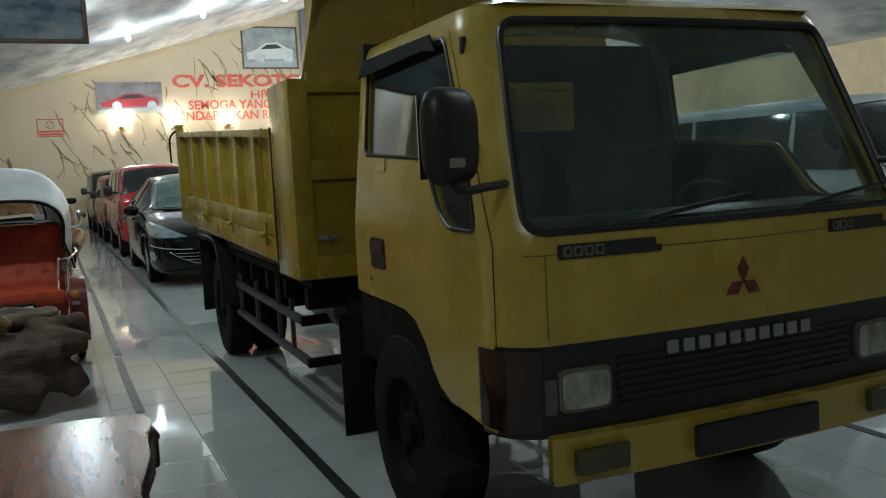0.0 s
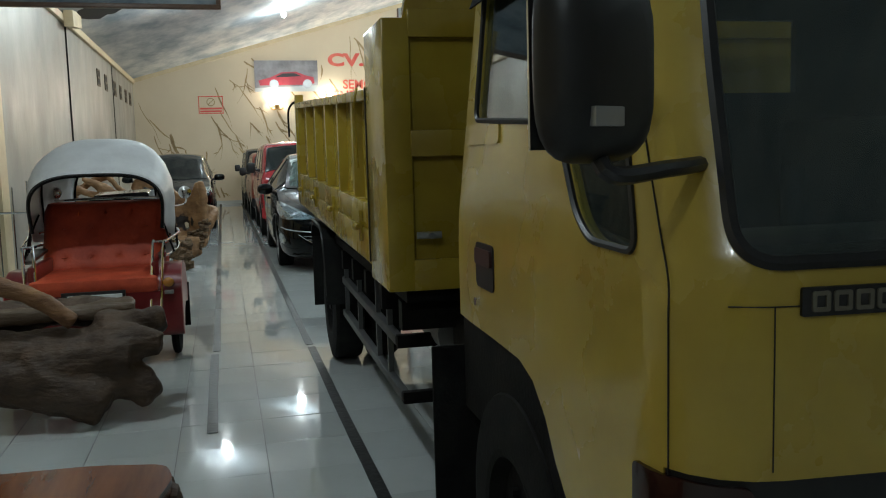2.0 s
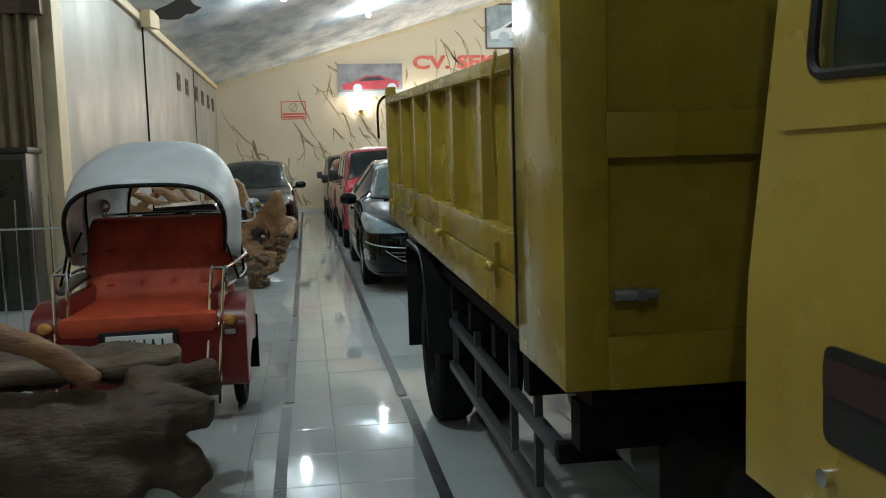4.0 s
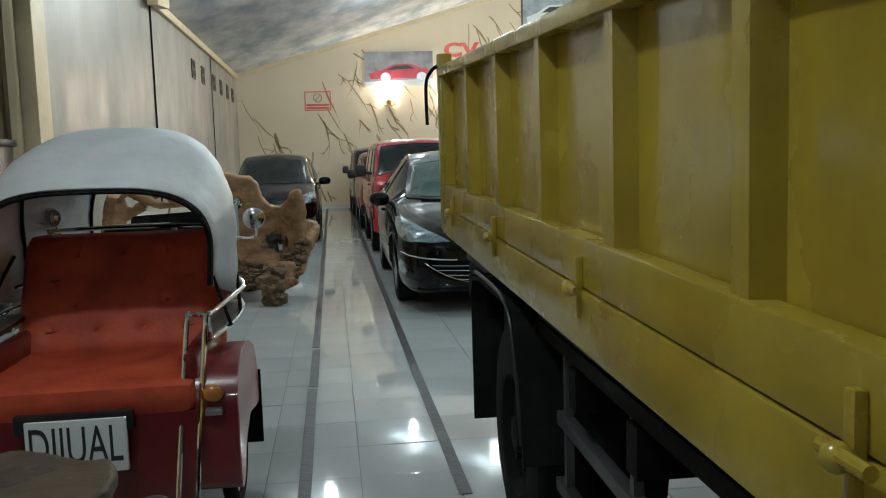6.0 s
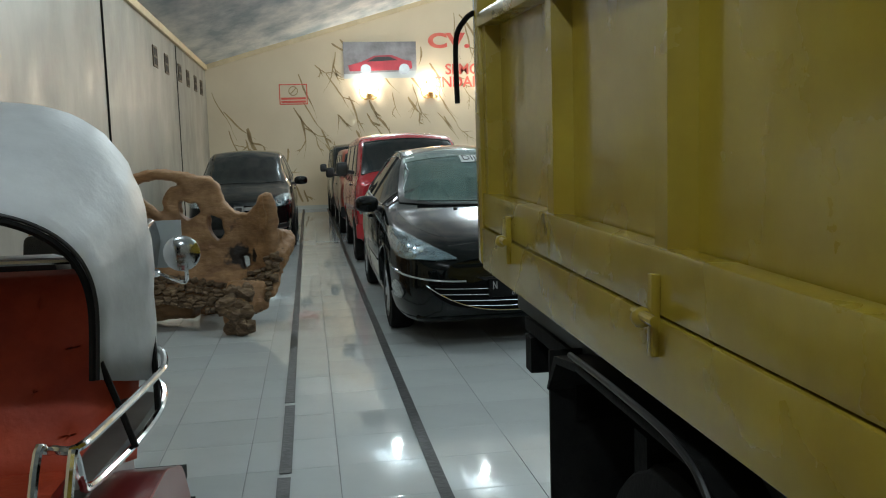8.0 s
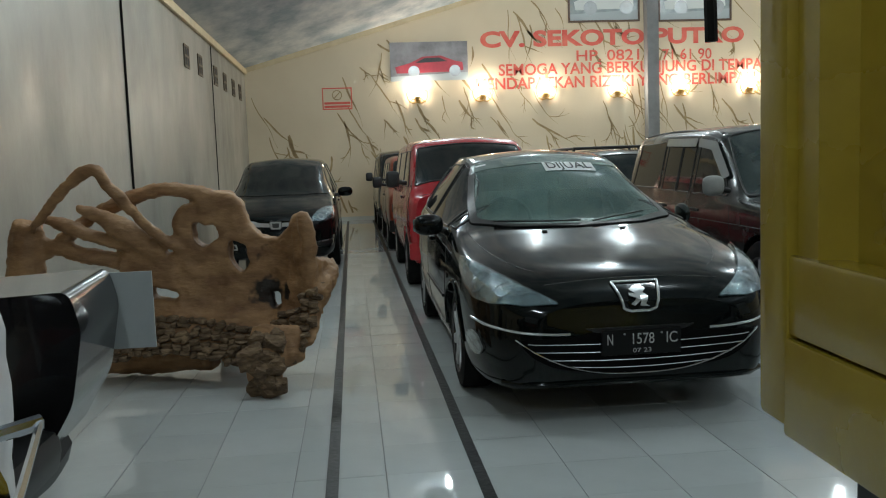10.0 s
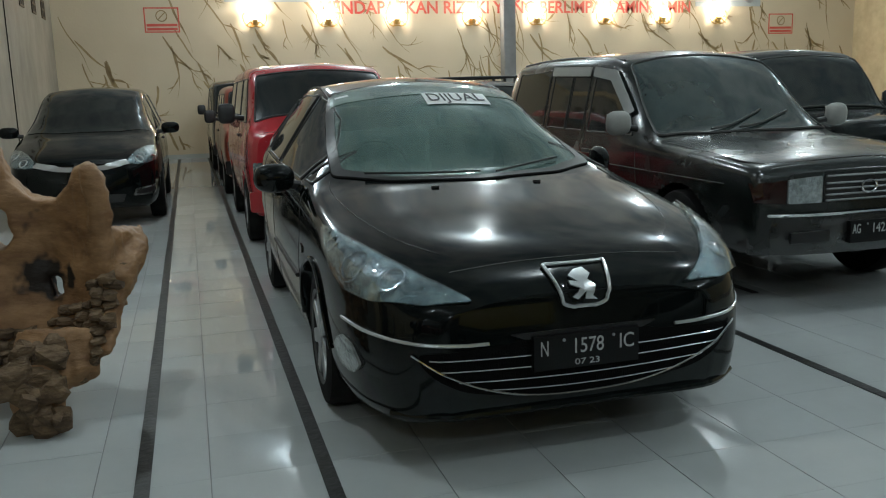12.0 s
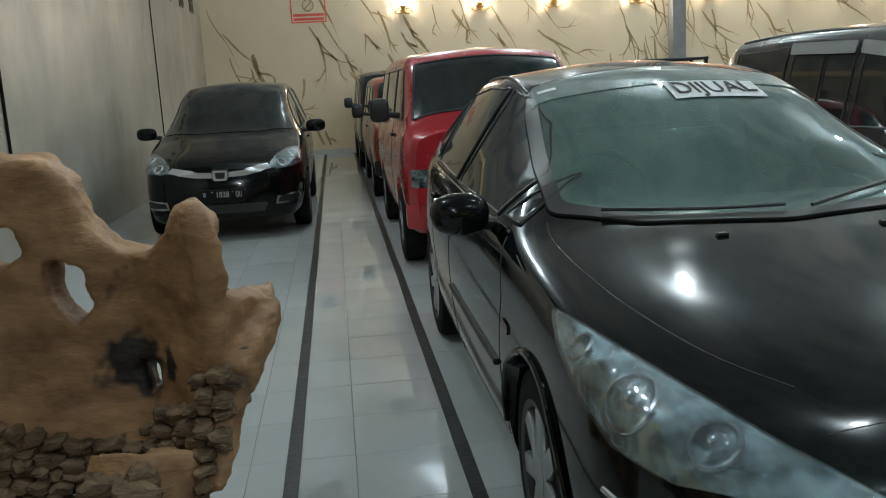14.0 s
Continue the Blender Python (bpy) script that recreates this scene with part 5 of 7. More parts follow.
side_glass(suv, sk, [[(1.55, 1.03), (2.30, 1.04), (2.30, 1.52), (2.0, 1.50), (1.72, 1.27)], [(2.40, 1.04), (2.72, 1.045), (2.72, 1.54), (2.40, 1.53)], [(2.76, 1.045), (3.15, 1.05), (3.15, 1.55), (2.76, 1.545)], [(3.25, 1.06), (4.12, 1.07), (4.02, 1.53), (3.25, 1.55)]], M_DARKGLASS)
for side in ("left", "right"):
    for pts in ([(1.60, 1.20), (1.95, 1.52), (2.32, 1.56), (2.32, 1.48), (2.0, 1.44), (1.68, 1.17)], [(2.38, 1.56), (3.17, 1.58), (3.17, 1.50), (2.38, 1.48)]):
        part("rain_visor", sk.pane(side, rounded(pts, 0.02), 0.03, 0.008, 0.1), mat("clear_grey_visor", (0.34, 0.35, 0.34), 0.15, coat=0.8), suv, "pale plastic rain visor")
side_lines(suv, sk, [[(1.45, 0.98), (1.38, 0.7), (1.38, 0.4)], [(2.35, 1.02), (2.35, 0.4)], [(3.2, 1.03), (3.1, 0.7), (3.02, 0.6)], [(0.3, 0.78), (2.0, 0.80), (4.2, 0.80)]], [(2.2, 0.88), (3.05, 0.89)], M_BLACK)
part("bonnet_seam", tube([sk.at("top", u, v, 0.0005) for u, v in ((-0.74, 1.1), (-0.72, 0.6), (-0.68, 0.12), (0, 0.08), (0.68, 0.12), (0.72, 0.6), (0.74, 1.1))], 0.004, 6), M_BLACK, suv)
for s in (-1, 1):
    pts = [(s * 0.34, 0.665), (s * 0.58, 0.67), (s * 0.58, 0.815), (s * 0.34, 0.83)]
    hl = part("headlamp", sk.pane("front", rounded(pts, 0.015) if s > 0 else rounded(pts[::-1], 0.015), 0.014, 0.03, 0.03), M_FOGREFL, suv, "rectangular clear headlamp")
    part("lens", sk.pane("front", rounded(pts, 0.015) if s > 0 else rounded(pts[::-1], 0.015), 0.022, 0.004, 0.05), M_LENS, hl)
    pts = [(s * 0.59, 0.67), (s * 0.795, 0.69), (s * 0.80, 0.80), (s * 0.59, 0.815)]
    part("indicator", sk.pane("front", pts if s > 0 else pts[::-1], 0.008, 0.012, 0.05), M_AMBER, suv, "dark red corner lens")
    part("wiper", tube([sk.at("top", u, v, 0.02) for u, v in ((s * 0.12 - 0.2, 1.20), (s * 0.12, 1.24), (s * 0.12 + 0.32, 1.36))], 0.009, 6), M_BLACK, suv)
grille = part("grille", sk.pane("front", rounded([(-0.32, 0.665), (0.32, 0.665), (0.32, 0.835), (-0.32, 0.835)], 0.02), 0.004, 0.02, 0.08), M_BLACK, suv, "black grille with chrome bars")
for z in (0.675, 0.71, 0.745, 0.78, 0.825):
    part("grille_bar", tube([sk.at("front", q, z, 0.012) for q in (-0.31, -0.1, 0.1, 0.31)], 0.007, 6), M_ALLOY, grille)
em = sk.at("front", 0, 0.75, 0.02)
part("badge", tube([(em.x + 0.055 * math.cos(a), em.y, em.z + 0.038 * math.sin(a)) for a in (2 * math.pi * i / 12 for i in range(12))], 0.007, 6, closed=True), M_CHROME, grille, "oval chrome emblem")
bp = part("bumper", bent_sheet(rounded([(-0.80, 0.36), (0.80, 0.36), (0.80, 0.60), (-0.80, 0.60)], 0.04), (), (0.08, 0.06), lambda u, v, w: Vector((u, -0.09 + 0.16 * abs(u / 0.8) ** 4 + 0.25 * (abs(v - 0.48) / 0.12) ** 4 * 0.08 - w, v)), 0.1), M_GREYPAINT, suv, "dark grey moulded bumper")
part("bumper_slot", box(-0.62, -0.34, -0.105, -0.08, 0.44, 0.51, 0.01), M_BLACK, bp)
part("bumper_slot", box(0.34, 0.62, -0.105, -0.08, 0.44, 0.51, 0.01), M_BLACK, bp)
part("bumper_chrome", tube([(u, -0.095 + 0.16 * abs(u / 0.8) ** 4, 0.605) for u in (-0.8, -0.6, -0.3, 0, 0.3, 0.6, 0.8)], 0.010, 6), M_CHROME, bp)
car_plate(suv, "AG 1423 PE", "", sk, 0.49, -0.12)
car_mirrors(suv, 0.86, 1.42, 1.13, M_GREYPLASTIC, (0.10, 0.05, 0.09))
for x in (-0.74, 0.74):
    for y in WS:
        wheel(suv, x, y, 0.345, 0.20, -1 if x < 0 else 1, M_ALLOY, spokes=6, rim_share=0.6)
part("underbody", box(-0.6, 0.6, 0.3, 4.1, 0.3, 0.5), M_BLACK, suv)
part("roof_seam", tube([sk.at("top", -0.6, v, 0.004) for v in (2.0, 2.8, 3.6, 4.1)], 0.01, 6), M_BLACK, suv)
part("roof_seam", tube([sk.at("top", 0.6, v, 0.004) for v in (2.0, 2.8, 3.6, 4.1)], 0.01, 6), M_BLACK, suv)

# -- black people carrier beside the wall --
mpv = thing("people_carrier", "black compact people carrier with chrome grille bar", "car", -0.90, 20.62, 0)
WM = (0.82, 3.47)
skin_bm = car_skin(4.39,
                   width=[(0, 0.50), (0.05, 0.64), (0.18, 0.74), (0.45, 0.80), (1.0, 0.835), (3.4, 0.84), (4.2, 0.78), (4.39, 0.68)],
                   belt=[(0, 0.62), (0.1, 0.70), (0.35, 0.80), (0.8, 0.90), (1.2, 0.95), (2.8, 1.02), (4.2, 1.05), (4.39, 0.95)],
                   top=[(0, 0.72), (0.06, 0.775), (0.25, 0.85), (0.7, 0.96), (0.95, 1.02), (1.5, 1.31), (1.95, 1.51), (2.3, 1.58), (3.2, 1.60), (4.0, 1.53), (4.3, 1.2), (4.39, 1.0)],
                   bottom=[(0, 0.23), (0.1, 0.2), (4.0, 0.22), (4.39, 0.35)], rail=0.61, wheels=WM, arch=(0.34, 0.30))
sk = Skin(skin_bm)
part("body", skin_bm, M_CARBLACK, mpv)
ws = rounded([(-0.70, 1.12), (-0.35, 1.0), (0.35, 1.0), (0.70, 1.12), (0.64, 1.5), (0.57, 1.95), (0.3, 2.02), (-0.3, 2.02), (-0.57, 1.95), (-0.64, 1.5)], 0.05, 3)
part("windscreen", sk.pane("top", ws, 0.005, 0.012, 0.06), M_DARKGLASS, mpv, "dark tinted windscreen")
side_glass(mpv, sk, [[(1.45, 1.02), (2.25, 1.05), (2.25, 1.46), (1.9, 1.38)], [(2.35, 1.06), (3.1, 1.09), (3.1, 1.48), (2.35, 1.47)], [(3.2, 1.1), (3.9, 1.14), (3.8, 1.42), (3.2, 1.47)]], M_DARKGLASS)
side_lines(mpv, sk, [[(1.3, 0.95), (1.25, 0.6), (1.25, 0.3)], [(2.3, 1.04), (2.3, 0.3)]], [(2.15, 0.9), (2.95, 0.93)], M_CHROME)
for s in (-1, 1):
    lamp = [(-0.45, 0.08, 0.68), (-0.47, 0.12, 0.74), (-0.55, 0.25, 0.815), (-0.66, 0.40, 0.865), (-0.74, 0.50, 0.87), (-0.79, 0.45, 0.80), (-0.77, 0.30, 0.725), (-0.67, 0.16, 0.68), (-0.55, 0.10, 0.665)]
    way = (-s * 0.38, 0.85, -0.38)
    hl = part("headlamp", sk.patch(flip(lamp, s), way, 0.014, 0.02, 0.03), M_REFL, mpv, "clear angular headlamp")
    part("lens", sk.patch(flip(lamp, s), way, 0.024, 0.004, 0.04), M_LENS, hl)
    for c, r in (((-0.70, 0.34, 0.79), 0.055), ((-0.57, 0.16, 0.715), 0.04)):
        part("bowl", tube(sk.ring(flip([c], s)[0], r, way, 0.016), 0.009, 6, closed=True), M_CHROME, hl)
    way = (-s * 0.5, 0.86, 0.0)
    fog = [(-0.48, 0.06, 0.345), (-0.50, 0.06, 0.425), (-0.72, 0.22, 0.455), (-0.745, 0.24, 0.40), (-0.71, 0.22, 0.35)]
    fb = part("fog_bezel", sk.patch(flip(fog, s), way, 0.012, 0.02, 0.03, 0.012), M_CHROME, mpv, "chrome fog lamp bezel")
    fog = [(-0.505, 0.07, 0.365), (-0.52, 0.08, 0.41), (-0.70, 0.20, 0.435), (-0.72, 0.22, 0.40), (-0.69, 0.20, 0.37)]
    part("fog_lamp", sk.patch(flip(fog, s), way, 0.018, 0.006, 0.04, 0.01), M_BLACK, fb)
gb = [(-0.50, 0.70), (-0.25, 0.65), (0, 0.635), (0.25, 0.65), (0.50, 0.70), (0.46, 0.745), (0.2, 0.70), (0, 0.688), (-0.2, 0.70), (-0.46, 0.745)]
part("grille_bar", sk.pane("front", gb, 0.024, 0.02, 0.02), M_BRIGHT, mpv, "broad chrome grille bar")
part("badge_recess", sk.pane("front", rounded([(-0.075, 0.605), (0.075, 0.605), (0.085, 0.72), (-0.085, 0.72)], 0.025), 0.034, 0.012, 0.06), M_BLACK, mpv)
part("badge", sk.pane("front", rounded([(-0.068, 0.612), (0.068, 0.612), (0.077, 0.712), (-0.077, 0.712)], 0.022), 0.042, 0.008, 0.06, [rounded([(-0.04, 0.632), (0.04, 0.632), (0.05, 0.692), (-0.05, 0.692)], 0.012)]), M_BRIGHT, mpv, "square chrome emblem")
part("grille", sk.pane("front", rounded([(-0.40, 0.28), (0.40, 0.28), (0.44, 0.37), (-0.44, 0.37)], 0.02), 0.004, 0.012, 0.08), M_BLACK, mpv)
car_plate(mpv, "W 1038 QU", "", sk, 0.455)
car_mirrors(mpv, 0.84, 1.35, 1.05, M_CARBLACK, (0.11, 0.05, 0.07))
for x in (-0.74, 0.74):
    for y in WM:
        wheel(mpv, x, y, 0.30, 0.18, -1 if x < 0 else 1, M_ALLOY, spokes=5, rim_share=0.66)
part("underbody", box(-0.6, 0.6, 0.3, 4.0, 0.2, 0.4), M_BLACK, mpv)


# -- boxy vans and SUVs further back --
def boxy_car(name, label, x, y, length, half, height, hood, paint, glass, cat="car", belt_z=1.0, round_nose=0.1, plate=False):
    car = thing(name, label, cat, x, y, 0)
    wl = (0.55 + 0.35 * hood, length - 0.8)
    cow = 0.10 + hood
    bm = car_skin(length,
                  width=[(0, half - round_nose), (0.06, half - 0.05), (0.25, half - 0.015), (1.0, half), (length - 0.3, half), (length, half - 0.08)],
                  belt=[(0, belt_z - 0.28 if hood > 0.3 else belt_z - 0.12), (0.12, belt_z - 0.08), (cow, belt_z - 0.03), (length - 0.1, belt_z), (length, belt_z - 0.06)],
                  top=[(0, belt_z - 0.15 if hood > 0.3 else belt_z - 0.03), (0.1, belt_z - 0.02), (cow, belt_z + 0.06), (cow + 0.28, belt_z + (height - belt_z) * 0.52), (cow + 0.52, height - 0.09), (cow + 0.72, height - 0.025), (cow + 1.3, height), (length - 0.5, height - 0.01), (length - 0.2, height - 0.08), (length - 0.05, belt_z + 0.2), (length, belt_z)],
                  bottom=[(0, 0.34), (0.12, 0.28), (length - 0.3, 0.3), (length, 0.38)], rail=half - 0.13, wheels=wl, arch=(0.35, 0.31), cells=(0.045, 12))
    sk = Skin(bm)
    part("body", bm, paint, car)
    hw = half - 0.12
    ws = rounded([(-hw, cow + 0.05), (hw, cow + 0.05), (hw - 0.08, cow + 0.5), (-hw + 0.08, cow + 0.5)], 0.04, 3)
    w = part("windscreen", sk.pane("top", ws, 0.006, 0.012, 0.07), glass, car, "dark tinted windscreen")
    part("screen_trim", tube([sk.at("top", u, v, 0.004) for u, v in dense(ws)], 0.011, 6, closed=True), M_BLACK, w)
    z0, z1 = belt_z + 0.04, height - 0.17
    a = cow + 0.32
    mid = (a + 0.5 + length - 0.5) / 2
    side_glass(car, sk, [[(a, z0), (a + 0.72, z0), (a + 0.72, z1), (a + 0.28, z1)], [(a + 0.80, z0), (mid + 0.3, z0), (mid + 0.3, z1), (a + 0.80, z1)], [(mid + 0.38, z0), (length - 0.35, z0), (length - 0.42, z1), (mid + 0.38, z1)]], glass)
    side_lines(car, sk, [[(a - 0.1, belt_z), (a - 0.12, 0.4)], [(a + 0.76, belt_z), (a + 0.76, 0.36)], [(0.3, 0.62), (length - 0.2, 0.62)]], [(a + 0.62, belt_z - 0.1)], M_BLACK)
    for s in (-1, 1):
        pts = [(s * (half - 0.30), 0.66), (s * (half - 0.07), 0.66), (s * (half - 0.07), 0.80), (s * (half - 0.30), 0.80)]
        part("headlamp", sk.pane("front", rounded(pts if s > 0 else pts[::-1], 0.02), 0.008, 0.02, 0.06), M_REFL, car)
    part("grille", sk.pane("front", rounded([(-half + 0.33, 0.67), (half - 0.33, 0.67), (half - 0.33, 0.79), (-half + 0.33, 0.79)], 0.02), 0.006, 0.02, 0.08), M_BLACK, car)
    part("bumper", bent_sheet(rounded([(-half + 0.02, 0.34), (half - 0.02, 0.34), (half - 0.02, 0.53), (-half + 0.02, 0.53)], 0.03), (), (0.1, 0), lambda u, v, w: Vector((u, -0.06 + 0.12 * abs(u / half) ** 4 - w, v)), 0.08), paint if paint is M_CARRED else M_BLACK, car)
    car_mirrors(car, half + 0.02, cow + 0.30, belt_z + 0.13, M_BLACK, (0.08, 0.04, 0.095), 0.5)
    for xx in (-half + 0.10, half - 0.10):
        for yy in wl:
            wheel(car, xx, yy, 0.31, 0.18, -1 if xx < 0 else 1, M_ALLOY, spokes=5, rim_share=0.62)
    part("underbody", box(-0.6, 0.6, 0.3, length - 0.4, 0.26, 0.45), M_BLACK, car)
    return car, sk


van, sk = boxy_car("minivan", "bright red minivan with a steep dark windscreen", 1.53, 18.45, 3.7, 0.79, 1.74, 0.05, M_CARRED, M_DARKGLASS, "van", belt_z=1.12)
part("wiper", tube([sk.at("top", u, v, 0.02) for u, v in ((-0.1, 0.2), (0.1, 0.23), (0.35, 0.3))], 0.009, 6), M_BLACK, van)
boxy_car("estate_car", "faded red estate car with black mirrors", 1.50, 22.7, 4.0, 0.80, 1.62, 0.75, M_ORANGE, M_DARKGLASS, belt_z=1.0)
boxy_car("offroad_car", "dark off-road car parked near the end wall", 1.48, 27.2, 4.0, 0.82, 1.78, 0.8, M_GREYPAINT, M_DARKGLASS, belt_z=1.05)
boxy_car("offroad_car", "black off-road car with a boxy cabin", 6.62, 16.75, 4.2, 0.84, 1.76, 0.95, M_CARBLACK, M_DARKGLASS, belt_z=1.05)
rk, sk = boxy_car("estate_car", "dark estate car with a black roof rack", 4.35, 20.6, 4.2, 0.82, 1.55, 0.8, M_GREYPAINT, M_DARKGLASS, belt_z=0.98)
rack = part("roof_rack", tube([(-0.62, 1.9, 1.58), (-0.62, 2.6, 1.585), (-0.62, 3.4, 1.58)], 0.02, 8), M_BLACK, rk, "black roof rack")
part("rack_bar", tube([(0.62, 1.9, 1.58), (0.62, 2.6, 1.585), (0.62, 3.4, 1.58)], 0.02, 8), M_BLACK, rack)
for yy in (1.95, 2.4, 2.9, 3.35):
    part("rack_bar", tube([(-0.62, yy, 1.58), (0, yy, 1.585), (0.62, yy, 1.58)], 0.018, 8), M_BLACK, rack)
    for s in (-1, 1):
        part("rack_foot", box(s * 0.62 - 0.02, s * 0.62 + 0.02, yy - 0.02, yy + 0.02, 1.50, 1.58), M_BLACK, rack)

boxy_car("minibus", "silver minibus with dark windows", 6.9, 6.3, 4.4, 0.85, 1.90, 0.35, mat("silver_minibus_paint", (0.40, 0.42, 0.43), 0.3, 0.5, colour2=(0.34, 0.36, 0.37), scale=3, coat=0.5), M_DARKGLASS, "van", belt_z=1.15)
# ---- wall and ceiling details ----
def poster(name, x0, x1, z0, z1, back, label, car_paint, frame_mat=None, seed=1):
    """A flat printed picture of a car on the end wall."""
    y = WALL_Y - 0.02
    ob = thing(name, label, "poster", (x0 + x1) / 2, y, z0)
    w, h = x1 - x0, z1 - z0
    part("print", box(-w / 2, w / 2, 0.0, 0.016, 0, h), back, ob)
    body = [(-0.42, 0.20), (-0.44, 0.36), (-0.25, 0.46), (-0.08, 0.62), (0.15, 0.64), (0.33, 0.50), (0.43, 0.46), (0.44, 0.26), (0.36, 0.22)]
    part("printed_car", prism([(u * w, v * h) for u, v in body], 0.003, lambda u, v, k: (u, -0.004 + k, v)), car_paint, ob)
    part("printed_glass", prism([(u * w, v * h) for u, v in ((-0.18, 0.46), (-0.06, 0.58), (0.13, 0.59), (0.24, 0.49))], 0.002, lambda u, v, k: (u, -0.007 + k, v)), M_BLACK, ob)
    for cx in (-0.20, 0.33):
        r = 0.10 * h + 0.05
        part("printed_wheel", prism([(cx * w + r * math.cos(a), 0.24 * h + r * math.sin(a)) for a in (2 * math.pi * i / 18 for i in range(18))], 0.002, lambda u, v, k: (u, -0.0075 + k, v)), M_ALLOY, ob)
    part("printed_ground", prism([(-w / 2, 0), (w / 2, 0), (w / 2, 0.2 * h), (-w / 2, 0.12 * h)], 0.002, lambda u, v, k: (u, -0.003 + k, v)), mat("printed_pale_ground", (0.42, 0.46, 0.47), 0.5), ob)
    if frame_mat:
        for a, b, c, d in ((-w / 2 - 0.05, w / 2 + 0.05, -0.05, 0.0), (-w / 2 - 0.05, w / 2 + 0.05, h, h + 0.05), (-w / 2 - 0.05, -w / 2, 0, h), (w / 2, w / 2 + 0.05, 0, h)):
            part("frame", box(a, b, -0.03, 0.018, c, d, 0.008), frame_mat, ob)
    return ob


M_PRINT_DARK = mat("printed_grey_sky", (0.16, 0.15, 0.16), 0.45, colour2=(0.34, 0.33, 0.35), scale=1.6)
M_PRINT_PALE = mat("printed_pale_paper", (0.62, 0.60, 0.54), 0.5, colour2=(0.52, 0.50, 0.46), scale=1.4)
M_PRINT_GREY = mat("printed_grey_scene", (0.20, 0.24, 0.25), 0.2, colour2=(0.40, 0.44, 0.44), scale=2.5, coat=0.5)
M_PRINT_RED = mat("printed_red", (0.50, 0.05, 0.07), 0.45, colour2=(0.36, 0.03, 0.05), scale=3)
M_PRINT_WHITE = mat("printed_white", (0.66, 0.68, 0.66), 0.4)
poster("car_poster", 1.29, 3.35, 3.62, 4.63, M_PRINT_DARK, "poster of a red sports car on a grey sky", M_PRINT_RED)
poster("car_poster", 13.9, 15.97, 3.50, 4.45, M_PRINT_PALE, "poster of a red race car on white paper", M_PRINT_RED)
poster("framed_picture", 6.15, 8.02, 5.10, 6.45, M_PRINT_GREY, "brown-framed picture of a white sports car", M_PRINT_WHITE, M_BROWN_FRAME)
poster("framed_picture", 8.64, 10.60, 5.08, 6.42, M_PRINT_GREY, "brown-framed picture of cars behind glass", M_PRINT_WHITE, M_BROWN_FRAME)
# steel column at the gable
tagged(finish("column", box(8.18, 8.50, WALL_Y - 0.30, WALL_Y - 0.001, 0, ceil_z(8.34) - 0.02, 0.01), M_STEEL), "grey painted steel column against the end wall", "column", kind="structure")
# painted lettering
for text, x0, x1, zc, size, bold in (("CV. SEKOTO PUTRO", 3.70, 11.02, 4.63, 0.56, 0.022), ("HP. 0821", 6.31, 8.05, 4.16, 0.40, 0.004), ("71 61 90", 8.70, 10.09, 4.14, 0.40, 0.004), ("SEMOGA YANG BERKUNJUNG DI TEMPAT KAMI", 4.18, 12.82, 3.83, 0.42, 0.008), ("MENDAPATKAN RIZZKI YANG BERLIMPAH AMIN...AMIN", 3.55, 13.75, 3.47, 0.42, 0.008)):
    w = writing("wall_lettering", text, size, Matrix.Translation(((x0 + x1) / 2, WALL_Y - 0.004, zc)) @ FACING, M_RED_PAINT, wall_north, x1 - x0, 0.002, bold)
# no-smoking panels
for x0, x1, z0, z1 in ((-0.53, 0.25, 2.93, 3.50), (16.28, 17.09, 2.74, 3.30)):
    w, h = x1 - x0, z1 - z0
    ob = thing("no_smoking_sign", "red-lined no-smoking notice painted on the wall", "sign", (x0 + x1) / 2, WALL_Y - 0.006, z0)
    for a, b, c, d in ((-w / 2, w / 2, 0, 0.03), (-w / 2, w / 2, h - 0.03, h), (-w / 2, -w / 2 + 0.03, 0.03, h - 0.03), (w / 2 - 0.03, w / 2, 0.03, h - 0.03), (-w / 2 + 0.05, w / 2 - 0.05, 0.05, 0.11), (-w / 2 + 0.05, w / 2 - 0.05, 0.14, 0.20)):
        part("border_bar", box(a, b, 0, 0.005, c, d), M_RED_PAINT, ob)
    part("ring", tube([(0.12 * math.cos(a), 0.0, h * 0.66 + 0.12 * math.sin(a)) for a in (2 * math.pi * i / 12 for i in range(12))], 0.012, 6, closed=True), M_VEIN, ob)
    part("slash", tube([(-0.08, 0, h * 0.66 - 0.08), (0, 0, h * 0.66), (0.08, 0, h * 0.66 + 0.08)], 0.012, 6), M_VEIN, ob)

# painted veins on the end wall
rnd = random.Random(7)
bm = bmesh.new()


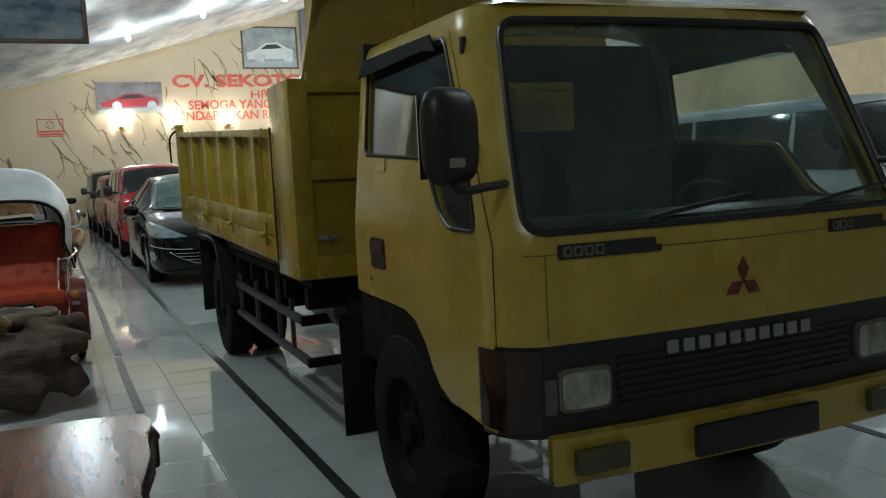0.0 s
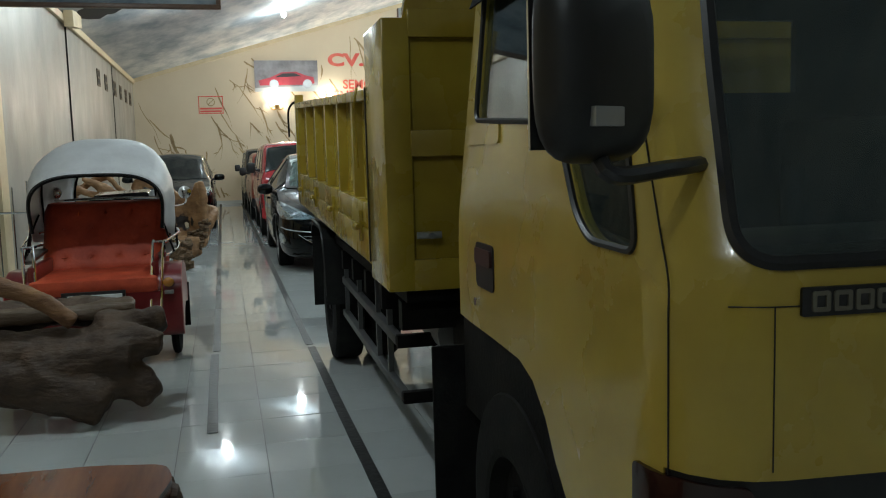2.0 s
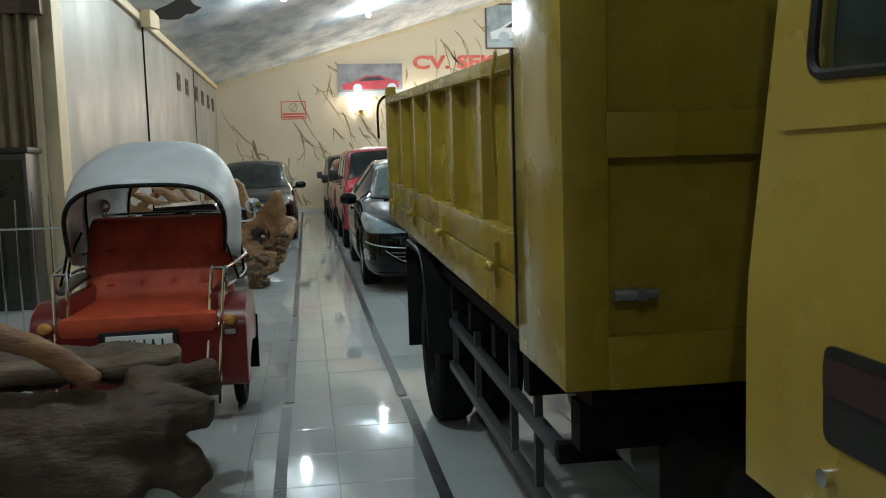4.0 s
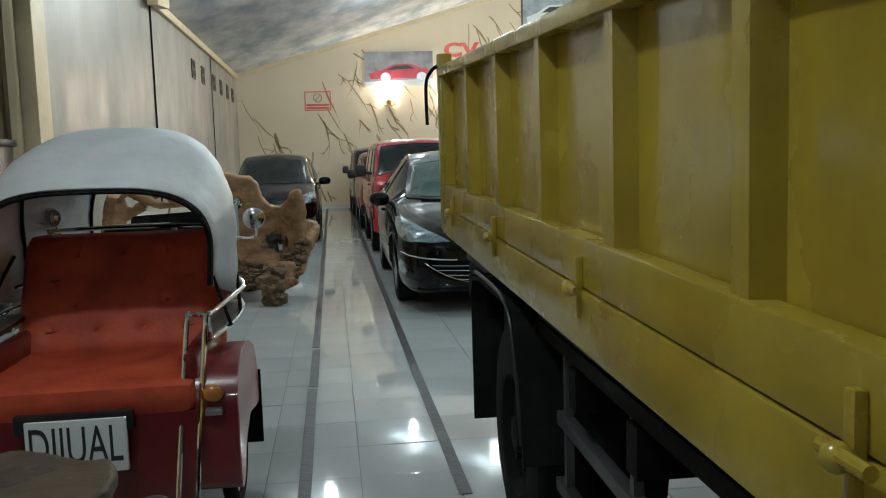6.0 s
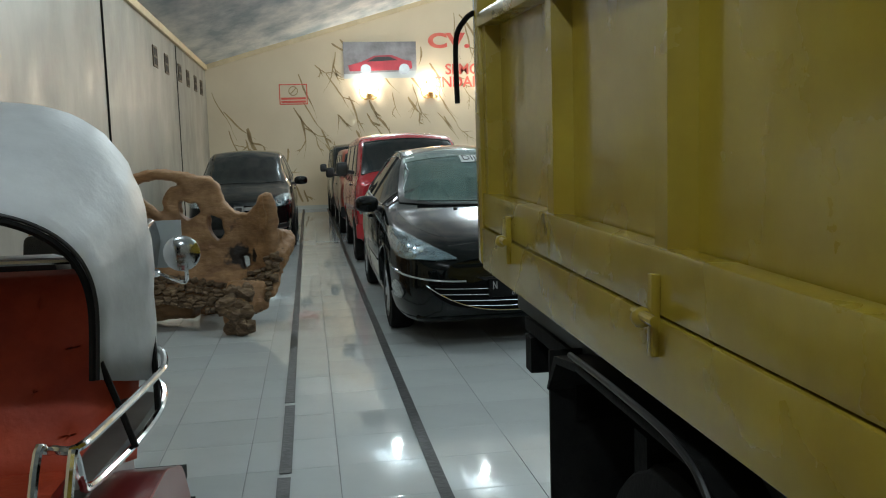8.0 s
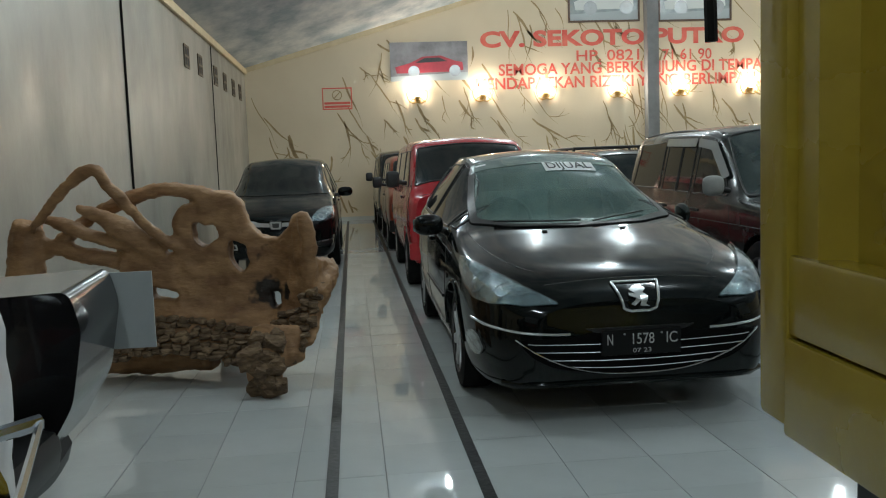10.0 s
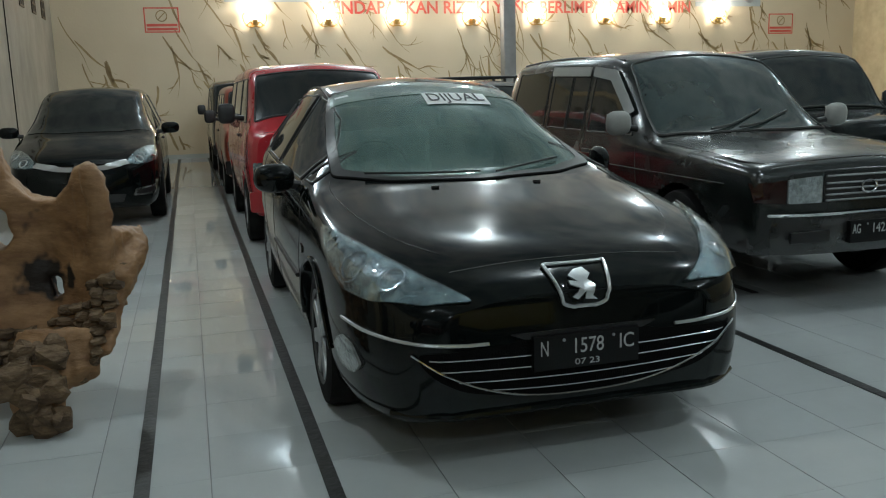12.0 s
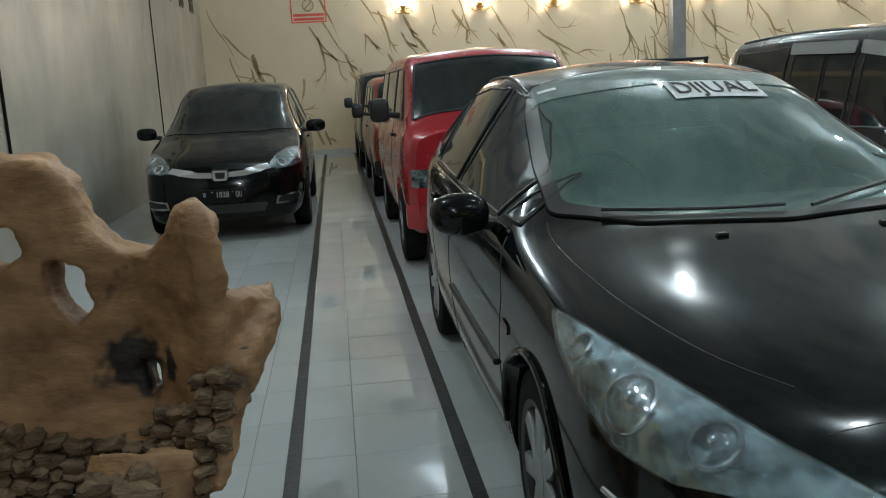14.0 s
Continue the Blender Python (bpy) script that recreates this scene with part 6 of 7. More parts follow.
def stroke(x, z, ang, length, wide, depth=0):
    n = 7
    left, right = [], []
    px, pz, a = x, z, ang
    for i in range(n + 1):
        t = i / n
        hw = wide * (math.sin(math.pi * min(t * 1.15 + 0.12, 1.0)) ** 0.8) * rnd.uniform(0.6, 1.15) + 0.003
        nx, nz = -math.sin(a), math.cos(a)
        if not (WALL_L + 0.05 < px < WALL_R - 0.1 and 0.15 < pz < ceil_z(px) - 0.25):
            break
        left.append((px + nx * hw, pz + nz * hw))
        right.append((px - nx * hw, pz - nz * hw))
        if depth < 2 and 1 < i < n - 1 and rnd.random() < 0.30:
            stroke(px, pz, a + rnd.choice((-1, 1)) * rnd.uniform(0.35, 0.9), length * rnd.uniform(0.3, 0.55), wide * 0.7, depth + 1)
        a += rnd.uniform(-0.22, 0.22)
        px += math.cos(a) * length / n
        pz += math.sin(a) * length / n
    if len(left) > 2:
        yy = WALL_Y - 0.0035
        va = [bm.verts.new((u, yy, v)) for u, v in left]
        vb = [bm.verts.new((u, yy, v)) for u, v in right]
        for i in range(len(va) - 1):
            bm.faces.new((va[i], va[i + 1], vb[i + 1], vb[i]))


for i in range(330):
    x, z = rnd.uniform(WALL_L + 0.1, WALL_R - 0.2), rnd.uniform(0.4, 7.0)
    if z < ceil_z(x) - 0.3:
        stroke(x, z, math.radians(rnd.gauss(-62, 14)), rnd.uniform(0.5, 1.5), rnd.uniform(0.011, 0.036))
tagged(finish("painted_veins", bm, M_VEIN, wall_north, smooth=False), "brown brushed marble veins", kind="stuff")


# wall sconces
def sconce(x):
    ob = thing("wall_sconce", "gilded scrollwork wall sconce with a bright bulb", "wall lamp", x, WALL_Y, 3.20, group="wall sconces")
    part("back_plate", box(-0.05, 0.05, -0.03, 0, -0.12, 0.1, 0.015), M_BRASS, ob)
    for s in (-1, 1):
        part("scroll", tube([(0, -0.06, -0.14), (s * 0.13, -0.08, -0.16), (s * 0.24, -0.08, -0.06), (s * 0.27, -0.08, 0.10), (s * 0.20, -0.08, 0.17), (s * 0.15, -0.08, 0.10), (s * 0.20, -0.08, 0.05)], 0.017, 7), M_BRASS, ob)
        part("scroll", tube([(s * 0.05, -0.05, -0.12), (s * 0.10, -0.10, -0.04), (s * 0.17, -0.10, -0.10), (s * 0.22, -0.10, -0.14)], 0.014, 6), M_BRASS, ob)
    part("cup", add_cyl(bmesh.new(), (0, -0.10, -0.10), (0, -0.12, 0.02), 0.03, 0.09, 16), M_BRASS, ob)
    part("arm", tube([(0, -0.02, -0.06), (0, -0.07, -0.12), (0, -0.10, -0.09)], 0.014, 6), M_BRASS, ob)
    # bulb enlarged so that its glowing shape includes the glare around it
    bm = bmesh.new()
    bmesh.ops.create_uvsphere(bm, u_segments=16, v_segments=10, radius=0.115, matrix=Matrix.Translation((0, -0.15, 0.14)) @ Matrix.Diagonal((1, 0.8, 1.35, 1)))
    part("bulb", bm, M_BULB, ob, "glowing bulb").visible_shadow = False
    return ob


for x in SCONCES:
    sconce(x)
# ceiling lamps, the unseen fill ones too: a round base with a lit bulb
for lx, ly, watts in CEIL_AND_FILL_LAMPS:
    zc = ceil_z(lx)
    ob = thing("ceiling_lamp", "white ceiling lamp holder with a lit bulb, the near ones added as fill", "ceiling lamp", lx, ly, zc - 0.02, group="ceiling lamps")
    part("holder", add_cyl(bmesh.new(), (0, 0, 0.04), (0, 0, -0.09), 0.06, 0.04, 16), M_WHITE, ob)
    bm = bmesh.new()
    bmesh.ops.create_uvsphere(bm, u_segments=16, v_segments=10, radius=0.06, matrix=Matrix.Translation((0, 0, -0.16)) @ Matrix.Diagonal((1, 1, 1.25, 1)))
    part("bulb", bm, M_COOLBULB, ob, "glowing bulb").visible_shadow = False

# side wall: pipes in the control joints, vents, cream end strip
for yy, r in ((19.65, 0.014), (26.4, 0.009)):
    tagged(finish("conduit", tube([(WALL_L + r, yy, 0.0), (WALL_L + r, yy, 2.0), (WALL_L + r, yy + 0.01, EAVE - 0.17)], r, 8), M_CHASSIS), "black conduit running up the plaster wall", "pipe")
M_VENT = mat("brown_vent_block", (0.10, 0.075, 0.045), 0.7, colour2=(0.16, 0.12, 0.075), scale=9)
for yy in (23.55, 24.85, 26.15 + 0.5, 27.95, 29.3, 30.5):
    ob = thing("wall_vent", "square brown pierced vent block in the plaster wall", "vent", WALL_L, yy, 3.16, group="wall vents")
    # black sheet colours in the shade inside the pierced block
    part("backing", box(-0.001, 0.012, 0, 0.44, 0, 0.36), M_HOLE_SHADE, ob)
    for k in range(3):
        part("slat", box(0.004, 0.02, 0, 0.44, 0.17 * k - 0.01, 0.17 * k + 0.03), M_VENT, ob)
        part("mullion", box(0.003, 0.018, 0.205 * k - 0.0, 0.205 * k + 0.035, 0, 0.36), M_VENT, ob)
tagged(finish("trim", box(WALL_L - 0.2, WALL_L + 0.012, OPEN_Y - 0.02, OPEN_Y + 0.36, 0, EAVE - 0.17, 0.004), M_CREAM), "cream painted corner pier", "pier", kind="structure")
# torn opening in the ceiling: a flat black sheet painted for its shade
pts = []
for i in range(14):
    a = 2 * math.pi * i / 14
    pts.append((-1.95 + 0.42 * math.cos(a) * rnd.uniform(0.7, 1.15), 20.0 + 0.75 * math.sin(a) * rnd.uniform(0.7, 1.2)))
tagged(finish("ceiling_hole", prism(pts, 0.004, lambda u, v, w: (u, v, ceil_z(u) - 0.006 + w)), M_HOLE_SHADE, smooth=False), "torn hole in the painted ceiling, its shade drawn as a black sheet", "hole", kind="structure")
scrap = thing("torn_board", "torn strip of ceiling board hanging at the eaves", "debris", WALL_L + 0.13, 19.7, EAVE - 0.22)
part("strip", box(-0.06, 0.10, -0.5, 0.45, 0.02, 0.30, 0.01, pose(0, 0, 0, 6, 0, 0)), M_CREAM, scrap)

# hanging mural board
M_MURAL = sky_paint("dark_sky_mural", (0.24, 0.28, 0.31), (0.045, 0.075, 0.12), 1.8, (1, 1, 2.2))
board = thing("hanging_mural", "framed dark sky mural hung from the ceiling", "painting", -1.1, 12.7, 3.04)
part("panel", box(-1.3, 1.24, -0.02, 0.02, 0.05, 1.35), M_MURAL, board)
for a, b, c, d in ((-1.35, 1.29, 0, 0.05), (-1.35, 1.29, 1.35, 1.40), (-1.35, -1.30, 0.05, 1.35), (1.24, 1.29, 0.05, 1.35)):
    part("frame", box(a, b, -0.035, 0.035, c, d, 0.008), M_BROWN_FRAME, board)
for xx in (-1.0, 1.0):
    part("hanger", tube([(xx, 0, 1.38), (xx, 0, 1.5), (xx, 0, ceil_z(-1.1 + xx) - 3.04)], 0.006, 6), M_CHASSIS, board)

# ---- curtained bay ----
M_CURTAIN = mat("beige_pleated_curtain", (0.30, 0.235, 0.14), 0.75, colour2=(0.23, 0.175, 0.10), scale=3, bump=0.2, bump_scale=70, stretch=(1, 1, 0.2))
bm = bmesh.new()
cols = []
for i in range(121):
    x = -4.9 + 2.28 * i / 120
    y = OPEN_Y - 0.14 + 0.05 * math.sin(i * 0.95) + 0.015 * math.sin(i * 2.3)
    cols.append([bm.verts.new((x, y + 0.02 * math.sin(i * 0.95 + 1) * (1 - k / 8), 0.06 + k * 3.05 / 8)) for k in range(9)])
for a, b in zip(cols, cols[1:]):
    for k in range(8):
        bm.faces.new((a[k], b[k], b[k + 1], a[k + 1]))
cur = tagged(finish("curtain", bm, M_CURTAIN), "pleated beige curtain hanging from a dark rail", "curtain")
mod = cur.modifiers.new("thickness", "SOLIDIFY")
mod.thickness = 0.006
part("rail", box(-4.95, -2.55, OPEN_Y - 0.22, OPEN_Y - 0.06, 3.10, 3.36, 0.01), M_BROWN_FRAME, cur)
cab2 = thing("display_cabinet", "dark glass display cabinet in front of the curtain", "cabinet", -2.86, 13.7, 0)
part("body", box(-0.24, 0.20, -0.25, 0.2, 0, 1.62, 0.01), mat("dark_cabinet_wood", (0.03, 0.026, 0.022), 0.35, colour2=(0.05, 0.042, 0.035), scale=9), cab2)
part("glass_door", box(-0.20, 0.16, -0.262, -0.252, 0.1, 1.55), M_DARKGLASS, cab2)
part("top", box(-0.27, 0.23, -0.28, 0.22, 1.62, 1.68, 0.01), M_BLACK, cab2)
fence = thing("rod_fence", "row of thin chrome rods on a low rail", "railing", -2.15, 11.6, 0)
part("rail", tube([(-0.75, 0, 0.05), (0, 0, 0.05), (0.55, 0, 0.05)], 0.02, 8), M_CHROME, fence)
part("rail", tube([(-0.75, 0, 0.95), (0, 0, 0.95), (0.55, 0, 0.95)], 0.010, 8), M_CHROME, fence)
for i in range(10):
    x = -0.72 + 0.13 * i
    part("rod", tube([(x, 0, 0.0), (x, 0, 0.7), (x + 0.004, 0, 1.25 - 0.03 * (i % 3))], 0.007, 6), M_CHROME, fence)
vase = thing("pot_plant", "pale yellow flowers in a tall jar", "plant", -3.35, 12.6, 0)
bm = bmesh.new()
prof = [(0.10, 0), (0.16, 0.25), (0.17, 0.55), (0.09, 0.85), (0.11, 0.95)]
rings = [[bm.verts.new((r * math.cos(a), r * math.sin(a), z)) for a in (2 * math.pi * i / 20 for i in range(20))] for r, z in prof]
for a, b in zip(rings, rings[1:]):
    for i in range(20):
        bm.faces.new((a[i], a[(i + 1) % 20], b[(i + 1) % 20], b[i]))
bm.faces.new(rings[0])
part("jar", bm, M_GREYPLASTIC, vase)
bm = bmesh.new()
for i in range(60):
    p = Vector((rnd.gauss(0, 0.11), rnd.gauss(0, 0.11), 1.25 + rnd.gauss(0, 0.13)))
    q = p + Vector((rnd.uniform(-1, 1), rnd.uniform(-1, 1), rnd.uniform(-0.3, 1))).normalized() * 0.07
    s = (q - p).cross(Vector((rnd.uniform(-1, 1), rnd.uniform(-1, 1), 0.3))).normalized() * 0.03
    bm.faces.new([bm.verts.new(c) for c in (p, (p + q) / 2 + s, q, (p + q) / 2 - s)])
tagged(part("flowers", bm, mat("pale_yellow_petals", (0.42, 0.36, 0.14), 0.6), vase), kind="stuff")
bm = bmesh.new()
for i in range(7):
    add_tube(bm, [(0, 0, 0.8), (rnd.gauss(0, 0.04), rnd.gauss(0, 0.04), 1.0), (rnd.gauss(0, 0.1), rnd.gauss(0, 0.1), 1.25)], 0.006, 5)
part("stems", bm, mat("green_stems", (0.05, 0.08, 0.03), 0.6), vase)

# ---- driftwood ----
def wood(name, a, b, scale, bump, rough=0.6, coat=0.0):
    return mat(name, a, rough, colour2=b, scale=scale, detail=10, bump=bump, bump_scale=26, stretch=(0.8, 0.8, 2.2), rough_var=0.1, coat=coat)


M_TEAK = wood("weathered_teak_root", (0.255, 0.125, 0.052), (0.135, 0.062, 0.026), 5.0, 0.5)
M_BARK = wood("cracked_pale_bark", (0.23, 0.15, 0.085), (0.085, 0.052, 0.03), 11.0, 1.0, 0.85)
M_DARKWOOD = wood("dark_driftwood", (0.085, 0.05, 0.029), (0.04, 0.023, 0.014), 5.0, 0.5, 0.68)
M_POLISHED = mat("polished_orange_teak", (0.24, 0.075, 0.027), 0.22, colour2=(0.14, 0.042, 0.016), scale=3.0, detail=10, stretch=(5, 0.7, 1), bump=0.05, bump_scale=9)


def organic(ob, voxel, smooth_n, bumps):
    r = ob.modifiers.new("fuse", "REMESH")
    r.mode, r.voxel_size, r.use_smooth_shade = "VOXEL", voxel, True
    s = ob.modifiers.new("soften", "SMOOTH")
    s.factor, s.iterations = 0.6, smooth_n
    for i, (size, strength) in enumerate(bumps):
        tex = bpy.data.textures.new("bumps", "CLOUDS")
        tex.noise_scale, tex.noise_depth = size, 3
        d = ob.modifiers.new("bumps", "DISPLACE")
        d.texture, d.strength, d.mid_level, d.texture_coords = tex, strength, 0.5, "GLOBAL"
    return ob


# large root bench: a carved upright slab with arms, standing on gnarled feet
root = thing("root_sculpture", "large carved teak root with cracked bark and open arms", "sculpture", 0, 0, 0)
slab = [(-0.19, 1.13), (-0.13, 1.07), (-0.14, 0.84), (0.0, 0.76), (-0.02, 0.62), (-0.10, 0.40), (-0.16, 0.28), (-0.50, 0.22), (-0.84, 0.20), (-1.40, 0.24), (-1.42, 0.54), (-1.45, 0.84), (-1.30, 0.90), (-1.13, 0.85), (-0.99, 0.90), (-1.05, 1.0), (-1.02, 1.13), (-0.92, 1.20), (-0.87, 1.26), (-0.77, 1.28), (-0.66, 1.26), (-0.60, 1.19), (-0.56, 1.06), (-0.48, 0.96), (-0.36, 0.95), (-0.28, 1.03), (-0.25, 1.10)]
hole1 = rounded([(-0.94, 1.09), (-0.85, 1.05), (-0.79, 1.06), (-0.75, 0.97), (-0.81, 0.93), (-0.87, 0.90), (-0.93, 0.95)], 0.015)
hole2 = rounded([(-0.44, 0.59), (-0.36, 0.60), (-0.35, 0.49), (-0.41, 0.46)], 0.02)
hole3 = rounded([(-1.24, 0.65), (-1.04, 0.61), (-1.06, 0.54), (-1.23, 0.56)], 0.02)
hole4 = rounded([(-0.70, 0.96), (-0.585, 0.91), (-0.57, 0.78), (-0.62, 0.71), (-0.70, 0.82)], 0.03)


def root_place(u, v, w):
    """The hollow front of the root: a prow at the horn, a bowl beside it, the flank falling back to the nose."""
    ridge = -0.14
    y = 14.48 + (0.26 * smooth01((ridge - u) / 0.30) + 0.08 * max(-0.7 - u, 0) if u < ridge else 2.4 * (u - ridge))
    return Vector((u, y + 0.20 + w - 0.55 * max(0.52 - v, 0), v))


bm = bent_sheet(slab, [hole1, hole2, hole3, hole4], (0.05, 0.06), root_place, 0.20)
for pts, r, tp in (([(-0.17, 14.55, 0.70), (-0.15, 14.50, 0.95), (-0.19, 14.49, 1.12)], 0.062, 0.036),
                   ([(-0.14, 14.60, 0.55), (-0.06, 14.75, 0.66), (-0.03, 14.86, 0.74)], 0.10, 0.05),
                   ([(-0.72, 14.82, 1.18), (-0.82, 14.80, 1.25), (-1.10, 14.82, 1.30), (-1.31, 14.86, 1.26), (-1.62, 14.92, 1.13), (-1.96, 14.96, 0.88)], 0.06, 0.04),
                   ([(-2.00, 14.85, 1.06), (-1.72, 14.70, 1.33), (-1.50, 14.60, 1.45), (-1.42, 14.63, 1.34), (-1.19, 14.72, 1.04), (-1.00, 14.80, 0.88)], 0.034, 0.042),
                   ([(-1.67, 14.75, 1.21), (-1.53, 14.78, 1.14), (-1.40, 14.80, 1.04), (-1.15, 14.85, 0.86)], 0.028, 0.10),
                   ([(-1.98, 14.95, 0.97), (-1.73, 14.92, 0.89), (-1.46, 14.90, 0.83), (-1.18, 14.88, 0.76)], 0.045, 0.075),
                   ([(-1.92, 14.90, 1.13), (-1.72, 14.84, 1.06), (-1.40, 14.84, 0.93), (-1.18, 14.88, 0.84)], 0.032, 0.06),
                   ([(-2.08, 15.0, 0.30), (-2.10, 14.98, 0.75), (-2.04, 14.92, 1.12)], 0.17, 0.10),
                   ([(-0.99, 14.82, 0.88), (-1.04, 14.82, 1.02), (-1.00, 14.82, 1.14), (-0.88, 14.82, 1.18)], 0.035, 0.05),
                   ([(-1.80, 15.1, 0.15), (-1.30, 15.0, 0.13), (-0.85, 14.85, 0.16)], 0.13, 0.11),
                   ([(-0.42, 14.46, 0.36), (-0.45, 14.34, 0.20), (-0.46, 14.28, 0.05)], 0.14, 0.10),
                   ([(-0.28, 14.48, 0.36), (-0.30, 14.42, 0.26), (-0.27, 14.36, 0.19)], 0.12, 0.06),
                   ([(-1.90, 15.1, 0.4), (-2.0, 15.3, 0.2), (-2.0, 15.4, 0.0)], 0.15, 0.12),
                   ([(-0.7, 14.9, 0.4), (-0.75, 15.2, 0.25), (-0.8, 15.4, 0.0)], 0.16, 0.11)):
    add_tube(bm, pts, r, 10, taper=tp)
M_ROOT = wood("sanded_teak_root", (0.40, 0.225, 0.105), (0.20, 0.098, 0.042), 4.0, 0.4)
nt = M_ROOT.node_tree
shader = nt.nodes["Principled BSDF"]
base = shader.inputs["Base Color"].links[0].from_socket
co = nt.nodes.new("ShaderNodeTexCoord")
warp = nt.nodes.new("ShaderNodeTexNoise")
warp.inputs["Scale"].default_value = 9
nt.links.new(co.outputs["Object"], warp.inputs["Vector"])
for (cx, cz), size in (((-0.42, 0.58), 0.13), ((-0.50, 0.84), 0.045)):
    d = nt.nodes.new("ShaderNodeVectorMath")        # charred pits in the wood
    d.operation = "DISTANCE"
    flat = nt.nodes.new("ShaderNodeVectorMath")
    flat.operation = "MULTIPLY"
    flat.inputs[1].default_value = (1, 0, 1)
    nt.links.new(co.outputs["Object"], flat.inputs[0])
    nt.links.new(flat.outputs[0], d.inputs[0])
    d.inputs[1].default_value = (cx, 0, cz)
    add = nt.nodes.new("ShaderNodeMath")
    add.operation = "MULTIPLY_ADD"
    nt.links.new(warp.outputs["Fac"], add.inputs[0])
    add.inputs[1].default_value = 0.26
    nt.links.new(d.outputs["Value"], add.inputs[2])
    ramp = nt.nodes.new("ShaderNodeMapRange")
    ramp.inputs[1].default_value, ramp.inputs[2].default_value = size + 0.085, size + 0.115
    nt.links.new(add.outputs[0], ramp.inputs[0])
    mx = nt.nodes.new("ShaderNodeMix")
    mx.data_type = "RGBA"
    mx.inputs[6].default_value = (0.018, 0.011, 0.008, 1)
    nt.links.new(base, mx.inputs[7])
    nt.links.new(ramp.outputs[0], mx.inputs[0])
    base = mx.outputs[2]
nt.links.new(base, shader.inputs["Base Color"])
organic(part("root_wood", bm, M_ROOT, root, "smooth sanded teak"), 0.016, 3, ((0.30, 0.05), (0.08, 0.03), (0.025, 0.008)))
bm = bmesh.new()
rnd = random.Random(21)


def scale(bm, p, size, turn, rough):
    """One cracked block of bark."""
    r = bmesh.ops.create_icosphere(bm, subdivisions=2, radius=1.0)
    m = Matrix.Translation(p) @ turn @ Matrix.Diagonal((*size, 1))
    for q in r["verts"]:
        c = q.co / max(abs(q.co.x), abs(q.co.y), abs(q.co.z)) ** 0.97
        c = m @ c
        q.co = c + Vector((noise.noise(c * 26), noise.noise(c * 26 + Vector((5, 0, 0))), noise.noise(c * 26 + Vector((0, 9, 0))))) * rough
        q.co.z = max(q.co.z, 0.0)


for row in range(10):
    u = -1.50 + rnd.uniform(0, 0.05)
    while u < -0.03:
        wd = rnd.uniform(0.020, 0.046)
        u += wd
        v = 0.185 + 0.05 * math.sin(u * 4) + 0.040 * row + rnd.uniform(-0.010, 0.010) + 0.10 * smooth01((u + 0.45) / 0.4)
        edge = min(-0.22 + (v - 0.20) * 0.55, -0.03)
        if u + wd < edge and (row < 6 or u > edge - 0.05 * (12 - row) - 0.04 * (row % 2)):
            p = root_place(u, v, -0.205 + rnd.uniform(-0.020, 0.010))
            scale(bm, p, (wd * 1.02, rnd.uniform(0.028, 0.05), rnd.uniform(0.0185, 0.0225)), pose(0, 0, 0, rnd.uniform(-8, 8), rnd.uniform(-14, 14), rnd.uniform(-8, 8)), 0.016)
        u += wd
for i in range(26):
    t = i / 25
    p = Vector((-0.44 + 0.03 * t + rnd.gauss(0, 0.055), 14.20 + 0.12 * t + rnd.gauss(0, 0.04), 0.05 + 0.30 * t))
    scale(bm, p, (rnd.uniform(0.035, 0.07), rnd.uniform(0.03, 0.05), rnd.uniform(0.035, 0.065)), pose(0, 0, 0, rnd.uniform(-25, 25), rnd.uniform(-30, 30), rnd.uniform(-20, 20)), 0.022)
tagged(part("bark", bm, M_BARK, root, "rough cracked bark scales"), kind="stuff")

# dark stump log with a tusk-like branch
log = thing("driftwood_log", "dark gnarled driftwood log with a curved pale branch", "log", 0, 0, 0)
bm = bmesh.new()
for pts, r, tp in (([(-1.9, 7.72, 0.32), (-1.2, 7.68, 0.33), (-0.7, 7.62, 0.33), (-0.40, 7.60, 0.34)], 0.20, 0.17),
                   ([(-1.2, 7.62, 0.30), (-0.75, 7.52, 0.20), (-0.55, 7.48, 0.10)], 0.17, 0.11),
                   ([(-0.65, 7.60, 0.30), (-0.42, 7.56, 0.20), (-0.32, 7.54, 0.10)], 0.15, 0.08),
                   ([(-0.55, 7.62, 0.42), (-0.36, 7.58, 0.42), (-0.25, 7.56, 0.40)], 0.12, 0.06),
                   ([(-0.60, 7.66, 0.48), (-0.42, 7.75, 0.50), (-0.28, 7.85, 0.50)], 0.10, 0.07),
                   ([(-1.9, 7.9, 0.52), (-1.3, 7.9, 0.55), (-0.8, 7.95, 0.55), (-0.5, 7.98, 0.52)], 0.085, 0.07),
                   ([(-1.6, 7.8, 0.2), (-1.6, 7.9, 0.1), (-1.6, 8.0, 0.0)], 0.16, 0.14)):
    add_tube(bm, pts, r, 12, taper=tp)
organic(part("log_wood", bm, M_DARKWOOD, log, "dark oiled driftwood"), 0.02, 4, ((0.22, 0.08), (0.06, 0.022)))
organic(part("branch", tube([(-1.55, 7.66, 0.74), (-1.28, 7.60, 0.80), (-1.05, 7.56, 0.77), (-0.86, 7.56, 0.68), (-0.70, 7.58, 0.55)], 0.055, 12, taper=0.045), M_TEAK, log, "pale curved branch"), 0.014, 3, ((0.15, 0.03),))
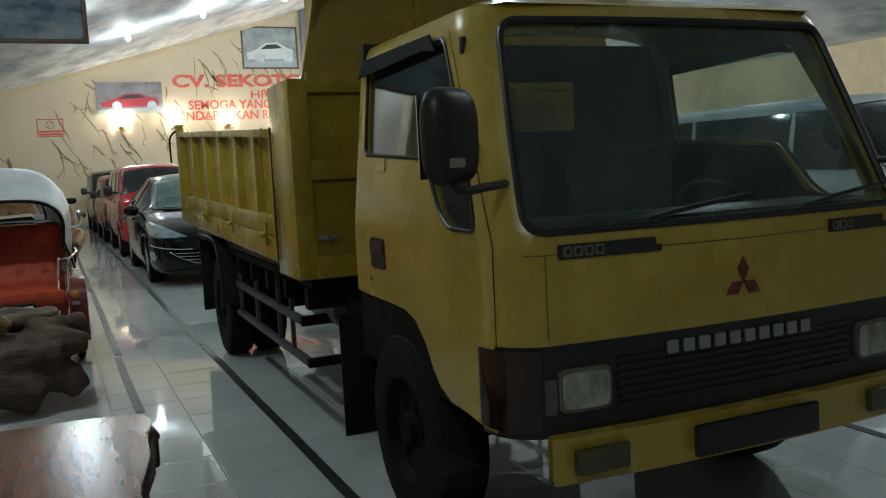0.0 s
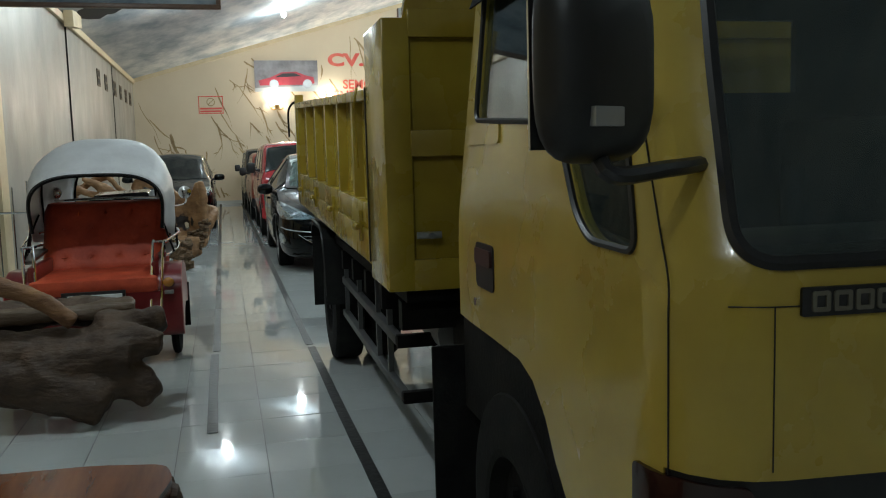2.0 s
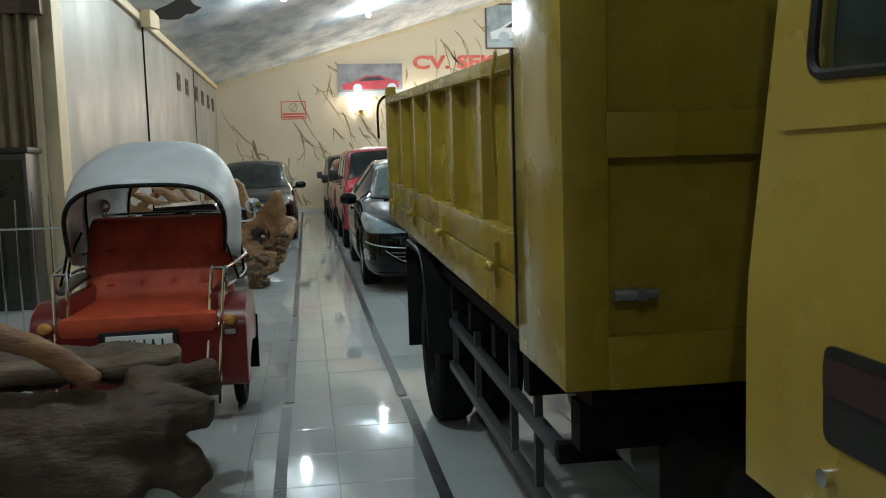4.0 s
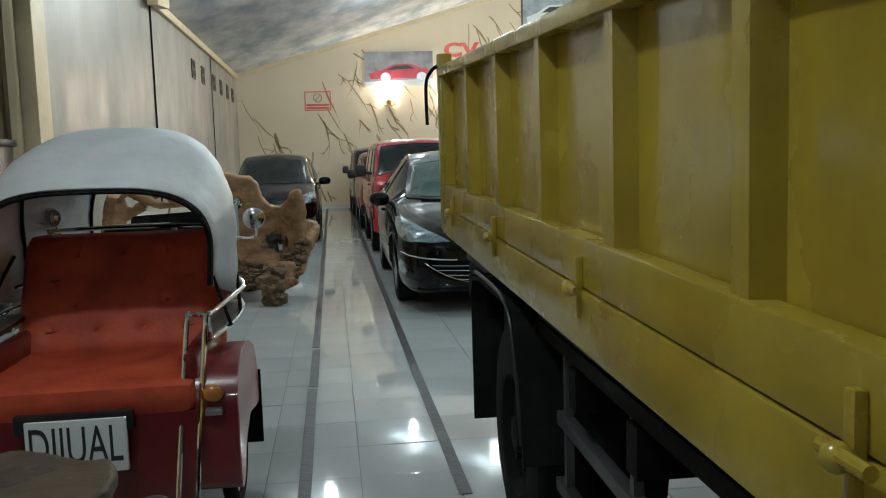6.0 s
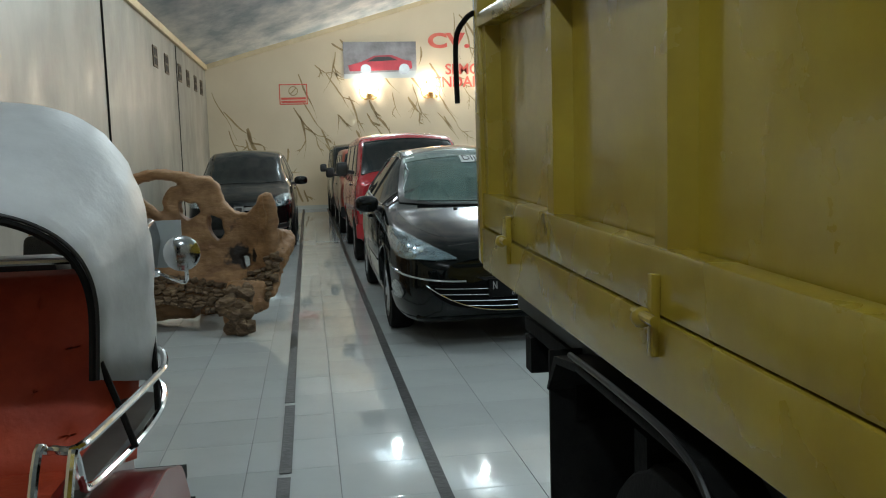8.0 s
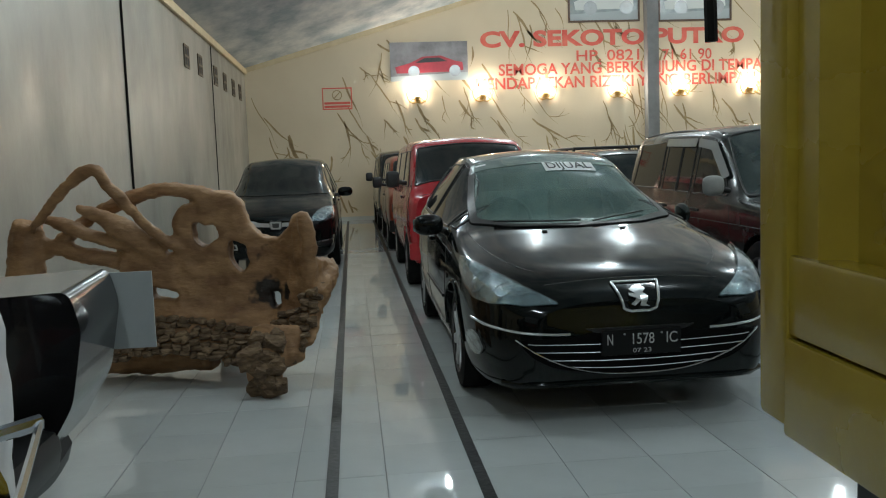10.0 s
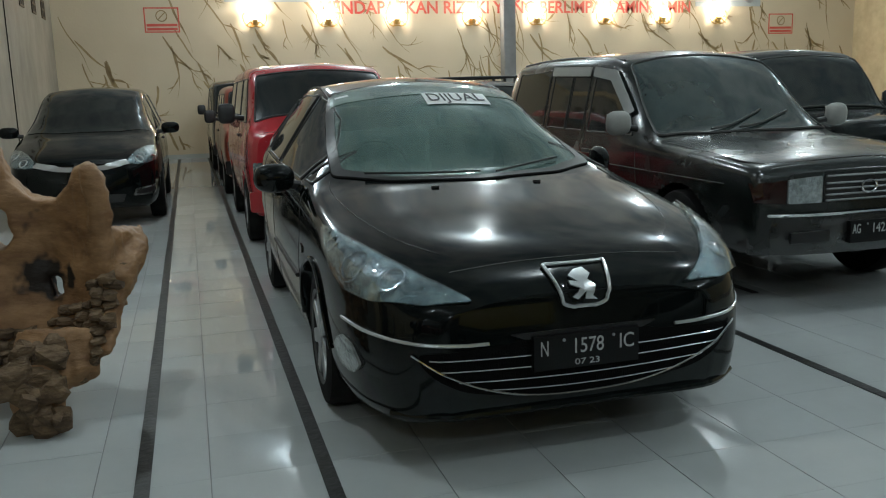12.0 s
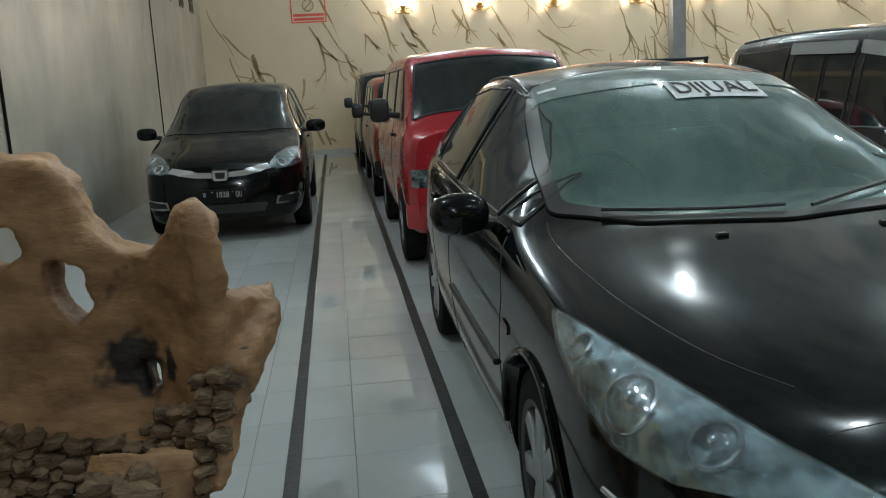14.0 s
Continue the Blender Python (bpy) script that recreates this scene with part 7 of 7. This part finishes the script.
organic(part("slab", prism(rounded([(-1.7, 7.72), (-0.62, 7.68), (-0.40, 7.80), (-0.44, 8.05), (-0.8, 8.2), (-1.7, 8.2)], 0.08), 0.07, lambda u, v, w: (u, v, 0.53 + w)), wood("grey_brown_driftwood", (0.12, 0.08, 0.048), (0.07, 0.045, 0.027), 5, 0.4), log), 0.02, 3, ((0.2, 0.05),))

# low polished slab table
table = thing("slab_table", "low polished orange teak slab table with a live edge", "table", 0, 0, 0)
edge = [(-1.95, 5.72), (-1.3, 5.70), (-0.75, 5.66), (-0.35, 5.64), (-0.12, 5.58), (-0.09, 5.45), (-0.13, 5.25), (-0.15, 4.95), (-0.22, 4.6), (-0.21, 4.3), (-0.28, 3.95), (-0.45, 3.75), (-1.2, 3.72), (-1.95, 3.75)]
bm = prism(rounded(edge, 0.05), 0.07, lambda u, v, w: (u, v, 0.33 + w))
part("top", bm, M_POLISHED, table, "glossy orange teak slab")
organic(part("live_edge", tube([(-0.12, 5.58, 0.355), (-0.085, 5.45, 0.33), (-0.125, 5.25, 0.345), (-0.15, 4.95, 0.35), (-0.215, 4.6, 0.345), (-0.21, 4.3, 0.35), (-0.28, 3.95, 0.35)], 0.022, 8), M_DARKWOOD, table, "dark live edge"), 0.014, 2, ((0.1, 0.03),))
part("edge_knot", add_box(bmesh.new(), -0.13, -0.075, 5.40, 5.52, 0.20, 0.36, 0.02), M_DARKWOOD, table)
for x, y in ((-1.5, 5.2), (-0.75, 5.1), (-1.4, 4.2), (-0.8, 4.2)):
    organic(part("stump_leg", tube([(x, y, 0.0), (x + 0.02, y, 0.15), (x, y + 0.02, 0.335)], 0.13, 10, taper=0.16), M_DARKWOOD, table), 0.025, 2, ((0.12, 0.04),))
# ---- motor tricycle with a passenger bench ----
M_SEATRED = mat("orange_red_vinyl", (0.52, 0.078, 0.032), 0.55, colour2=(0.33, 0.042, 0.018), scale=5, spec=0.3, bump=0.12, bump_scale=45)
M_TRIKE = mat("dark_red_enamel", (0.17, 0.013, 0.014), 0.3, colour2=(0.13, 0.010, 0.011), scale=3, coat=0.5)
M_TRIKEPALE = mat("pale_red_fender_side", (0.42, 0.12, 0.11), 0.35, colour2=(0.35, 0.09, 0.085), scale=3, coat=0.3)
M_CANVAS = mat("silver_grey_canvas", (0.60, 0.61, 0.62), 0.42, colour2=(0.50, 0.51, 0.52), scale=4, bump=0.25, bump_scale=12)
M_ARMPAD = mat("grey_brown_arm_plate", (0.10, 0.088, 0.078), 0.4, colour2=(0.07, 0.062, 0.055), scale=6)
trike = thing("motor_tricycle", "red passenger motor tricycle with a silver canvas hood", "tricycle", -0.76, 8.70, 0)
# floor pan, front panel and side boxes
part("seat_box", box(-0.40, 0.40, 0.10, 0.98, 0.20, 0.53, 0.02), M_TRIKE, trike, "dark red seat box")
part("front_panel", prism([(-0.40, 0.16), (0.40, 0.16), (0.42, 0.52), (-0.42, 0.52)], 0.02, lambda u, v, w: (u, 0.07 + w + (0.52 - v) * 0.06, v)), M_TRIKE, trike)
part("plate_backing", box(-0.20, 0.20, 0.035, 0.065, 0.475, 0.545, 0.004), M_BLACK, trike)
dj = part("sale_plate", box(-0.16, 0.18, 0.02, 0.045, 0.335, 0.525, 0.003), M_PAPER, trike, "white plate lettered DIJUAL in black")
writing("plate_text", "DIJUAL", 0.19, Matrix.Translation((0.01, 0.019, 0.43)) @ FACING, M_INK, dj, 0.31, 0.001)
# cushions
bm = box(-0.41, 0.41, 0.06, 0.86, 0.51, 0.625, 0.045)
part("seat_cushion", bm, M_SEATRED, trike, "orange-red vinyl seat")
bm = bmesh.new()
nu, nv = 48, 36
BUTT = [(-0.285 + 0.19 * c + (0.095 if r % 2 else 0), 0.075 + 0.105 * r) for r in range(4) for c in range(4 - r % 2)]
grid = []
for j in range(nv + 1):
    row = []
    for i in range(nu + 1):
        u, v = -0.39 + 0.78 * i / nu, 0.45 * j / nv
        e = min(1.0, min(u + 0.39, 0.39 - u, v + 0.03, 0.45 - v) / 0.05)
        puff = 0.055 * math.sqrt(max(e, 0.0))
        for bu, bv in BUTT:
            d = math.hypot(u - bu, v - bv)
            puff -= 0.020 * math.exp(-(d / 0.026) ** 2)
        row.append(bm.verts.new((u, 0.83 - puff + 0.50 * v, 0.605 + v * 0.985)))
    grid.append(row)
for j in range(nv):
    for i in range(nu):
        bm.faces.new((grid[j][i], grid[j][i + 1], grid[j + 1][i + 1], grid[j + 1][i]))
back = part("backrest", bm, M_SEATRED, trike, "tufted orange-red vinyl backrest")
sol = back.modifiers.new("thickness", "SOLIDIFY")
sol.thickness, sol.offset = 0.06, -1
for bu, bv in BUTT:
    bm = bmesh.new()
    bmesh.ops.create_uvsphere(bm, u_segments=10, v_segments=6, radius=0.012, matrix=Matrix.Translation((bu, 0.83 - 0.038 + 0.50 * bv, 0.605 + bv * 0.985)) @ Matrix.Diagonal((1, 0.6, 1, 1)))
    part("button", bm, M_SEATRED, back)
for s in (-1, 1):
    bm = box(min(s * 0.36, s * 0.42), max(s * 0.36, s * 0.42), 0.14, 0.90, 0.45, 0.72, 0.03)
    part("arm_panel", bm, M_TRIKE, trike)
    # wheel box fender
    fpts = [(0.10, 0.20), (0.10, 0.56), (0.16, 0.64), (0.30, 0.68), (0.55, 0.67), (0.78, 0.60), (0.90, 0.46), (0.90, 0.32), (0.72, 0.34), (0.50, 0.38), (0.30, 0.32), (0.20, 0.20)]
    f = part("fender", prism(rounded(fpts, 0.05), 0.15, lambda u, v, w: (s * (0.405 + w), u, v)), M_TRIKE, trike, "dark red wheel fender")
    part("fender_side", prism(rounded(fpts, 0.05), 0.004, lambda u, v, w: (s * (0.556 + w), u, v)), M_TRIKEPALE, f)
    part("mud_flap", box(min(s * 0.42, s * 0.57), max(s * 0.42, s * 0.57), 0.90, 0.91, 0.12, 0.46), M_RUBBER, f)
    c = Vector((s * 0.475, 0.085, 0.575))
    ind = bmesh.new()
    bmesh.ops.create_uvsphere(ind, u_segments=16, v_segments=10, radius=0.038, matrix=Matrix.Translation(c) @ Matrix.Diagonal((1, 0.6, 0.85, 1)))
    part("indicator", ind, mat("amber_indicator", (0.5, 0.2, 0.03), 0.2, coat=0.6), f, "round amber indicator")
    part("indicator_foot", box(c.x - 0.03, c.x + 0.03, 0.07, 0.105, 0.495, 0.52, 0.006), M_ALLOY, f)
    # spoked wheel
    R, wy = 0.27, 0.48
    tyre = part("tyre", tube([(s * 0.49, wy + (R - 0.03) * math.cos(a), R + (R - 0.03) * math.sin(a)) for a in (2 * math.pi * i / 20 for i in range(20))], 0.03, 8, closed=True), M_RUBBER, trike)
    part("rim", tube([(s * 0.49, wy + (R - 0.065) * math.cos(a), R + (R - 0.065) * math.sin(a)) for a in (2 * math.pi * i / 20 for i in range(20))], 0.012, 6, closed=True), M_CHROME, tyre)
    bm = add_cyl(bmesh.new(), (s * 0.45, wy, R), (s * 0.53, wy, R), 0.03, n=12)
    for i in range(16):
        a = 2 * math.pi * i / 16
        add_cyl(bm, (s * 0.49 + (0.02 if i % 2 else -0.02), wy, R), (s * 0.49, wy + (R - 0.065) * math.cos(a), R + (R - 0.065) * math.sin(a)), 0.0025, n=5)
    part("spokes", bm, M_CHROME, tyre)
    # chrome grab rails
    part("grab_rail", tube([(s * 0.34, -0.02, 0.14), (s * 0.355, 0.06, 0.40), (s * 0.378, 0.20, 0.81), (s * 0.395, 0.235, 0.838), (s * 0.45, 0.22, 0.842), (s * 0.475, 0.40, 0.842), (s * 0.515, 0.68, 0.855), (s * 0.527, 0.80, 0.865), (s * 0.50, 0.92, 0.88), (s * 0.43, 1.0, 0.89)], 0.0095, 8), M_CHROME, trike, "chrome grab rail")
    part("grab_rail", tube([(s * 0.41, -0.02, 0.14), (s * 0.42, 0.06, 0.40), (s * 0.445, 0.19, 0.80), (s * 0.45, 0.215, 0.83), (s * 0.452, 0.24, 0.77), (s * 0.455, 0.30, 0.738), (s * 0.50, 0.60, 0.742), (s * 0.521, 0.77, 0.768), (s * 0.50, 0.90, 0.79), (s * 0.43, 0.98, 0.80)], 0.0095, 8), M_CHROME, trike, "chrome grab rail")
    part("arm_pad", prism(rounded([(0.26, 0.0), (0.92, 0.0), (0.86, 0.10), (0.60, 0.085), (0.26, 0.045)], 0.02), 0.02, lambda u, v, w: (s * (0.405 + v), u, 0.725 + w + 0.05 * (u - 0.26))), M_ARMPAD, trike)
    part("hood_stay", tube([(s * 0.50, 0.52, 0.74), (s * 0.47, 0.52, 0.84), (s * 0.44, 0.50, 0.95)], 0.008, 6), M_CHASSIS, trike)
    part("hood_stay", tube([(s * 0.515, 0.74, 0.76), (s * 0.50, 0.82, 0.90), (s * 0.47, 0.95, 1.02)], 0.008, 6), M_CHASSIS, trike)
    part("axle_guard", box(min(s * 0.40, s * 0.46), max(s * 0.40, s * 0.46), 0.40, 0.56, 0.24, 0.30), M_CHASSIS, trike)
part("frame", add_box(box(-0.40, 0.40, 0.42, 0.50, 0.22, 0.28), -0.06, 0.06, 0.5, 2.0, 0.30, 0.36), M_CHASSIS, trike)
part("back_rail", tube([(-0.375, 0.98, 0.60), (-0.375, 1.14, 1.07), (-0.35, 1.15, 1.11), (0, 1.155, 1.118), (0.35, 1.15, 1.11), (0.375, 1.14, 1.07), (0.375, 0.98, 0.60)], 0.011, 8), M_CHROME, trike, "chrome rail behind the backrest")
# canvas hood on hoops: a rounded bonnet that narrows towards the back
def hood_point(t, a, out=0.0):
    half = 0.485 + 0.07 * math.sin(min(t / 0.35, 1) * math.pi / 2) - 0.20 * max(t - 0.35, 0) / 0.65
    crest = 1.315 + 0.26 * math.sin(min(t * 1.9, 1) * math.pi / 2) - 0.14 * max(t - 0.6, 0) / 0.4
    low = 0.915 - 0.10 * math.sin(min(t * 2.2, 1) * math.pi / 2)
    cx, sz = math.cos(a), max(math.sin(a), 0.0)
    x = -(half + out) * math.copysign(abs(cx) ** 0.62, cx) * (1 - 0.10 * (1 - sz) ** 2)
    z = low + (crest + out - low) * sz ** 0.62
    return Vector((x, 0.43 + 1.20 * t + 0.05 * (1 - sz) * (1 - t), z))


bm = bmesh.new()
rows = []
n = 40
for k in range(17):
    row = []
    for i in range(n + 1):
        a = math.pi * i / n
        sag = 0.007 * math.sin(k * math.pi / 4) ** 2 + 0.004 * math.sin(i * 2.3 + k * 0.4) * math.cos(a) ** 2
        row.append(bm.verts.new(hood_point(k / 16, a, -sag)))
    rows.append(row)
for a, b in zip(rows, rows[1:]):
    for i in range(n):
        bm.faces.new((a[i], a[i + 1], b[i + 1], b[i]))
hood = part("hood", bm, M_CANVAS, trike, "silver-grey canvas hood")
sol = hood.modifiers.new("thickness", "SOLIDIFY")
sol.thickness = 0.006
for k in (0, 8, 16):
    part("hoop", tube([hood_point(k / 16, math.pi * i / 18, -0.012) for i in range(19)], 0.009, 6), M_CHASSIS, hood)
part("hem", tube([hood_point(0.0, math.pi * i / 24, 0.001) + Vector((0, -0.002, 0)) for i in range(25)], 0.005, 6), M_BLACK, hood, "dark hem along the front edge")
# motorcycle half: tank, saddle, bars, mirrors, box, rear wheel
part("tank", box(-0.14, 0.14, 1.25, 1.75, 0.62, 0.86, 0.09), M_BLACK, trike, "black fuel tank")
part("saddle", box(-0.15, 0.15, 1.72, 2.40, 0.66, 0.78, 0.05), M_BLACK, trike, "black vinyl saddle")
bm = box(-0.13, 0.13, 1.2, 2.3, 0.30, 0.62, 0.05)
part("engine", bm, M_CHASSIS, trike)
part("handlebar", tube([(-0.40, 1.55, 1.02), (-0.25, 1.42, 1.0), (-0.06, 1.36, 0.92), (0.06, 1.36, 0.92), (0.25, 1.42, 1.0), (0.40, 1.55, 1.02)], 0.013, 8), M_CHROME, trike)
part("fork", tube([(0, 1.36, 0.92), (0, 1.32, 0.7), (0, 1.28, 0.36)], 0.03, 8), M_CHASSIS, trike)
bm = box(-0.17, 0.17, 1.22, 1.40, 0.90, 1.12, 0.05)
part("instrument_cowl", bm, M_BLACK, trike, "black headlamp cowl")
for s in (-1, 1):
    c = Vector((0.584, 0.84, 1.155)) if s > 0 else Vector((-0.40, 1.25, 1.17))
    bm = bmesh.new()
    bmesh.ops.create_uvsphere(bm, u_segments=24, v_segments=12, radius=0.048, matrix=Matrix.Translation(c) @ Matrix.Diagonal((1, 0.28, 1, 1)))
    mm = part("round_mirror", bm, M_CHROME, trike, "round chrome mirror")
    part("mirror_stalk", tube([c + Vector((0, 0.01, 0)), c + Vector((-s * 0.01, 0.10, -0.09)), Vector((s * 0.40, 1.55, 1.02))], 0.006, 6), M_CHROME, mm)
part("top_box", prism(rounded([(-0.28, 1.12), (-0.30, 0.90), (-0.20, 0.69), (0.09, 0.69), (0.185, 0.85), (0.22, 1.04), (0.195, 1.14)], 0.03), 0.36, lambda u, v, w: (u, 2.36 + w, v - 0.05 * (0.36 - w))), mat("glossy_black_plastic", (0.008, 0.008, 0.009), 0.15, coat=0.6), trike, "glossy black top box")
part("box_panel", box(0.12, 0.315, 2.722, 2.728, 0.90, 1.125), mat("pale_grey_card", (0.42, 0.45, 0.46), 0.6, colour2=(0.37, 0.40, 0.41), scale=5), trike, "pale grey card")
part("rear_mudguard", tube([(0, 2.62, 0.66), (0, 2.48, 0.64), (0, 2.25, 0.66)], 0.09, 10), M_BLACK, trike)
tyre = part("tyre", tube([(0, 2.30 + 0.24 * math.cos(a), 0.28 + 0.24 * math.sin(a)) for a in (2 * math.pi * i / 20 for i in range(20))], 0.04, 8, closed=True), M_RUBBER, trike)
bm = add_cyl(bmesh.new(), (-0.06, 2.30, 0.28), (0.06, 2.30, 0.28), 0.05, n=14)
for i in range(10):
    a = 2 * math.pi * i / 10
    add_cyl(bm, (0, 2.30, 0.28), (0, 2.30 + 0.22 * math.cos(a), 0.28 + 0.22 * math.sin(a)), 0.006, n=5)
part("rim", bm, M_ALLOY, tyre)
part("side_step", box(-0.5, 0.5, 1.18, 1.24, 0.40, 0.44), M_CHASSIS, trike)
part("windshield_plate", box(-0.30, 0.30, 1.22, 1.25, 0.84, 1.06, 0.01), M_BLACK, trike)

# ---- floor tapes ----
def tape(x, y0, y1, half=0.028):
    bm = bmesh.new()
    n = max(int((y1 - y0) / 0.25), 2)
    rows = []
    for i in range(n + 1):
        y = y0 + (y1 - y0) * i / n
        wob = 0.004 * noise.noise(Vector((x * 7, y * 0.8, 0)))
        j = 0.002 * noise.noise(Vector((x * 3, y * 6, 4)))
        rows.append([bm.verts.new((x + wob + s * (half + j), y, 0.0022)) for s in (-1, 1)])
    for a, b in zip(rows, rows[1:]):
        bm.faces.new((a[0], a[1], b[1], b[0]))
    ob = tagged(finish("floor_tape", bm, M_TAPE, smooth=False), "black lane tape stuck to the tile floor", "floor tape", "floor tapes")
    m = ob.modifiers.new("thickness", "SOLIDIFY")
    m.thickness, m.offset = 0.0018, 1
    return ob


for x, y0, y1 in ((-0.012, 7.14, 9.00), (0.0, 9.10, 10.92), (0.004, 10.97, 12.05), (0.0, 12.11, 31.7), (0.675, 3.0, 9.0), (0.668, 9.08, 31.7), (3.16, 3.0, 31.7), (3.84, 15.2, 31.7)):
    tape(x, y0, y1)

# ---- floor tiles, joints recessed ----
PITCH, TXO, TYO = 0.413, 0.243, 7.31
GAP, GAP_Y = 0.0018, 0.0006


def tile_mesh():
    # cushioned rim: the glaze rolls down a little towards the joints
    bm = bmesh.new()
    rings = []
    for inset, z in ((0.0, -0.01), (0.0, -0.0005), (0.0018, -0.00012), (0.006, 0.0)):
        xa, xb, ya, yb = GAP + inset, PITCH - GAP - inset, GAP_Y + inset, PITCH - GAP_Y - inset
        rings.append([bm.verts.new((x, y, z)) for x, y in ((xa, ya), (xb, ya), (xb, yb), (xa, yb))])
    for a, b in zip(rings, rings[1:]):
        for k in range(4):
            bm.faces.new((a[k], a[(k + 1) % 4], b[(k + 1) % 4], b[k]))
    bm.faces.new(rings[-1])
    me = bpy.data.meshes.new("tile")
    bm.to_mesh(me)
    bm.free()
    me.materials.append(M_TILE)
    return me


TILE = tile_mesh()
i0, i1 = math.floor((WALL_L - 2.5 - TXO) / PITCH), math.ceil((WALL_R - TXO) / PITCH)
j0, j1 = math.floor((BACK_Y - TYO) / PITCH), math.ceil((WALL_Y - TYO) / PITCH)
ni0, nj0 = math.floor((-0.99 - TXO) / PITCH + 0.5), math.floor((5.2 - TYO) / PITCH)
lay = random.Random(12)
verts, faces = [], []
for i in range(i0, i1):
    for j in range(j0, j1):
        x, y = TXO + i * PITCH, TYO + j * PITCH
        if ni0 <= i < ni0 + 7 and nj0 <= j < nj0 + 42:
            ob = new("tile", TILE)
            ob.parent = floor
            ob.location = (x, y, 0)
            ob.rotation_euler = (lay.uniform(-0.0016, 0.0016), lay.uniform(-0.0012, 0.0012), 0)
            continue
        xa, xb, ya, yb = max(x + GAP, WALL_L - 2.5), min(x + PITCH - GAP, WALL_R), max(y + GAP_Y, BACK_Y), min(y + PITCH - GAP_Y, WALL_Y)
        if xb - xa < 0.01 or yb - ya < 0.01:
            continue
        k = len(verts)
        verts += [(xa, ya, 0), (xb, ya, 0), (xb, yb, 0), (xa, yb, 0), (xa, ya, -0.006), (xb, ya, -0.006), (xb, yb, -0.006), (xa, yb, -0.006)]
        faces += [(k, k + 1, k + 2, k + 3), (k, k + 4, k + 5, k + 1), (k + 1, k + 5, k + 6, k + 2), (k + 2, k + 6, k + 7, k + 3), (k + 3, k + 7, k + 4, k)]
me = bpy.data.meshes.new("tiles")
me.from_pydata(verts, [], faces)
me.materials.append(M_TILE)
tiles = new("tiles", me)
tiles.parent = floor
tagged(tiles, "glossy white floor tiles", kind="stuff")
